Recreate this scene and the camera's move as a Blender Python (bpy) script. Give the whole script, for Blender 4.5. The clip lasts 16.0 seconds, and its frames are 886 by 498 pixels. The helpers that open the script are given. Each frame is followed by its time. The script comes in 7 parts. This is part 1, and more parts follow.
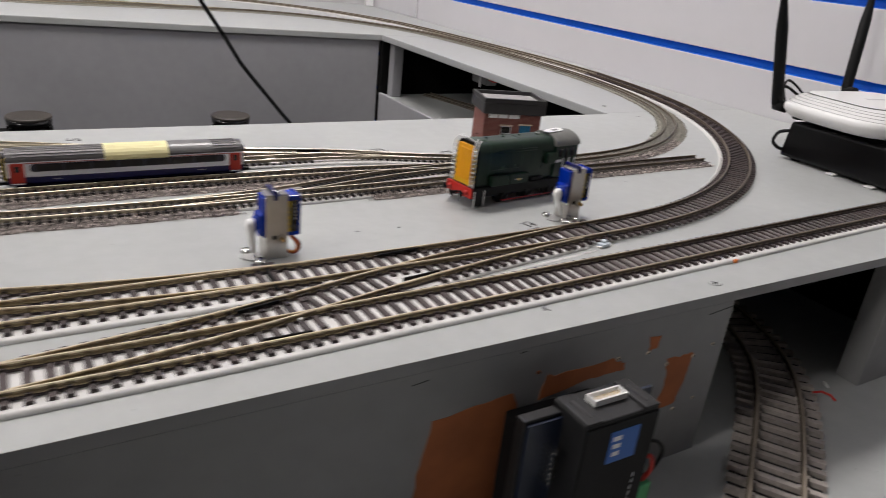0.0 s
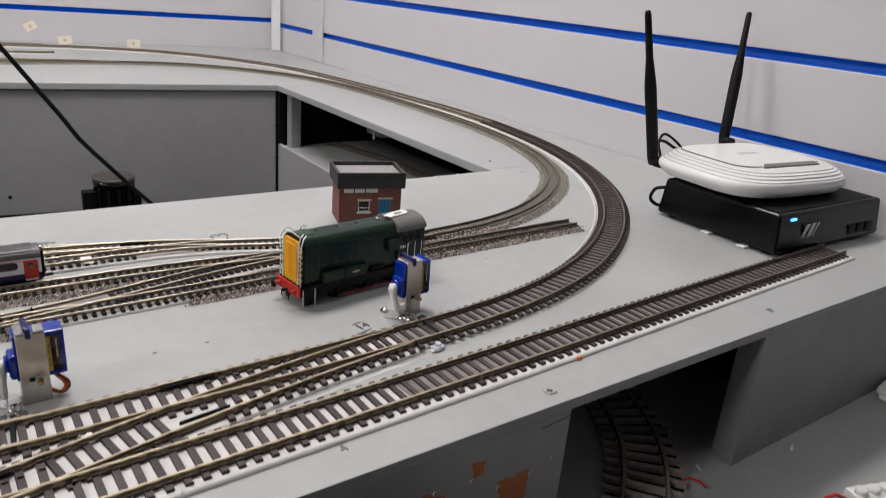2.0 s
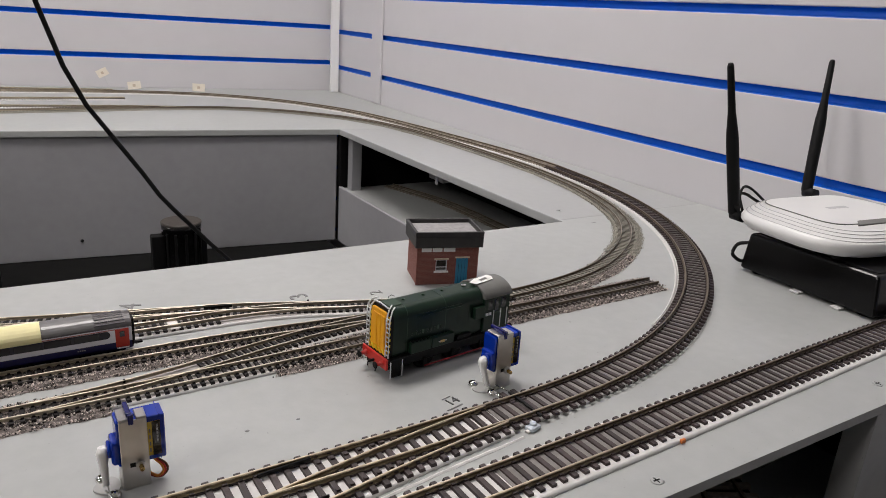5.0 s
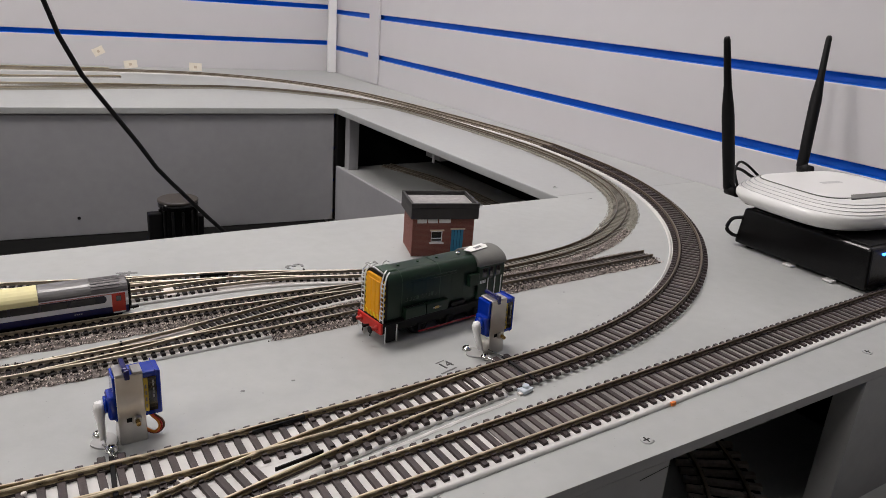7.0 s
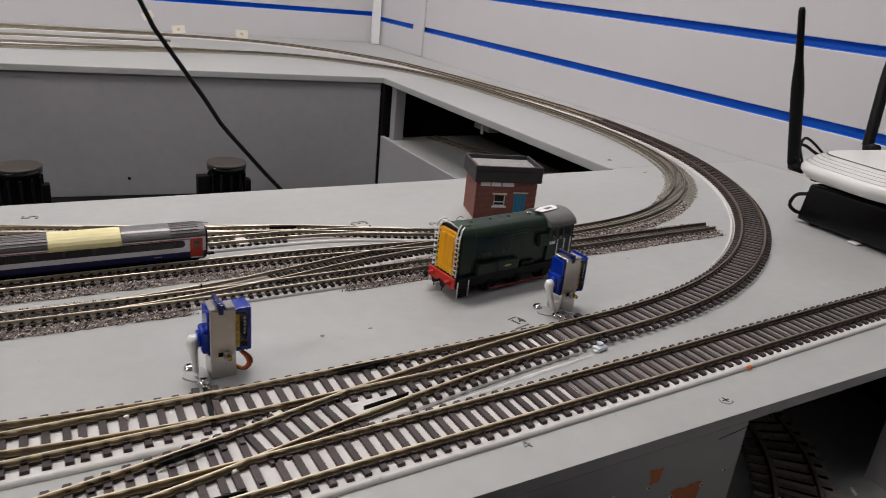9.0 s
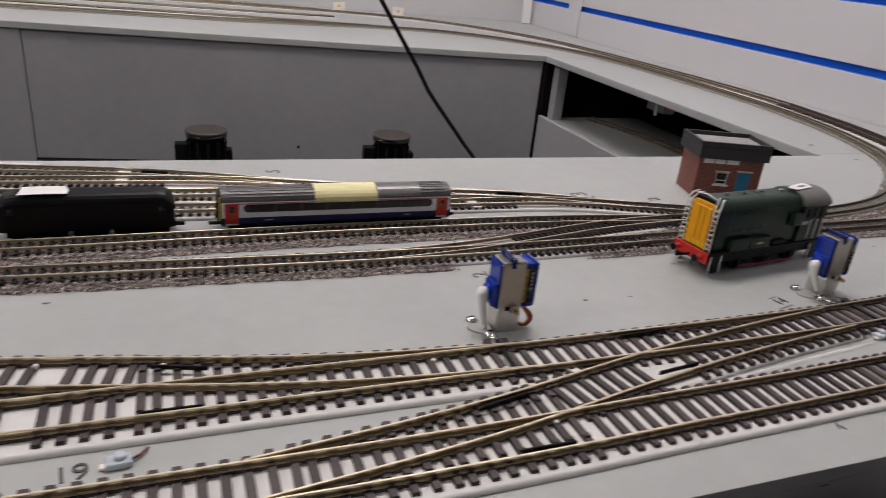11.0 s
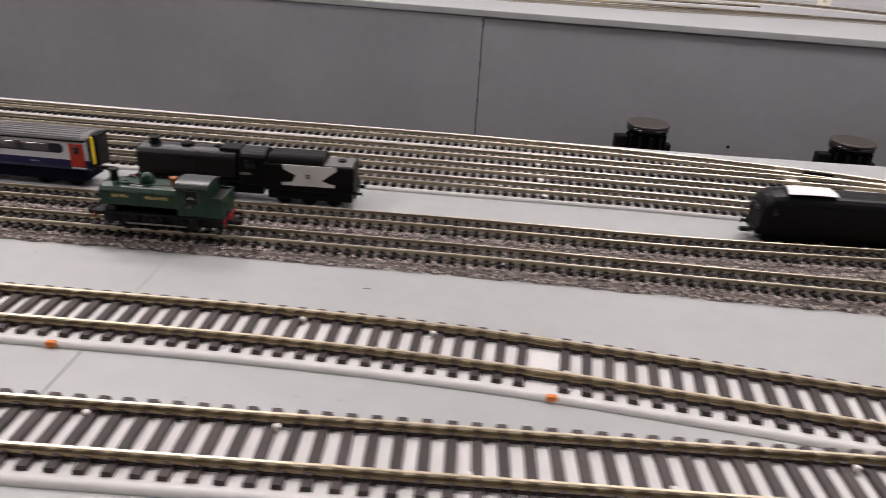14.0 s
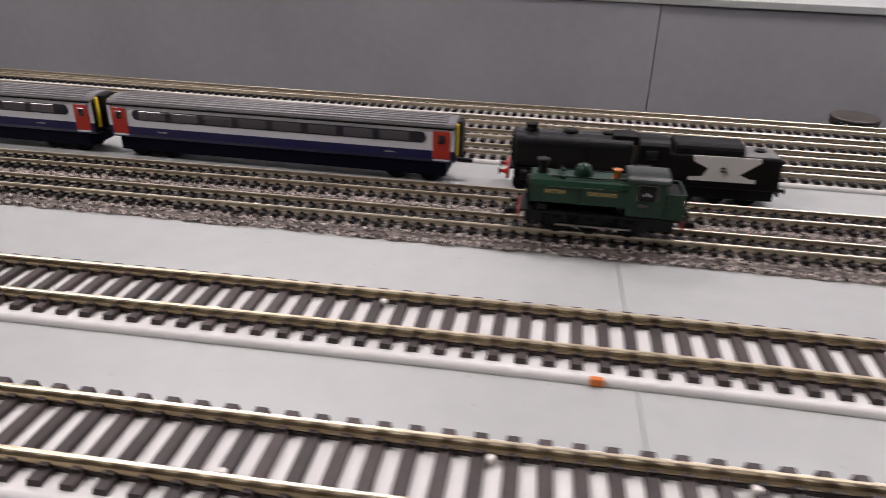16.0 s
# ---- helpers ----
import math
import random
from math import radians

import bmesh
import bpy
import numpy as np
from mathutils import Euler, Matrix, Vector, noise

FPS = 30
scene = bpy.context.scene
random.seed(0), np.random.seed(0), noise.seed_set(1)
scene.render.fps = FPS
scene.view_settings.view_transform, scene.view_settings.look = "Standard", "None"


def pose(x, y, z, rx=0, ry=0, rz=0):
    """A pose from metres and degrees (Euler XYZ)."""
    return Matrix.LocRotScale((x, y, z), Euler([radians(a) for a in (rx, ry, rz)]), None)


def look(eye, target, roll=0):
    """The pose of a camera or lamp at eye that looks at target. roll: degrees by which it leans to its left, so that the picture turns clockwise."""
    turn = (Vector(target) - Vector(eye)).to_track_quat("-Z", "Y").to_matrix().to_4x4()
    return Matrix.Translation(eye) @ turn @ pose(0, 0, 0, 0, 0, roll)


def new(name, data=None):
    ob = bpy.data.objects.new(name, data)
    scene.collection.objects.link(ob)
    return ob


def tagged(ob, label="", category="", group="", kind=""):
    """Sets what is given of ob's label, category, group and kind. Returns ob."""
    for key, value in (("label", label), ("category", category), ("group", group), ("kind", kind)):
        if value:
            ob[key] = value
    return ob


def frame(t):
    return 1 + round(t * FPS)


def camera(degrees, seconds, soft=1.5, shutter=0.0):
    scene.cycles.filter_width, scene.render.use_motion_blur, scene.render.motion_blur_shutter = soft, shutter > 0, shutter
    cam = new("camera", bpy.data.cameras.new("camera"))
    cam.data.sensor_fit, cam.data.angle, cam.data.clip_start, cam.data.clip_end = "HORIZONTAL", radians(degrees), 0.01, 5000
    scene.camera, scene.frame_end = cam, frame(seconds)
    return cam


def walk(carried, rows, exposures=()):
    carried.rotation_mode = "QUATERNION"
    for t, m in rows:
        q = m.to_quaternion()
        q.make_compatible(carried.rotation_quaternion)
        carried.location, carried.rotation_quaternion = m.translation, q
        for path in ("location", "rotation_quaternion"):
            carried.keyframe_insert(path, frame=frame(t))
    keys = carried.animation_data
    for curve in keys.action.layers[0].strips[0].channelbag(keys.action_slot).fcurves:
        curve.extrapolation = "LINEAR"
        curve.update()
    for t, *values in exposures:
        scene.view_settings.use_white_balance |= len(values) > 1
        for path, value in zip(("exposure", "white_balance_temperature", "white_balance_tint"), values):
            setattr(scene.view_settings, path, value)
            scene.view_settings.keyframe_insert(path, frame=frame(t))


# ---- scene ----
cam = camera(64.58, 16.0, soft=0.65, shutter=0.5)
PATH = [
    (0, (-0.0015, -0.0318, 0.1677), (0.4906, 0.7456, -0.2242), 6.25),
    (0.5, (0.0506, -0.0312, 0.1693), (0.5689, 0.7280, -0.2243), 6.51),
    (1, (0.0688, -0.0293, 0.1734), (0.6008, 0.7211, -0.2191), 5.77),
    (1.5, (0.0800, -0.0288, 0.1853), (0.6286, 0.7168, -0.1929), 5.64),
    (2, (0.0913, -0.0240, 0.2035), (0.6500, 0.7277, -0.1469), 5.05),
    (2.5, (0.0933, -0.0132, 0.2132), (0.6510, 0.7474, -0.1191), 4.66),
    (3, (0.0906, -0.0029, 0.2208), (0.6375, 0.7711, -0.0985), 4.00),
    (3.5, (0.0837, 0.0065, 0.2253), (0.6168, 0.7935, -0.0855), 3.97),
    (4, (0.0798, 0.0118, 0.2254), (0.5972, 0.8102, -0.0828), 3.70),
    (6.5, (0.0751, 0.0026, 0.2130), (0.5844, 0.7971, -0.1177), 4.34),
    (7, (0.0752, 0.0018, 0.2109), (0.5869, 0.7935, -0.1229), 4.32),
    (7.5, (0.0707, 0.0031, 0.2071), (0.5785, 0.7947, -0.1328), 4.57),
    (8, (0.0649, 0.0040, 0.2024), (0.5648, 0.7965, -0.1469), 4.80),
    (10.5, (-0.0097, 0.0358, 0.1783), (0.3828, 0.8722, -0.2045), 6.31),
    (11, (-0.0359, 0.0466, 0.1718), (0.3062, 0.8995, -0.2225), 5.87),
    (11.5, (-0.0654, 0.0590, 0.1671), (0.2253, 0.9253, -0.2391), 6.21),
    (12, (-0.1024, 0.0776, 0.1591), (0.1226, 0.9571, -0.2603), 5.94),
    (12.5, (-0.1457, 0.0979, 0.1513), (0.0080, 0.9898, -0.2740), 5.61),
    (13, (-0.1908, 0.1138, 0.1485), (-0.1061, 1.0137, -0.2792), 4.93),
    (13.5, (-0.2382, 0.1239, 0.1430), (-0.2138, 1.0272, -0.2852), 4.22),
    (14, (-0.2784, 0.1296, 0.1409), (-0.3042, 1.0319, -0.2896), 3.53),
    (14.5, (-0.3219, 0.1382, 0.1374), (-0.3792, 1.0390, -0.2929), 3.54),
    (15, (-0.3603, 0.1456, 0.1289), (-0.4453, 1.0406, -0.3090), 2.42),
    (15.5, (-0.3950, 0.1573, 0.1201), (-0.5024, 1.0475, -0.3225), 2.01),
    (16, (-0.4346, 0.1683, 0.1118), (-0.5636, 1.0600, -0.3210), 1.36),
]
EXPOSURES = [(0, 0.18, 6500, 10), (1.5, 0.14, 6500, 10), (4, 0.02, 6550, 10), (8, -0.06, 6600, 11), (10.5, -0.20, 6600, 12), (12.5, -0.20, 6600, 15), (13.5, 0.06, 6600, 15), (14.5, 0.19, 6550, 16), (16, 0.24, 6500, 16)]
walk(cam, [(t, look(eye, target, roll)) for t, eye, target, roll in PATH], EXPOSURES)

# ---- world, lamps, exposure ----
world = bpy.data.worlds.new("world")
scene.world = world
world.use_nodes = True
world.node_tree.nodes["Background"].inputs[0].default_value = (0.75, 0.8, 0.9, 1)
world.node_tree.nodes["Background"].inputs[1].default_value = 0.05
scene.view_settings.exposure = 0.0

CEIL = 1.45
FLOOR = -0.95
# unseen ceiling lamps; the last two added to brighten left side and far wall
LAMPS = [(0.28, 0.92, 14.0), (-1.85, 0.0, 17.5), (-1.20, 1.50, 9.0)]
for lx, ly, watts in LAMPS:
    lamp = bpy.data.lights.new("ceiling_lamp", "AREA")
    lamp.shape, lamp.size, lamp.size_y = "RECTANGLE", 0.80, 0.30
    lamp.energy, lamp.color = watts, (1.0, 0.94, 0.92)
    new("lamp", lamp).matrix_world = pose(lx, ly, CEIL - 0.075)

# ---- materials ----
MATS = {}


def material(name, colour, rough=0.6, metal=0.0, grain=0.0, scale=60.0, bump=0.0, blotch=0.0, blotch_scale=6.0, vary=0.0, island=0.0, specks=0.0, coat=0.0, spec=0.5, emit=None, alpha=1.0):
    """A Principled material: grain and blotches of brightness, a fine bump, and a shift for each object."""
    m = bpy.data.materials.new(name)
    m.use_nodes = True
    nt = m.node_tree
    b = nt.nodes["Principled BSDF"]
    b.inputs["Roughness"].default_value = rough
    b.inputs["Metallic"].default_value = metal
    b.inputs["Coat Weight"].default_value = coat
    b.inputs["Specular IOR Level"].default_value = spec
    b.inputs["Base Color"].default_value = (*colour, 1)
    geo = nt.nodes.new("ShaderNodeNewGeometry")
    out = None
    rgb = nt.nodes.new("ShaderNodeRGB")
    rgb.outputs[0].default_value = (*colour, 1)
    out = rgb.outputs[0]

    def noise_node(sc, detail):
        n = nt.nodes.new("ShaderNodeTexNoise")
        n.inputs["Scale"].default_value, n.inputs["Detail"].default_value = sc, detail
        nt.links.new(geo.outputs["Position"], n.inputs["Vector"])
        return n

    def lighten(src, fac, amount):
        ramp = nt.nodes.new("ShaderNodeMapRange")
        ramp.inputs["From Min"].default_value, ramp.inputs["From Max"].default_value = 0.25, 0.75
        ramp.inputs["To Min"].default_value, ramp.inputs["To Max"].default_value = 1 - amount, 1 + amount
        nt.links.new(fac, ramp.inputs["Value"])
        mix = nt.nodes.new("ShaderNodeMix")
        mix.data_type, mix.blend_type = "RGBA", "MULTIPLY"
        mix.inputs["Factor"].default_value = 1.0
        nt.links.new(src, mix.inputs["A"])
        nt.links.new(ramp.outputs["Result"], mix.inputs["B"])
        return mix.outputs["Result"]

    if grain:
        n1 = noise_node(scale, 6)
        out = lighten(out, n1.outputs["Fac"], grain)
    if blotch:
        n2 = noise_node(blotch_scale, 4)
        out = lighten(out, n2.outputs["Fac"], blotch)
        rr = nt.nodes.new("ShaderNodeMapRange")
        rr.inputs["To Min"].default_value, rr.inputs["To Max"].default_value = max(0, rough - 0.1), min(1, rough + 0.1)
        nt.links.new(n2.outputs["Fac"], rr.inputs["Value"])
        nt.links.new(rr.outputs["Result"], b.inputs["Roughness"])
    if vary:
        info = nt.nodes.new("ShaderNodeObjectInfo")
        out = lighten(out, info.outputs["Random"], vary)
    if specks:
        n4 = noise_node(420, 1)
        sp = nt.nodes.new("ShaderNodeMapRange")
        sp.inputs["From Min"].default_value, sp.inputs["From Max"].default_value = 0.74, 0.80
        sp.inputs["To Min"].default_value, sp.inputs["To Max"].default_value = 1.0, 1.0 - specks
        nt.links.new(n4.outputs["Fac"], sp.inputs["Value"])
        mx = nt.nodes.new("ShaderNodeMix")
        mx.data_type, mx.blend_type = "RGBA", "MULTIPLY"
        mx.inputs["Factor"].default_value = 1.0
        nt.links.new(out, mx.inputs["A"])
        nt.links.new(sp.outputs["Result"], mx.inputs["B"])
        out = mx.outputs["Result"]
    if island:
        out = lighten(out, geo.outputs["Random Per Island"], island)
    nt.links.new(out, b.inputs["Base Color"])
    if bump:
        n3 = noise_node(scale * 2, 5)
        bp = nt.nodes.new("ShaderNodeBump")
        bp.inputs["Strength"].default_value, bp.inputs["Distance"].default_value = bump, 0.0006
        nt.links.new(n3.outputs["Fac"], bp.inputs["Height"])
        nt.links.new(bp.outputs["Normal"], b.inputs["Normal"])
    if emit:
        b.inputs["Emission Color"].default_value = (*emit[:3], 1)
        b.inputs["Emission Strength"].default_value = emit[3]
    if alpha < 1:
        b.inputs["Transmission Weight"].default_value = 1 - alpha
    MATS[name] = m
    return m


GREY_PAINT = material("grey_paint", (0.405, 0.418, 0.410), 0.42, grain=0.04, scale=90, bump=0.15, blotch=0.07, blotch_scale=9, specks=0.22)
GREY_SIDE = material("grey_side_paint", (0.385, 0.395, 0.393), 0.42, grain=0.03, scale=90, bump=0.12, blotch=0.06, blotch_scale=5)
# darker grey for upright faces turned from the lamps, shade in the colour
SHADED_GREY = material("shaded_grey", (0.25, 0.25, 0.252), 0.5, grain=0.06, scale=70, bump=0.3, blotch=0.14, blotch_scale=12, specks=0.25)
# near-black stand-in for deep shade in the tunnel and the well
SHADE_BOARD = material("shade_board", (0.006, 0.006, 0.006), 0.9, spec=0.1, grain=0.2, scale=40, blotch=0.2)
WELL_PAINT = material("well_paint", (0.34, 0.34, 0.355), 0.5, grain=0.04, scale=60, bump=0.12, blotch=0.08, blotch_scale=6)
WALL_WHITE = material("wall_white", (0.62, 0.61, 0.63), 0.35, grain=0.012, scale=30, bump=0.04, blotch=0.02, blotch_scale=2)
WALL_PLAIN = material("wall_plain", (0.16, 0.155, 0.15), 0.8, grain=0.03, scale=20)
TRIM_WHITE = material("trim_white", (0.82, 0.82, 0.82), 0.3, grain=0.01)
SLAT_BLUE = material("slat_blue", (0.0, 0.15, 0.78), 0.4, grain=0.05, scale=80, spec=0.2)
FLOOR_DARK = material("floor_dark", (0.04, 0.038, 0.036), 0.8, grain=0.2, scale=25, blotch=0.2)
CEIL_WHITE = material("ceiling_white", (0.62, 0.62, 0.61), 0.9, grain=0.03)
SLEEPER = material("sleeper_brown", (0.042, 0.029, 0.029), 0.55, grain=0.2, scale=400, bump=0.2, vary=0.25)
SLEEPER_BLACK = material("sleeper_black", (0.011, 0.009, 0.009), 0.6, grain=0.25, scale=400, bump=0.2, vary=0.25, spec=0.3)
SLEEPER_GREY = material("sleeper_dusty", (0.08, 0.068, 0.062), 0.7, grain=0.25, scale=400, bump=0.2, vary=0.2)
FOAM = material("white_foam", (0.68, 0.67, 0.655), 0.7, grain=0.05, scale=120, bump=0.15, blotch=0.06, blotch_scale=20)
FOAM_GREY = material("grey_foam", (0.23, 0.215, 0.205), 0.85, grain=0.2, scale=150, bump=0.2, blotch=0.15, blotch_scale=25)
BALLAST = material("ballast", (0.175, 0.150, 0.138), 0.95, grain=0.8, scale=520, bump=1.0, blotch=0.12, blotch_scale=30)
STONE = material("ballast_stone", (0.36, 0.315, 0.29), 0.9, grain=0.3, scale=300, island=0.95)
BLACK_PAINT = material("black_paint", (0.004, 0.004, 0.0045), 0.42, spec=0.2, grain=0.2, scale=120)
BLACK_GLOSS = material("black_gloss", (0.004, 0.004, 0.0045), 0.15, spec=0.4, grain=0.1, coat=0.4)
BLACK_SATIN = material("black_satin", (0.007, 0.007, 0.008), 0.40, spec=0.35, grain=0.2, scale=150)
BLACK_MATT = material("black_matt", (0.006, 0.006, 0.0065), 0.6, spec=0.2, grain=0.2, scale=100)
BR_GREEN = material("shunter_green", (0.008, 0.026, 0.014), 0.30, spec=0.32, grain=0.08, scale=150)
GREEN_ROOF = material("green_roof", (0.028, 0.062, 0.036), 0.42, grain=0.08, scale=120)
LOCO_GREEN = material("loco_green", (0.007, 0.032, 0.017), 0.34, spec=0.3, grain=0.1, scale=200)
GREY_ROOF = material("roof_grey", (0.15, 0.15, 0.14), 0.5, grain=0.1, scale=100)
WASP_YELLOW = material("warning_yellow", (0.92, 0.42, 0.010), 0.4, grain=0.05)
YELLOW = material("yellow", (0.85, 0.62, 0.03), 0.45)
RED = material("buffer_red", (0.55, 0.022, 0.015), 0.4, grain=0.06)
ROD_RED = material("rod_red", (0.35, 0.012, 0.015), 0.4)
DOOR_RED = material("door_red", (0.52, 0.035, 0.02), 0.4)
WHITE = material("white_paint", (0.8, 0.8, 0.8), 0.4)
STEEL = material("steel", (0.55, 0.53, 0.50), 0.28, metal=1.0, grain=0.06, scale=200)
NICKEL = material("bright_nickel", (0.75, 0.74, 0.72), 0.15, metal=1.0)
BRASS = material("brass", (0.62, 0.42, 0.15), 0.25, metal=1.0)
COPPER = material("copper", (0.70, 0.27, 0.10), 0.3, metal=1.0)
ROOF_DARK = material("roof_dark", (0.035, 0.034, 0.035), 0.65, grain=0.2, scale=150)
ROOF_FELT = material("roof_felt", (0.30, 0.29, 0.29), 0.85, grain=0.2, scale=200)
STONE_SILL = material("sill_stone", (0.62, 0.52, 0.40), 0.8, grain=0.08, scale=200)
DOOR_BLUE = material("door_blue", (0.012, 0.19, 0.36), 0.45, grain=0.05)
GLASS_DARK = material("dark_glass", (0.012, 0.014, 0.018), 0.08, spec=0.6)
SERVO_BLUE = material("servo_blue", (0.001, 0.030, 0.36), 0.14, coat=0.2, grain=0.05)
EAR_BLUE = material("ear_blue", (0.004, 0.006, 0.10), 0.2, grain=0.05)
PLASTIC_WHITE = material("white_plastic", (0.80, 0.80, 0.79), 0.32, grain=0.01)
LABEL_YELLOW = material("label_yellow", (0.62, 0.45, 0.06), 0.4, metal=0.3, grain=0.1, scale=300)
WIRE_ORANGE = material("wire_orange", (0.75, 0.24, 0.02), 0.4)
WIRE_BROWN = material("wire_brown", (0.13, 0.04, 0.015), 0.45)
WIRE_RED = material("wire_red", (0.62, 0.03, 0.02), 0.4)
PAPER = material("paper", (0.82, 0.82, 0.80), 0.8, grain=0.03, scale=200)
PAPER_CREAM = material("cream_paper", (0.83, 0.76, 0.42), 0.75, grain=0.04, scale=150)
FLAG_PAPER = material("flag_paper", (0.85, 0.79, 0.68), 0.8, grain=0.05, scale=150)
COACH_BLUE = material("coach_blue", (0.009, 0.011, 0.085), 0.35, grain=0.05)
COACH_WHITE = material("coach_white", (0.80, 0.81, 0.86), 0.35)
COACH_ROOF = material("coach_roof", (0.115, 0.108, 0.112), 0.45, grain=0.15, scale=200)
ROOF_RIB = material("roof_rib", (0.27, 0.255, 0.262), 0.45, grain=0.15, scale=200)
BARE_BROWN = material("bare_brown", (0.37, 0.115, 0.038), 0.8, grain=0.12, scale=60, bump=0.3, blotch=0.2, blotch_scale=25)
INK = material("pencil_ink", (0.06, 0.06, 0.06), 0.6)
INK_GREY = material("pencil_grey", (0.20, 0.20, 0.20), 0.6)
BADGE_BLUE = material("badge_blue", (0.02, 0.13, 0.48), 0.4)
LED_BLUE = material("led_blue", (0.05, 0.2, 0.9), 0.3, emit=(0.03, 0.2, 1.0, 8))
GREEN_PLUG = material("plug_green", (0.03, 0.30, 0.10), 0.4)
SILVER_MARK = material("silver_mark", (0.55, 0.55, 0.56), 0.4)
GOLD_MARK = material("gold_mark", (0.62, 0.44, 0.14), 0.4)
LID_GREY = material("lid_grey", (0.060, 0.052, 0.046), 0.45, grain=0.2, scale=150)
CLIP_GREY = material("clip_grey", (0.54, 0.60, 0.66), 0.25, grain=0.1, scale=200)
SOLDER_WHITE = material("joint_white", (0.78, 0.74, 0.70), 0.5)
ORANGE_DAB = material("orange_dab", (0.75, 0.20, 0.03), 0.5)
LAMP_GLOW = material("lamp_glow", (1, 1, 1), 0.5, emit=(1, 0.97, 0.94, 6))


def rail_material(name, clean, worn, x0, x1, metal=1.0):
    """Nickel rail, brassy where clean and brown with age towards x1."""
    m = material(name, clean, 0.32, metal=metal, grain=0.16, scale=160)
    nt = m.node_tree
    b = nt.nodes["Principled BSDF"]
    src = b.inputs["Base Color"].links[0].from_socket
    geo = nt.nodes.new("ShaderNodeNewGeometry")
    sep = nt.nodes.new("ShaderNodeSeparateXYZ")
    nt.links.new(geo.outputs["Position"], sep.inputs[0])
    mr = nt.nodes.new("ShaderNodeMapRange")
    mr.inputs["From Min"].default_value, mr.inputs["From Max"].default_value = x0, x1
    nt.links.new(sep.outputs["X"], mr.inputs["Value"])
    mix = nt.nodes.new("ShaderNodeMix")
    mix.data_type = "RGBA"
    nt.links.new(mr.outputs["Result"], mix.inputs["Factor"])
    nt.links.new(src, mix.inputs["A"])
    mix.inputs["B"].default_value = (*worn, 1)
    nt.links.new(mix.outputs["Result"], b.inputs["Base Color"])
    r2 = nt.nodes.new("ShaderNodeMapRange")
    r2.inputs["To Min"].default_value, r2.inputs["To Max"].default_value = 0.36, 0.48
    nt.links.new(mr.outputs["Result"], r2.inputs["Value"])
    nt.links.new(r2.outputs["Result"], b.inputs["Roughness"])
    return m


RAIL_OO = rail_material("rail_brassy", (0.74, 0.64, 0.47), (0.28, 0.235, 0.19), 0.20, 0.44)
RAIL_N = rail_material("rail_nickel", (0.69, 0.62, 0.49), (0.66, 0.60, 0.51), 0.0, 0.30)
RAIL_WEB = rail_material("rail_web", (0.34, 0.27, 0.165), (0.13, 0.10, 0.07), 0.05, 0.45, 0.45)
RAIL_WEB_N = rail_material("rail_web_fine", (0.47, 0.41, 0.31), (0.13, 0.10, 0.07), 0.0, 0.45, 0.45)
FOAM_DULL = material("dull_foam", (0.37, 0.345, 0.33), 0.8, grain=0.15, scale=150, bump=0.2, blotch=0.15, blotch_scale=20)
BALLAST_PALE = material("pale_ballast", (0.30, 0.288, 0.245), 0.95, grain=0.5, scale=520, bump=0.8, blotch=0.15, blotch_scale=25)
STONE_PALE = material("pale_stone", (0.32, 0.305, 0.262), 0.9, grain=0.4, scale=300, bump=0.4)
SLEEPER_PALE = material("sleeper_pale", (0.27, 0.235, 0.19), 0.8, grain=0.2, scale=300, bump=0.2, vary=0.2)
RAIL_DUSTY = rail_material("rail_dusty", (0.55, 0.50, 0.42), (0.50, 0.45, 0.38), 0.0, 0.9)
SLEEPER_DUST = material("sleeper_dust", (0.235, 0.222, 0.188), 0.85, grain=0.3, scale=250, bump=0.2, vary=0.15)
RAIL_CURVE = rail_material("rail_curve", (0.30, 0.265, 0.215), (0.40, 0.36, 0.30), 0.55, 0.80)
# far rails: bright lamp reflections put into a lighter base colour
RAIL_FAR_LIT = rail_material("rail_far_lit", (0.86, 0.78, 0.56), (0.80, 0.72, 0.54), 0.0, 0.9)
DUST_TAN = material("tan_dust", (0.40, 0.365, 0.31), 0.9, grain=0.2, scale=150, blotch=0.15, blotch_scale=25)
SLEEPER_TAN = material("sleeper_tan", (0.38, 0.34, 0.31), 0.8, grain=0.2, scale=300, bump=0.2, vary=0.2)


# ---- mesh helpers ----
def box(bm, x0, x1, y0, y1, z0, z1, mi=0):
    v = [bm.verts.new(p) for p in ((x0, y0, z0), (x1, y0, z0), (x1, y1, z0), (x0, y1, z0), (x0, y0, z1), (x1, y0, z1), (x1, y1, z1), (x0, y1, z1))]
    for f in ((3, 2, 1, 0), (4, 5, 6, 7), (0, 1, 5, 4), (1, 2, 6, 5), (2, 3, 7, 6), (3, 0, 4, 7)):
        bm.faces.new([v[i] for i in f]).material_index = mi
    return v


def prism(bm, pts, depth, m=Matrix(), mi=0):
    """A polygon in the local xy-plane drawn out along local z from 0 to depth."""
    a = [bm.verts.new(m @ Vector((x, y, 0))) for x, y in pts]
    b = [bm.verts.new(m @ Vector((x, y, depth))) for x, y in pts]
    n = len(pts)
    faces = [bm.faces.new(a[::-1]), bm.faces.new(b)]
    for i in range(n):
        faces.append(bm.faces.new((a[i], a[(i + 1) % n], b[(i + 1) % n], b[i])))
    for f in faces:
        f.material_index = mi
    return faces


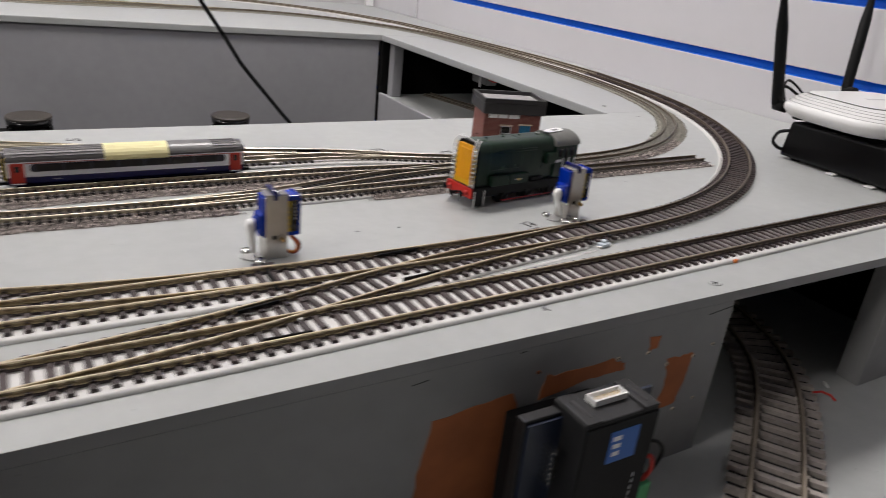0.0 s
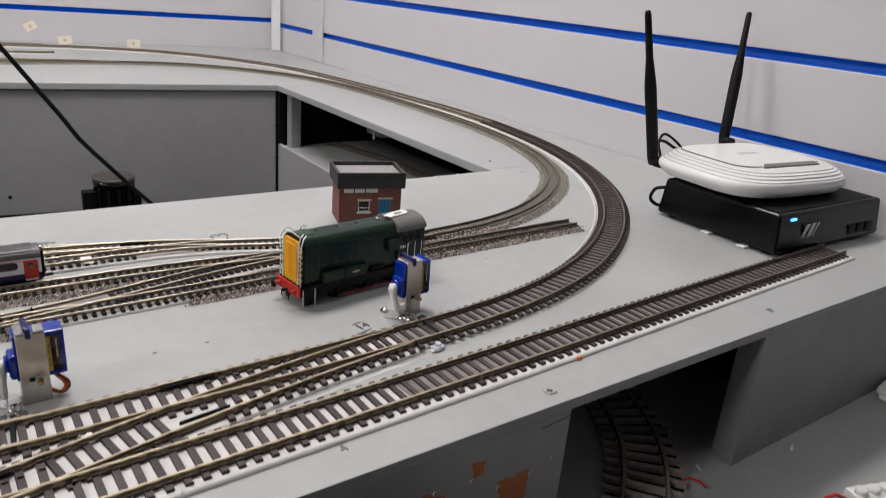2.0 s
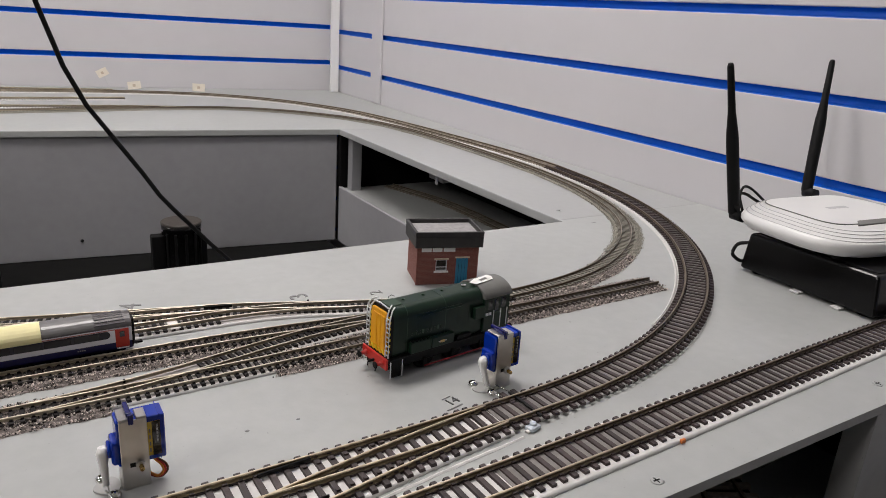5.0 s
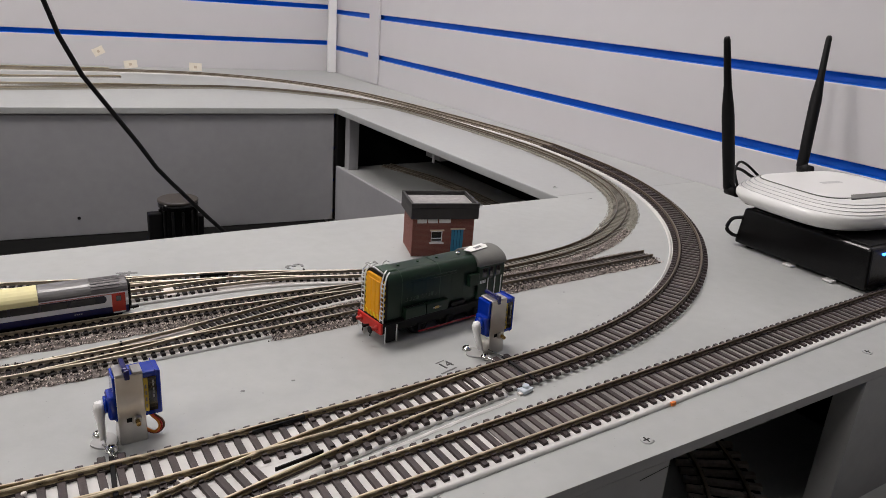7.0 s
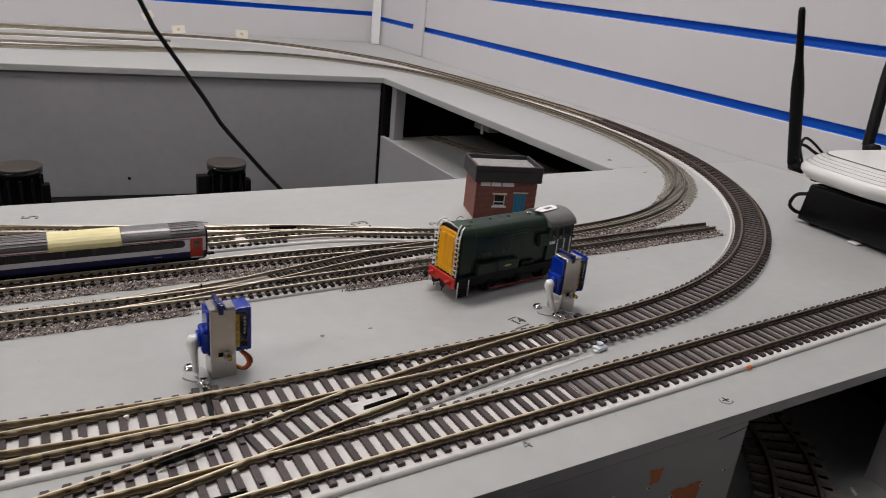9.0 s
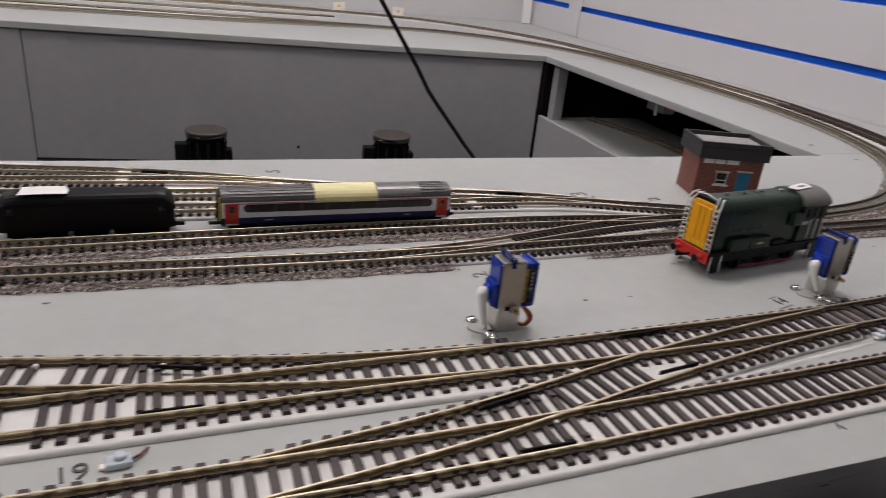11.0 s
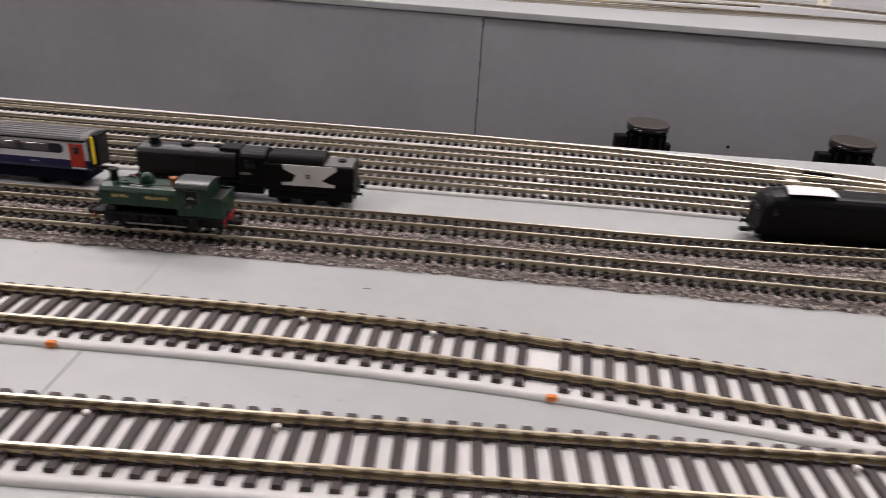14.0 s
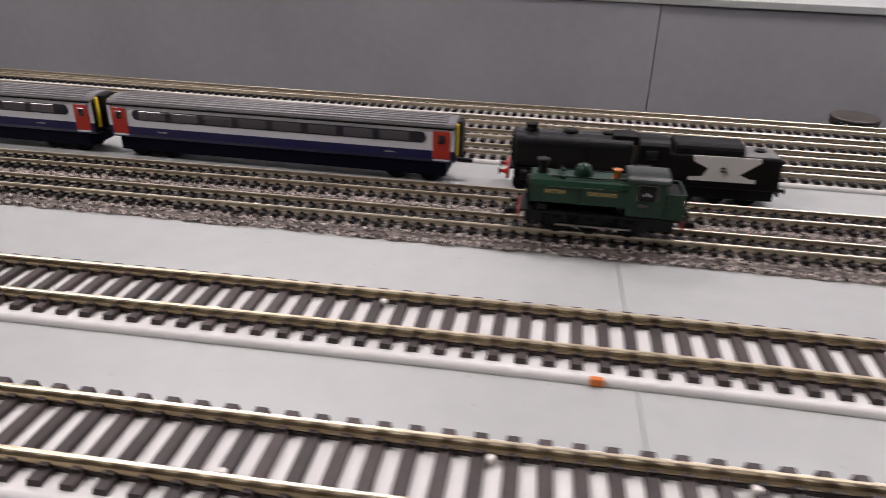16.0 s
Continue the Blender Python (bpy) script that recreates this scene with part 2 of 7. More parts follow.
def tube(bm, path, r, n=8, mi=0, closed_ends=True):
    """A round bar along a path; r may be one number or one for each point."""
    pts = [Vector(p) for p in path]
    rings = []
    up = Vector((0, 0, 1))
    for i, p in enumerate(pts):
        d = (pts[min(i + 1, len(pts) - 1)] - pts[max(i - 1, 0)]).normalized()
        s = d.cross(up)
        s = d.cross(Vector((1, 0, 0))) if s.length < 1e-3 else s
        s.normalize()
        u = s.cross(d)
        rr = r[i] if isinstance(r, (list, tuple)) else r
        rings.append([bm.verts.new(p + rr * (math.cos(a) * s + math.sin(a) * u)) for a in (2 * math.pi * k / n for k in range(n))])
    for a, b in zip(rings, rings[1:]):
        for k in range(n):
            f = bm.faces.new((a[k], a[(k + 1) % n], b[(k + 1) % n], b[k]))
            f.smooth, f.material_index = True, mi
    if closed_ends:
        for ring, flip in ((rings[0], False), (rings[-1], True)):
            f = bm.faces.new(ring[::-1] if flip else ring)
            f.material_index = mi
    return rings


def lathe(bm, profile, centre, n=20, axis="z", mi=0):
    """Turns a profile of (radius, height) round an axis through centre."""
    c = Vector(centre)
    rings = []
    for r, h in profile:
        ring = []
        for k in range(n):
            a = 2 * math.pi * k / n
            p = {"z": (r * math.cos(a), r * math.sin(a), h), "x": (h, r * math.cos(a), r * math.sin(a)), "y": (r * math.sin(a), h, r * math.cos(a))}[axis]
            ring.append(bm.verts.new(c + Vector(p)))
        rings.append(ring)
    for a, b in zip(rings, rings[1:]):
        for k in range(n):
            f = bm.faces.new((a[k], a[(k + 1) % n], b[(k + 1) % n], b[k]))
            f.smooth, f.material_index = True, mi
    bm.faces.new(rings[0][::-1]).material_index = mi
    bm.faces.new(rings[-1]).material_index = mi


def bevel(bm, width, segments=2, angle=40):
    bmesh.ops.remove_doubles(bm, verts=bm.verts, dist=1e-7)
    bmesh.ops.recalc_face_normals(bm, faces=bm.faces)
    edges = [e for e in bm.edges if len(e.link_faces) == 2 and e.calc_face_angle(0) > radians(angle)]
    bmesh.ops.bevel(bm, geom=edges, offset=width, segments=segments, affect="EDGES", profile=0.5, clamp_overlap=True)


def finish(name, bm, mats):
    bmesh.ops.recalc_face_normals(bm, faces=bm.faces)
    me = bpy.data.meshes.new(name)
    bm.to_mesh(me)
    bm.free()
    for m in mats if isinstance(mats, (list, tuple)) else [mats]:
        me.materials.append(m)
    return me


def thing(name, label, category, m=Matrix(), group="", kind="", data=None):
    ob = new(name, data)
    ob.matrix_world = m
    return tagged(ob, label, category, group, kind)


def part(name, bm, mats, parent=None, label=""):
    """Links a bmesh (or a mesh) as one object under a thing or a part, in that thing's own space."""
    me = bm if isinstance(bm, bpy.types.Mesh) else finish(name, bm, mats)
    ob = new(name, me)
    ob.parent = parent
    return tagged(ob, label) if label else ob


def bx(x0, x1, y0, y1, z0, z1, bev=0.0, seg=2):
    bm = bmesh.new()
    box(bm, x0, x1, y0, y1, z0, z1)
    if bev:
        bevel(bm, bev, seg)
    return bm


def text_mesh(body, size, depth=0.0002):
    c = bpy.data.curves.new("writing", "FONT")
    c.body, c.size, c.extrude, c.align_x, c.align_y = body, size, depth, "CENTER", "CENTER"
    ob = bpy.data.objects.new("writing", c)
    scene.collection.objects.link(ob)
    bpy.context.view_layer.update()
    me = bpy.data.meshes.new_from_object(ob.evaluated_get(bpy.context.evaluated_depsgraph_get()))
    bpy.data.objects.remove(ob)
    bpy.data.curves.remove(c)
    me.materials.clear()
    return me


# ---- the room ----
WX = 0.882          # face of the slatted wall beside the layout
FY = lambda x: 1.90 - 0.08 * (x - WX)   # face of the slatted wall behind the layout
PITCH, GROOVE = 0.0943, 0.0118


def slat_wall(name, label, length, z_first, m, kind="structure"):
    """A wall of white boards with blue inserts in the grooves between them; local x runs along it, y into it."""
    wall = thing(name, label, "wall", m, kind=kind)
    part("backing", bx(0, length, 0.016, 0.10, FLOOR, CEIL), WALL_WHITE, wall)
    z = z_first - PITCH * 10
    slat = None
    while z < CEIL:
        lo, hi = z + GROOVE / 2, z + PITCH - GROOVE / 2
        if lo > FLOOR and hi < CEIL:
            if slat is None:
                slat = finish("slat", bx(0, length, 0, 0.0155, 0, hi - lo, 0.0012, 2), WALL_WHITE)
            o = part("slat", slat, None, wall)
            o.location = (0, 0, lo)
            bm = bmesh.new()
            prism(bm, [(0.0150, -0.0075), (0.0115, -0.0075), (0.0075, -0.0048), (0.0020, -0.0056), (0.0020, -0.0064), (0.0090, -0.0064), (0.0120, 0.0065), (0.0150, 0.0065)], length, Matrix(((0, 0, 1, 0), (1, 0, 0, 0), (0, 1, 0, 0), (0, 0, 0, 1))))
            o = part("groove_insert", bm, SLAT_BLUE, wall, "blue plastic groove insert")
            o.location = (0, 0, z)
        z += PITCH
    return wall


slat_wall("wall_right", "white slatted wall board with blue groove inserts", 4.6, 0.066, pose(WX, 1.92, 0, 0, 0, -90))
far_m = pose(-2.4, FY(-2.4), 0, 0, 0, math.degrees(math.atan(-0.08)))
slat_wall("wall_far", "white slatted wall board with blue groove inserts behind the layout", 3.29, 0.076, far_m)

# floor and plain walls are unseen, coloured dark to limit the bounced light
tagged(new("floor", finish("floor", bx(-2.6, 1.1, -2.8, 2.4, FLOOR - 0.1, FLOOR), FLOOR_DARK)), "unseen room floor under the layout, dark to cut bounced light", "floor", kind="structure")
tagged(new("ceiling", finish("ceiling", bx(-2.6, 1.1, -2.8, 2.4, CEIL, CEIL + 0.1), CEIL_WHITE)), "plain white ceiling of the room", "ceiling", kind="structure")
tagged(new("wall_left", finish("wall_left", bx(-2.6, -2.5, -2.8, 2.4, FLOOR, CEIL), WALL_PLAIN)), "plain unseen wall closing the room, dark to cut bounced light", "wall", kind="structure")
tagged(new("wall_back", finish("wall_back", bx(-2.6, 1.1, -2.8, -2.7, FLOOR, CEIL), WALL_PLAIN)), "plain unseen wall closing the room, dark to cut bounced light", "wall", kind="structure")

# fixtures added round the unseen lamps
for lx, ly, watts in LAMPS:
    fixture = thing("ceiling_light", "added white ceiling light out of view with a bright diffuser", "ceiling light", pose(lx, ly, CEIL), group="ceiling lights")
    part("housing", bx(-0.43, 0.43, -0.17, 0.17, -0.05, 0, 0.008), TRIM_WHITE, fixture)
    part("diffuser", bx(-0.40, 0.40, -0.15, 0.15, -0.058, -0.0505, 0.003), LAMP_GLOW, fixture)

# upright white trims in the corner
trim = thing("trim", "white upright corner trim on the slatted wall", "trim", pose(0.862, 1.855, 0.0, 0, 0, -8), kind="structure")
part("strip", bx(-0.011, 0.011, -0.006, 0.006, 0.001, CEIL, 0.0015), TRIM_WHITE, trim)
trim = thing("trim", "white flat joint trim on the slatted wall", "trim", pose(WX - 0.003, 1.63, 0.0), kind="structure")
part("strip", bx(-0.0025, 0.0025, -0.027, 0.027, 0.001, CEIL, 0.0012), WALL_WHITE, trim)

# ---- the boards of the layout ----
LIP = 0.0115
FLIP = 0.0068     # the front board is thinner
EDGE, INNER, RIGHT = 0.195, 0.610, 0.626
REAR = lambda x: 1.268 - 0.110 * (x - 0.63)


def slab(name, label, pts, z0, z1, mat, cat="board", bev=0.0012, kind="structure", shade_edge_mat=None):
    bm = bmesh.new()
    prism(bm, pts, z1 - z0, Matrix.Translation((0, 0, z0)))
    if bev:
        bevel(bm, bev, 2)
    # front-facing edge faces take the darker grey, painting in their shade
    if shade_edge_mat:
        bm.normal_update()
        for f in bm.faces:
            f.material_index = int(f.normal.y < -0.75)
    return tagged(new(name, finish(name, bm, [mat, shade_edge_mat] if shade_edge_mat else mat)), label, cat, kind=kind)


slab("layout_board", "grey painted board carrying tracks along the front", [(-0.4048, EDGE), (WX - 0.002, EDGE), (WX - 0.002, INNER + 0.006), (RIGHT, INNER + 0.005), (RIGHT, INNER), (-0.10, INNER), (-0.4048, INNER + 0.0110)], -FLIP, 0, GREY_PAINT, bev=0.0003, shade_edge_mat=SHADED_GREY)
slab("layout_board", "grey painted board joined on at a thin seam", [(-1.9, EDGE), (-0.4050, EDGE), (-0.4050, INNER + 0.0110), (-0.75, INNER + 0.0250), (-1.9, INNER + 0.0650)], -FLIP, 0, GREY_PAINT, bev=0.0003, shade_edge_mat=SHADED_GREY)
slab("layout_board", "grey painted side board beside the slatted wall", [(RIGHT, INNER + 0.0062), (WX - 0.002, INNER + 0.0072), (WX - 0.002, REAR(WX)), (RIGHT, REAR(RIGHT))], -LIP, -0.0003, GREY_SIDE)
slab("layout_board", "grey painted rear board along the far wall", [(WX - 0.002, REAR(WX) + 0.0008), (WX - 0.002, FY(WX) - 0.003), (-1.9, FY(-1.9) - 0.003), (-1.9, REAR(-1.9) + 0.0008)], -LIP, -0.0002, GREY_PAINT)

# front upright panel with an archway, on the lower board
LOW = -0.116
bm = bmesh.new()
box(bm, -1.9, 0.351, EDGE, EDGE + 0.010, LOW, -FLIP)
tagged(new("side_panel", finish("side_panel", bm, SHADED_GREY)), "grey painted upright panel under the front edge", "panel", kind="structure")
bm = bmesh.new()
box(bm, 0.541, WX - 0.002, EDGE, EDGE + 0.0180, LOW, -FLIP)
tagged(new("side_panel", finish("side_panel", bm, SHADED_GREY)), "grey painted upright panel beside the tunnel opening", "panel", kind="structure")
slab("lower_board", "grey painted lower shelf board carrying tracks", [(0.0, -0.45), (WX - 0.002, -0.45), (WX - 0.002, 1.28), (RIGHT + 0.0065, 1.28), (RIGHT + 0.0065, 0.70), (0.0, 0.70)], LOW - 0.018, LOW, GREY_PAINT)
# added closing walls of the tunnel, deep shade in their near-black colour
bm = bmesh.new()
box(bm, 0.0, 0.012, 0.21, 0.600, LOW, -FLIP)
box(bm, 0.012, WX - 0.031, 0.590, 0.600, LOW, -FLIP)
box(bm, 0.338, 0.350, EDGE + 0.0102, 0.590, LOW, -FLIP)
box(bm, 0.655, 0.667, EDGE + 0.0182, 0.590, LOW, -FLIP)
tagged(new("tunnel_wall", finish("tunnel_wall", bm, SHADE_BOARD)), "added near-black board standing for the deep shade of the tunnel", "panel", kind="structure")

# the well in the middle: rear panels, side panel, post
WELL = -0.226
for xa, xb, dz, foot in ((-1.9, -0.2705, -0.003, WELL - 0.06), (-0.2690, 0.6235, -0.001, WELL)):
    bm = bmesh.new()
    pts = [(xa, REAR(xa) + 0.006 + dz), (xb, REAR(xb) + 0.006 + dz), (xb, REAR(xb) + 0.020), (xa, REAR(xa) + 0.020)]
    prism(bm, pts, -LIP - foot, Matrix.Translation((0, 0, foot)))
    bevel(bm, 0.001, 1)
    tagged(new("well_panel", finish("well_panel", bm, WELL_PAINT)), "grey painted panel at the back of the well", "panel", kind="structure")
bm = bmesh.new()
box(bm, RIGHT - 0.001, RIGHT + 0.006, INNER + 0.02, REAR(RIGHT) - 0.002, WELL, LOW + 0.0035)
bevel(bm, 0.0015, 1)
tagged(new("well_side", finish("well_side", bm, WELL_PAINT)), "grey painted low side panel of the well", "panel", kind="structure")
bm = bmesh.new()
box(bm, RIGHT + 0.013, RIGHT + 0.034, 1.236, 1.256, LOW, -LIP - 0.001)
bevel(bm, 0.0012, 1)
tagged(new("support_post", finish("support_post", bm, WELL_PAINT)), "grey wooden post holding up the side board", "post", kind="structure")
# added backing boards, black for the shade under the side board
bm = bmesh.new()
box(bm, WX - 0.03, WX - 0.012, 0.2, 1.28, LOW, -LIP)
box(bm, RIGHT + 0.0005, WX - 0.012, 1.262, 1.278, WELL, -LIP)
tagged(new("tunnel_wall", finish("tunnel_wall", bm, SHADE_BOARD)), "added near-black board standing for the shade behind the lower shelf", "panel", kind="structure")
# well floor, its shade put into the colour
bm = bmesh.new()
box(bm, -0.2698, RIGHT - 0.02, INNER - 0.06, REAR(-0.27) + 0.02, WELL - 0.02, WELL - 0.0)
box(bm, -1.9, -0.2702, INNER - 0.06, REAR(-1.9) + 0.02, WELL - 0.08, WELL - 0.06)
tagged(new("well_floor", finish("well_floor", bm, SHADE_BOARD)), "floor of the well with its deep shade in the near-black colour", "floor", kind="structure")
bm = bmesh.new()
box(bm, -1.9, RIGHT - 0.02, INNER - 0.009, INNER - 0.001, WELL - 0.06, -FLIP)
tagged(new("well_front", finish("well_front", bm, SHADED_GREY)), "grey panel hanging under the front board", "panel", kind="structure")

# ---- tracks ----
def spline(pts, step=0.004, blur=0.03):
    """A smooth line through the points in plan, evenly stepped."""
    p = np.array(pts, float)
    seg = np.r_[0, np.cumsum(np.hypot(*np.diff(p, axis=0).T))]
    n = max(int(seg[-1] / step), 4)
    s = np.linspace(0, seg[-1], n + 1)
    d = np.stack([np.interp(s, seg, p[:, 0]), np.interp(s, seg, p[:, 1])], 1)
    k = int(blur / step)
    if k > 0:
        lead = d[0] + (np.arange(-2 * k, 0)[:, None]) * (d[1] - d[0])
        tail = d[-1] + (np.arange(1, 2 * k + 1)[:, None]) * (d[-1] - d[-2])
        w = np.exp(-0.5 * (np.arange(-2 * k, 2 * k + 1) / (k / 1.2)) ** 2)
        w /= w.sum()
        full = np.vstack([lead, d, tail])
        d = np.stack([np.convolve(full[:, i], w, "valid") for i in (0, 1)], 1)
    return d


def normals(d):
    t = np.gradient(d, axis=0)
    t /= np.hypot(*t.T)[:, None]
    return np.stack([-t[:, 1], t[:, 0]], 1), t


def sweep(bm, d, profile, mi=None, offset=0.0, z=0.0, smooth=()):
    """Draws a profile of (sideways, up) along a line in plan."""
    nrm, _ = normals(d)
    rings = []
    for q, n in zip(d, nrm):
        rings.append([bm.verts.new((q[0] + n[0] * (u + offset), q[1] + n[1] * (u + offset), z + v)) for u, v in profile])
    k = len(profile)
    for a, b in zip(rings, rings[1:]):
        for i in range(k):
            f = bm.faces.new((a[i], a[(i + 1) % k], b[(i + 1) % k], b[i]))
            f.material_index = mi[i] if mi else 0
            f.smooth = i in smooth
    bm.faces.new(rings[0])
    bm.faces.new(rings[-1][::-1])


def rail_profile(h, head, foot):
    w = head * 0.35
    return [(-foot / 2, 0), (foot / 2, 0), (foot / 2, h * 0.16), (w / 2 + 0.0001, h * 0.24), (w / 2 + 0.0001, h * 0.62), (head / 2, h * 0.72), (head / 2, h * 0.95), (head / 2 - 0.0002, h), (-head / 2 + 0.0002, h), (-head / 2, h * 0.95), (-head / 2, h * 0.72), (-w / 2 - 0.0001, h * 0.62), (-w / 2 - 0.0001, h * 0.24), (-foot / 2, h * 0.16)]


RAIL_FACES = [1, 1, 1, 1, 1, 0, 0, 0, 0, 0, 1, 1, 1, 1]


class Gauge:
    def __init__(self, half, foam, sleeper_h, rail_h, head, foot, half_len, width, pitch):
        self.half, self.foam, self.sleeper_h, self.rail_h = half, foam, sleeper_h, rail_h
        self.half_len, self.width, self.pitch = half_len, width, pitch
        self.profile = rail_profile(rail_h, head, foot)

    def sleeper_bm(self, extra=0.0):
        """A moulded sleeper with the chairs that grip the rails; local y along it."""
        bm = bmesh.new()
        w, h, l = self.width / 2, self.sleeper_h, self.half_len
        k = 0.0003
        a = [(-w, -l), (w, -l), (w, l), (-w, l)]
        lo = [bm.verts.new((x, y, -0.0003)) for x, y in a]
        hi = [bm.verts.new((x - math.copysign(k, x), y - math.copysign(k, y), h)) for x, y in a]
        bm.faces.new(lo[::-1]), bm.faces.new(hi)
        for i in range(4):
            bm.faces.new((lo[i], lo[(i + 1) % 4], hi[(i + 1) % 4], hi[i]))
        cw = self.half * 0.11
        for side in (-1, 1):
            for s2 in (-1, 1):
                y = side * self.half + s2 * self.half * 0.17
                box(bm, -w * 0.62, w * 0.62, y - cw / 2, y + cw / 2, h - 0.0001, h + self.rail_h * 0.36)
        return bm


OO = Gauge(0.0099, 0.0022, 0.0015, 0.0027, 0.0011, 0.0023, 0.0158, 0.0036, 0.00755)
NG = Gauge(0.0055, 0.0022, 0.0014, 0.0023, 0.0008, 0.0015, 0.0094, 0.0027, 0.0052)
SLEEPER_MESH = {}
for g, key in ((OO, "oo"), (NG, "n")):
    for mat in (SLEEPER, SLEEPER_BLACK, SLEEPER_GREY, SLEEPER_PALE, SLEEPER_DUST):
        SLEEPER_MESH[key, mat.name] = finish("sleeper", g.sleeper_bm(), mat)

LINES = {}


def nearest(line, q):
    dd = np.hypot(*(line - q).T)
    i = int(dd.argmin())
    if i in (0, len(line) - 1):
        return 9.0, line[i]
    return dd[i], line[i]


def foam_strip(parent, d, half, h, top_mat, name="underlay", label="", shift=0.0):
    bm = bmesh.new()
    r = h * 0.75
    sweep(bm, d, [(-half, 0.0001), (half, 0.0001), (half, h - r), (half - r * 0.3, h - r * 0.25), (half - r, h), (-half + r, h), (-half + r * 0.3, h - r * 0.25), (-half, h - r)], [0, 0, 0, 0, 1, 0, 0, 0], shift, smooth=(2, 3, 5, 6))
    return part(name, bm, [FOAM, top_mat], parent, label)


def track(name_label, g, key, pts, cat="track", group="", rail_mat=None, foam_top=None, foam=True, sleeper_mat=SLEEPER, share=None, gap=0.0, each=True, blur=0.03, base=0.0, drop=0.0, wide=None, only=None, foam_from=None, rails=(None, None), foam_half=None, foam_shift=0.0, infill=None, infill_mat=None, bare=()):
    """One length of track: underlay, two rails and its sleepers. share: a line whose sleepers this one uses where they run together."""
    d = spline(pts, blur=blur)
    LINES[name_label] = d
    t = thing("railway_track", name_label, cat, group=group)
    if foam:
        foam_strip(t, d, foam_half or g.half_len + 0.0018, g.foam - drop, foam_top or FOAM, shift=foam_shift)
    if infill is not None:
        bm = bmesh.new()
        sweep(bm, d[d[:, 0] > infill], [(-g.half, 0.0), (g.half, 0.0), (g.half - 0.0006, 0.0004), (-g.half + 0.0006, 0.0004)], None, 0.0, g.foam - drop + 0.0001)
        part("infill", bm, infill_mat or FOAM_GREY, t, "grey dust between the rails")
    z_s = base + g.foam
    z_r = z_s + g.sleeper_h - drop
    nrm, tan = normals(d)
    for side, rng in zip((1, -1), rails):
        dd = d if rng is None else d[(d[:, 0] >= rng[0]) & (d[:, 0] <= rng[1])]
        bm = bmesh.new()
        sweep(bm, dd, g.profile, RAIL_FACES, side * g.half, z_r)
        part("rail", bm, [rail_mat or RAIL_OO, RAIL_WEB_N if rail_mat else RAIL_WEB], t, "nickel rail with brown sides")
    if g is OO:
        for side in (1, -1):
            bm = bmesh.new()
            sweep(bm, d, [(-0.0012, -0.0002), (0.0012, -0.0002), (0.0012, g.sleeper_h - 0.0003), (-0.0012, g.sleeper_h - 0.0003)], None, side * g.half, z_s - drop)
            part("sleeper_webbing", bm, sleeper_mat, t, "brown plastic strip joining the sleepers")
    seg = np.r_[0, np.cumsum(np.hypot(*np.diff(d, axis=0).T))]
    joined = None if each else bmesh.new()
    me = SLEEPER_MESH[key, sleeper_mat.name]
    rng = random.Random(len(pts) * 7 + int(1000 * abs(pts[0][1])))
    for s in np.arange(g.pitch / 2, seg[-1], g.pitch):
        q = np.array([np.interp(s, seg, d[:, 0]), np.interp(s, seg, d[:, 1])])
        ang = math.atan2(np.interp(s, seg, tan[:, 1]), np.interp(s, seg, tan[:, 0]))
        stretch, mid = 1.0, q
        if any(a < q[0] < b for a, b in bare):
            continue
        if share is not None:
            if min(nearest(LINES[o], q)[0] for o in share) < gap:
                continue
        if wide is not None:
            for o in wide:
                sep, other = nearest(LINES[o], q)
                if 0.0015 < sep < gap:
                    mid = (q + other) / 2
                    stretch = 1 + sep / (2 * g.half_len)
        m = Matrix.Translation((mid[0], mid[1], z_s)) @ Matrix.Rotation(ang + rng.uniform(-0.012, 0.012), 4, "Z") @ Matrix.Diagonal((1, stretch, 1, 1))
        if joined is None:
            o = part("sleeper", me, None, t)
            o.matrix_basis = m
        else:
            w, l, h = g.width / 2, g.half_len * stretch, g.sleeper_h
            vs = [joined.verts.new(m @ Vector(p)) for p in ((-w, -l, -0.0003), (w, -l, -0.0003), (w, l, -0.0003), (-w, l, -0.0003), (-w, -l, h), (w, -l, h), (w, l, h), (-w, l, h))]
            for f in ((4, 5, 6, 7), (0, 1, 5, 4), (1, 2, 6, 5), (2, 3, 7, 6), (3, 0, 4, 7)):
                joined.faces.new([vs[i] for i in f])
    if joined is not None:
        tagged(part("sleeper", joined, sleeper_mat, t), kind="stuff")
    return t


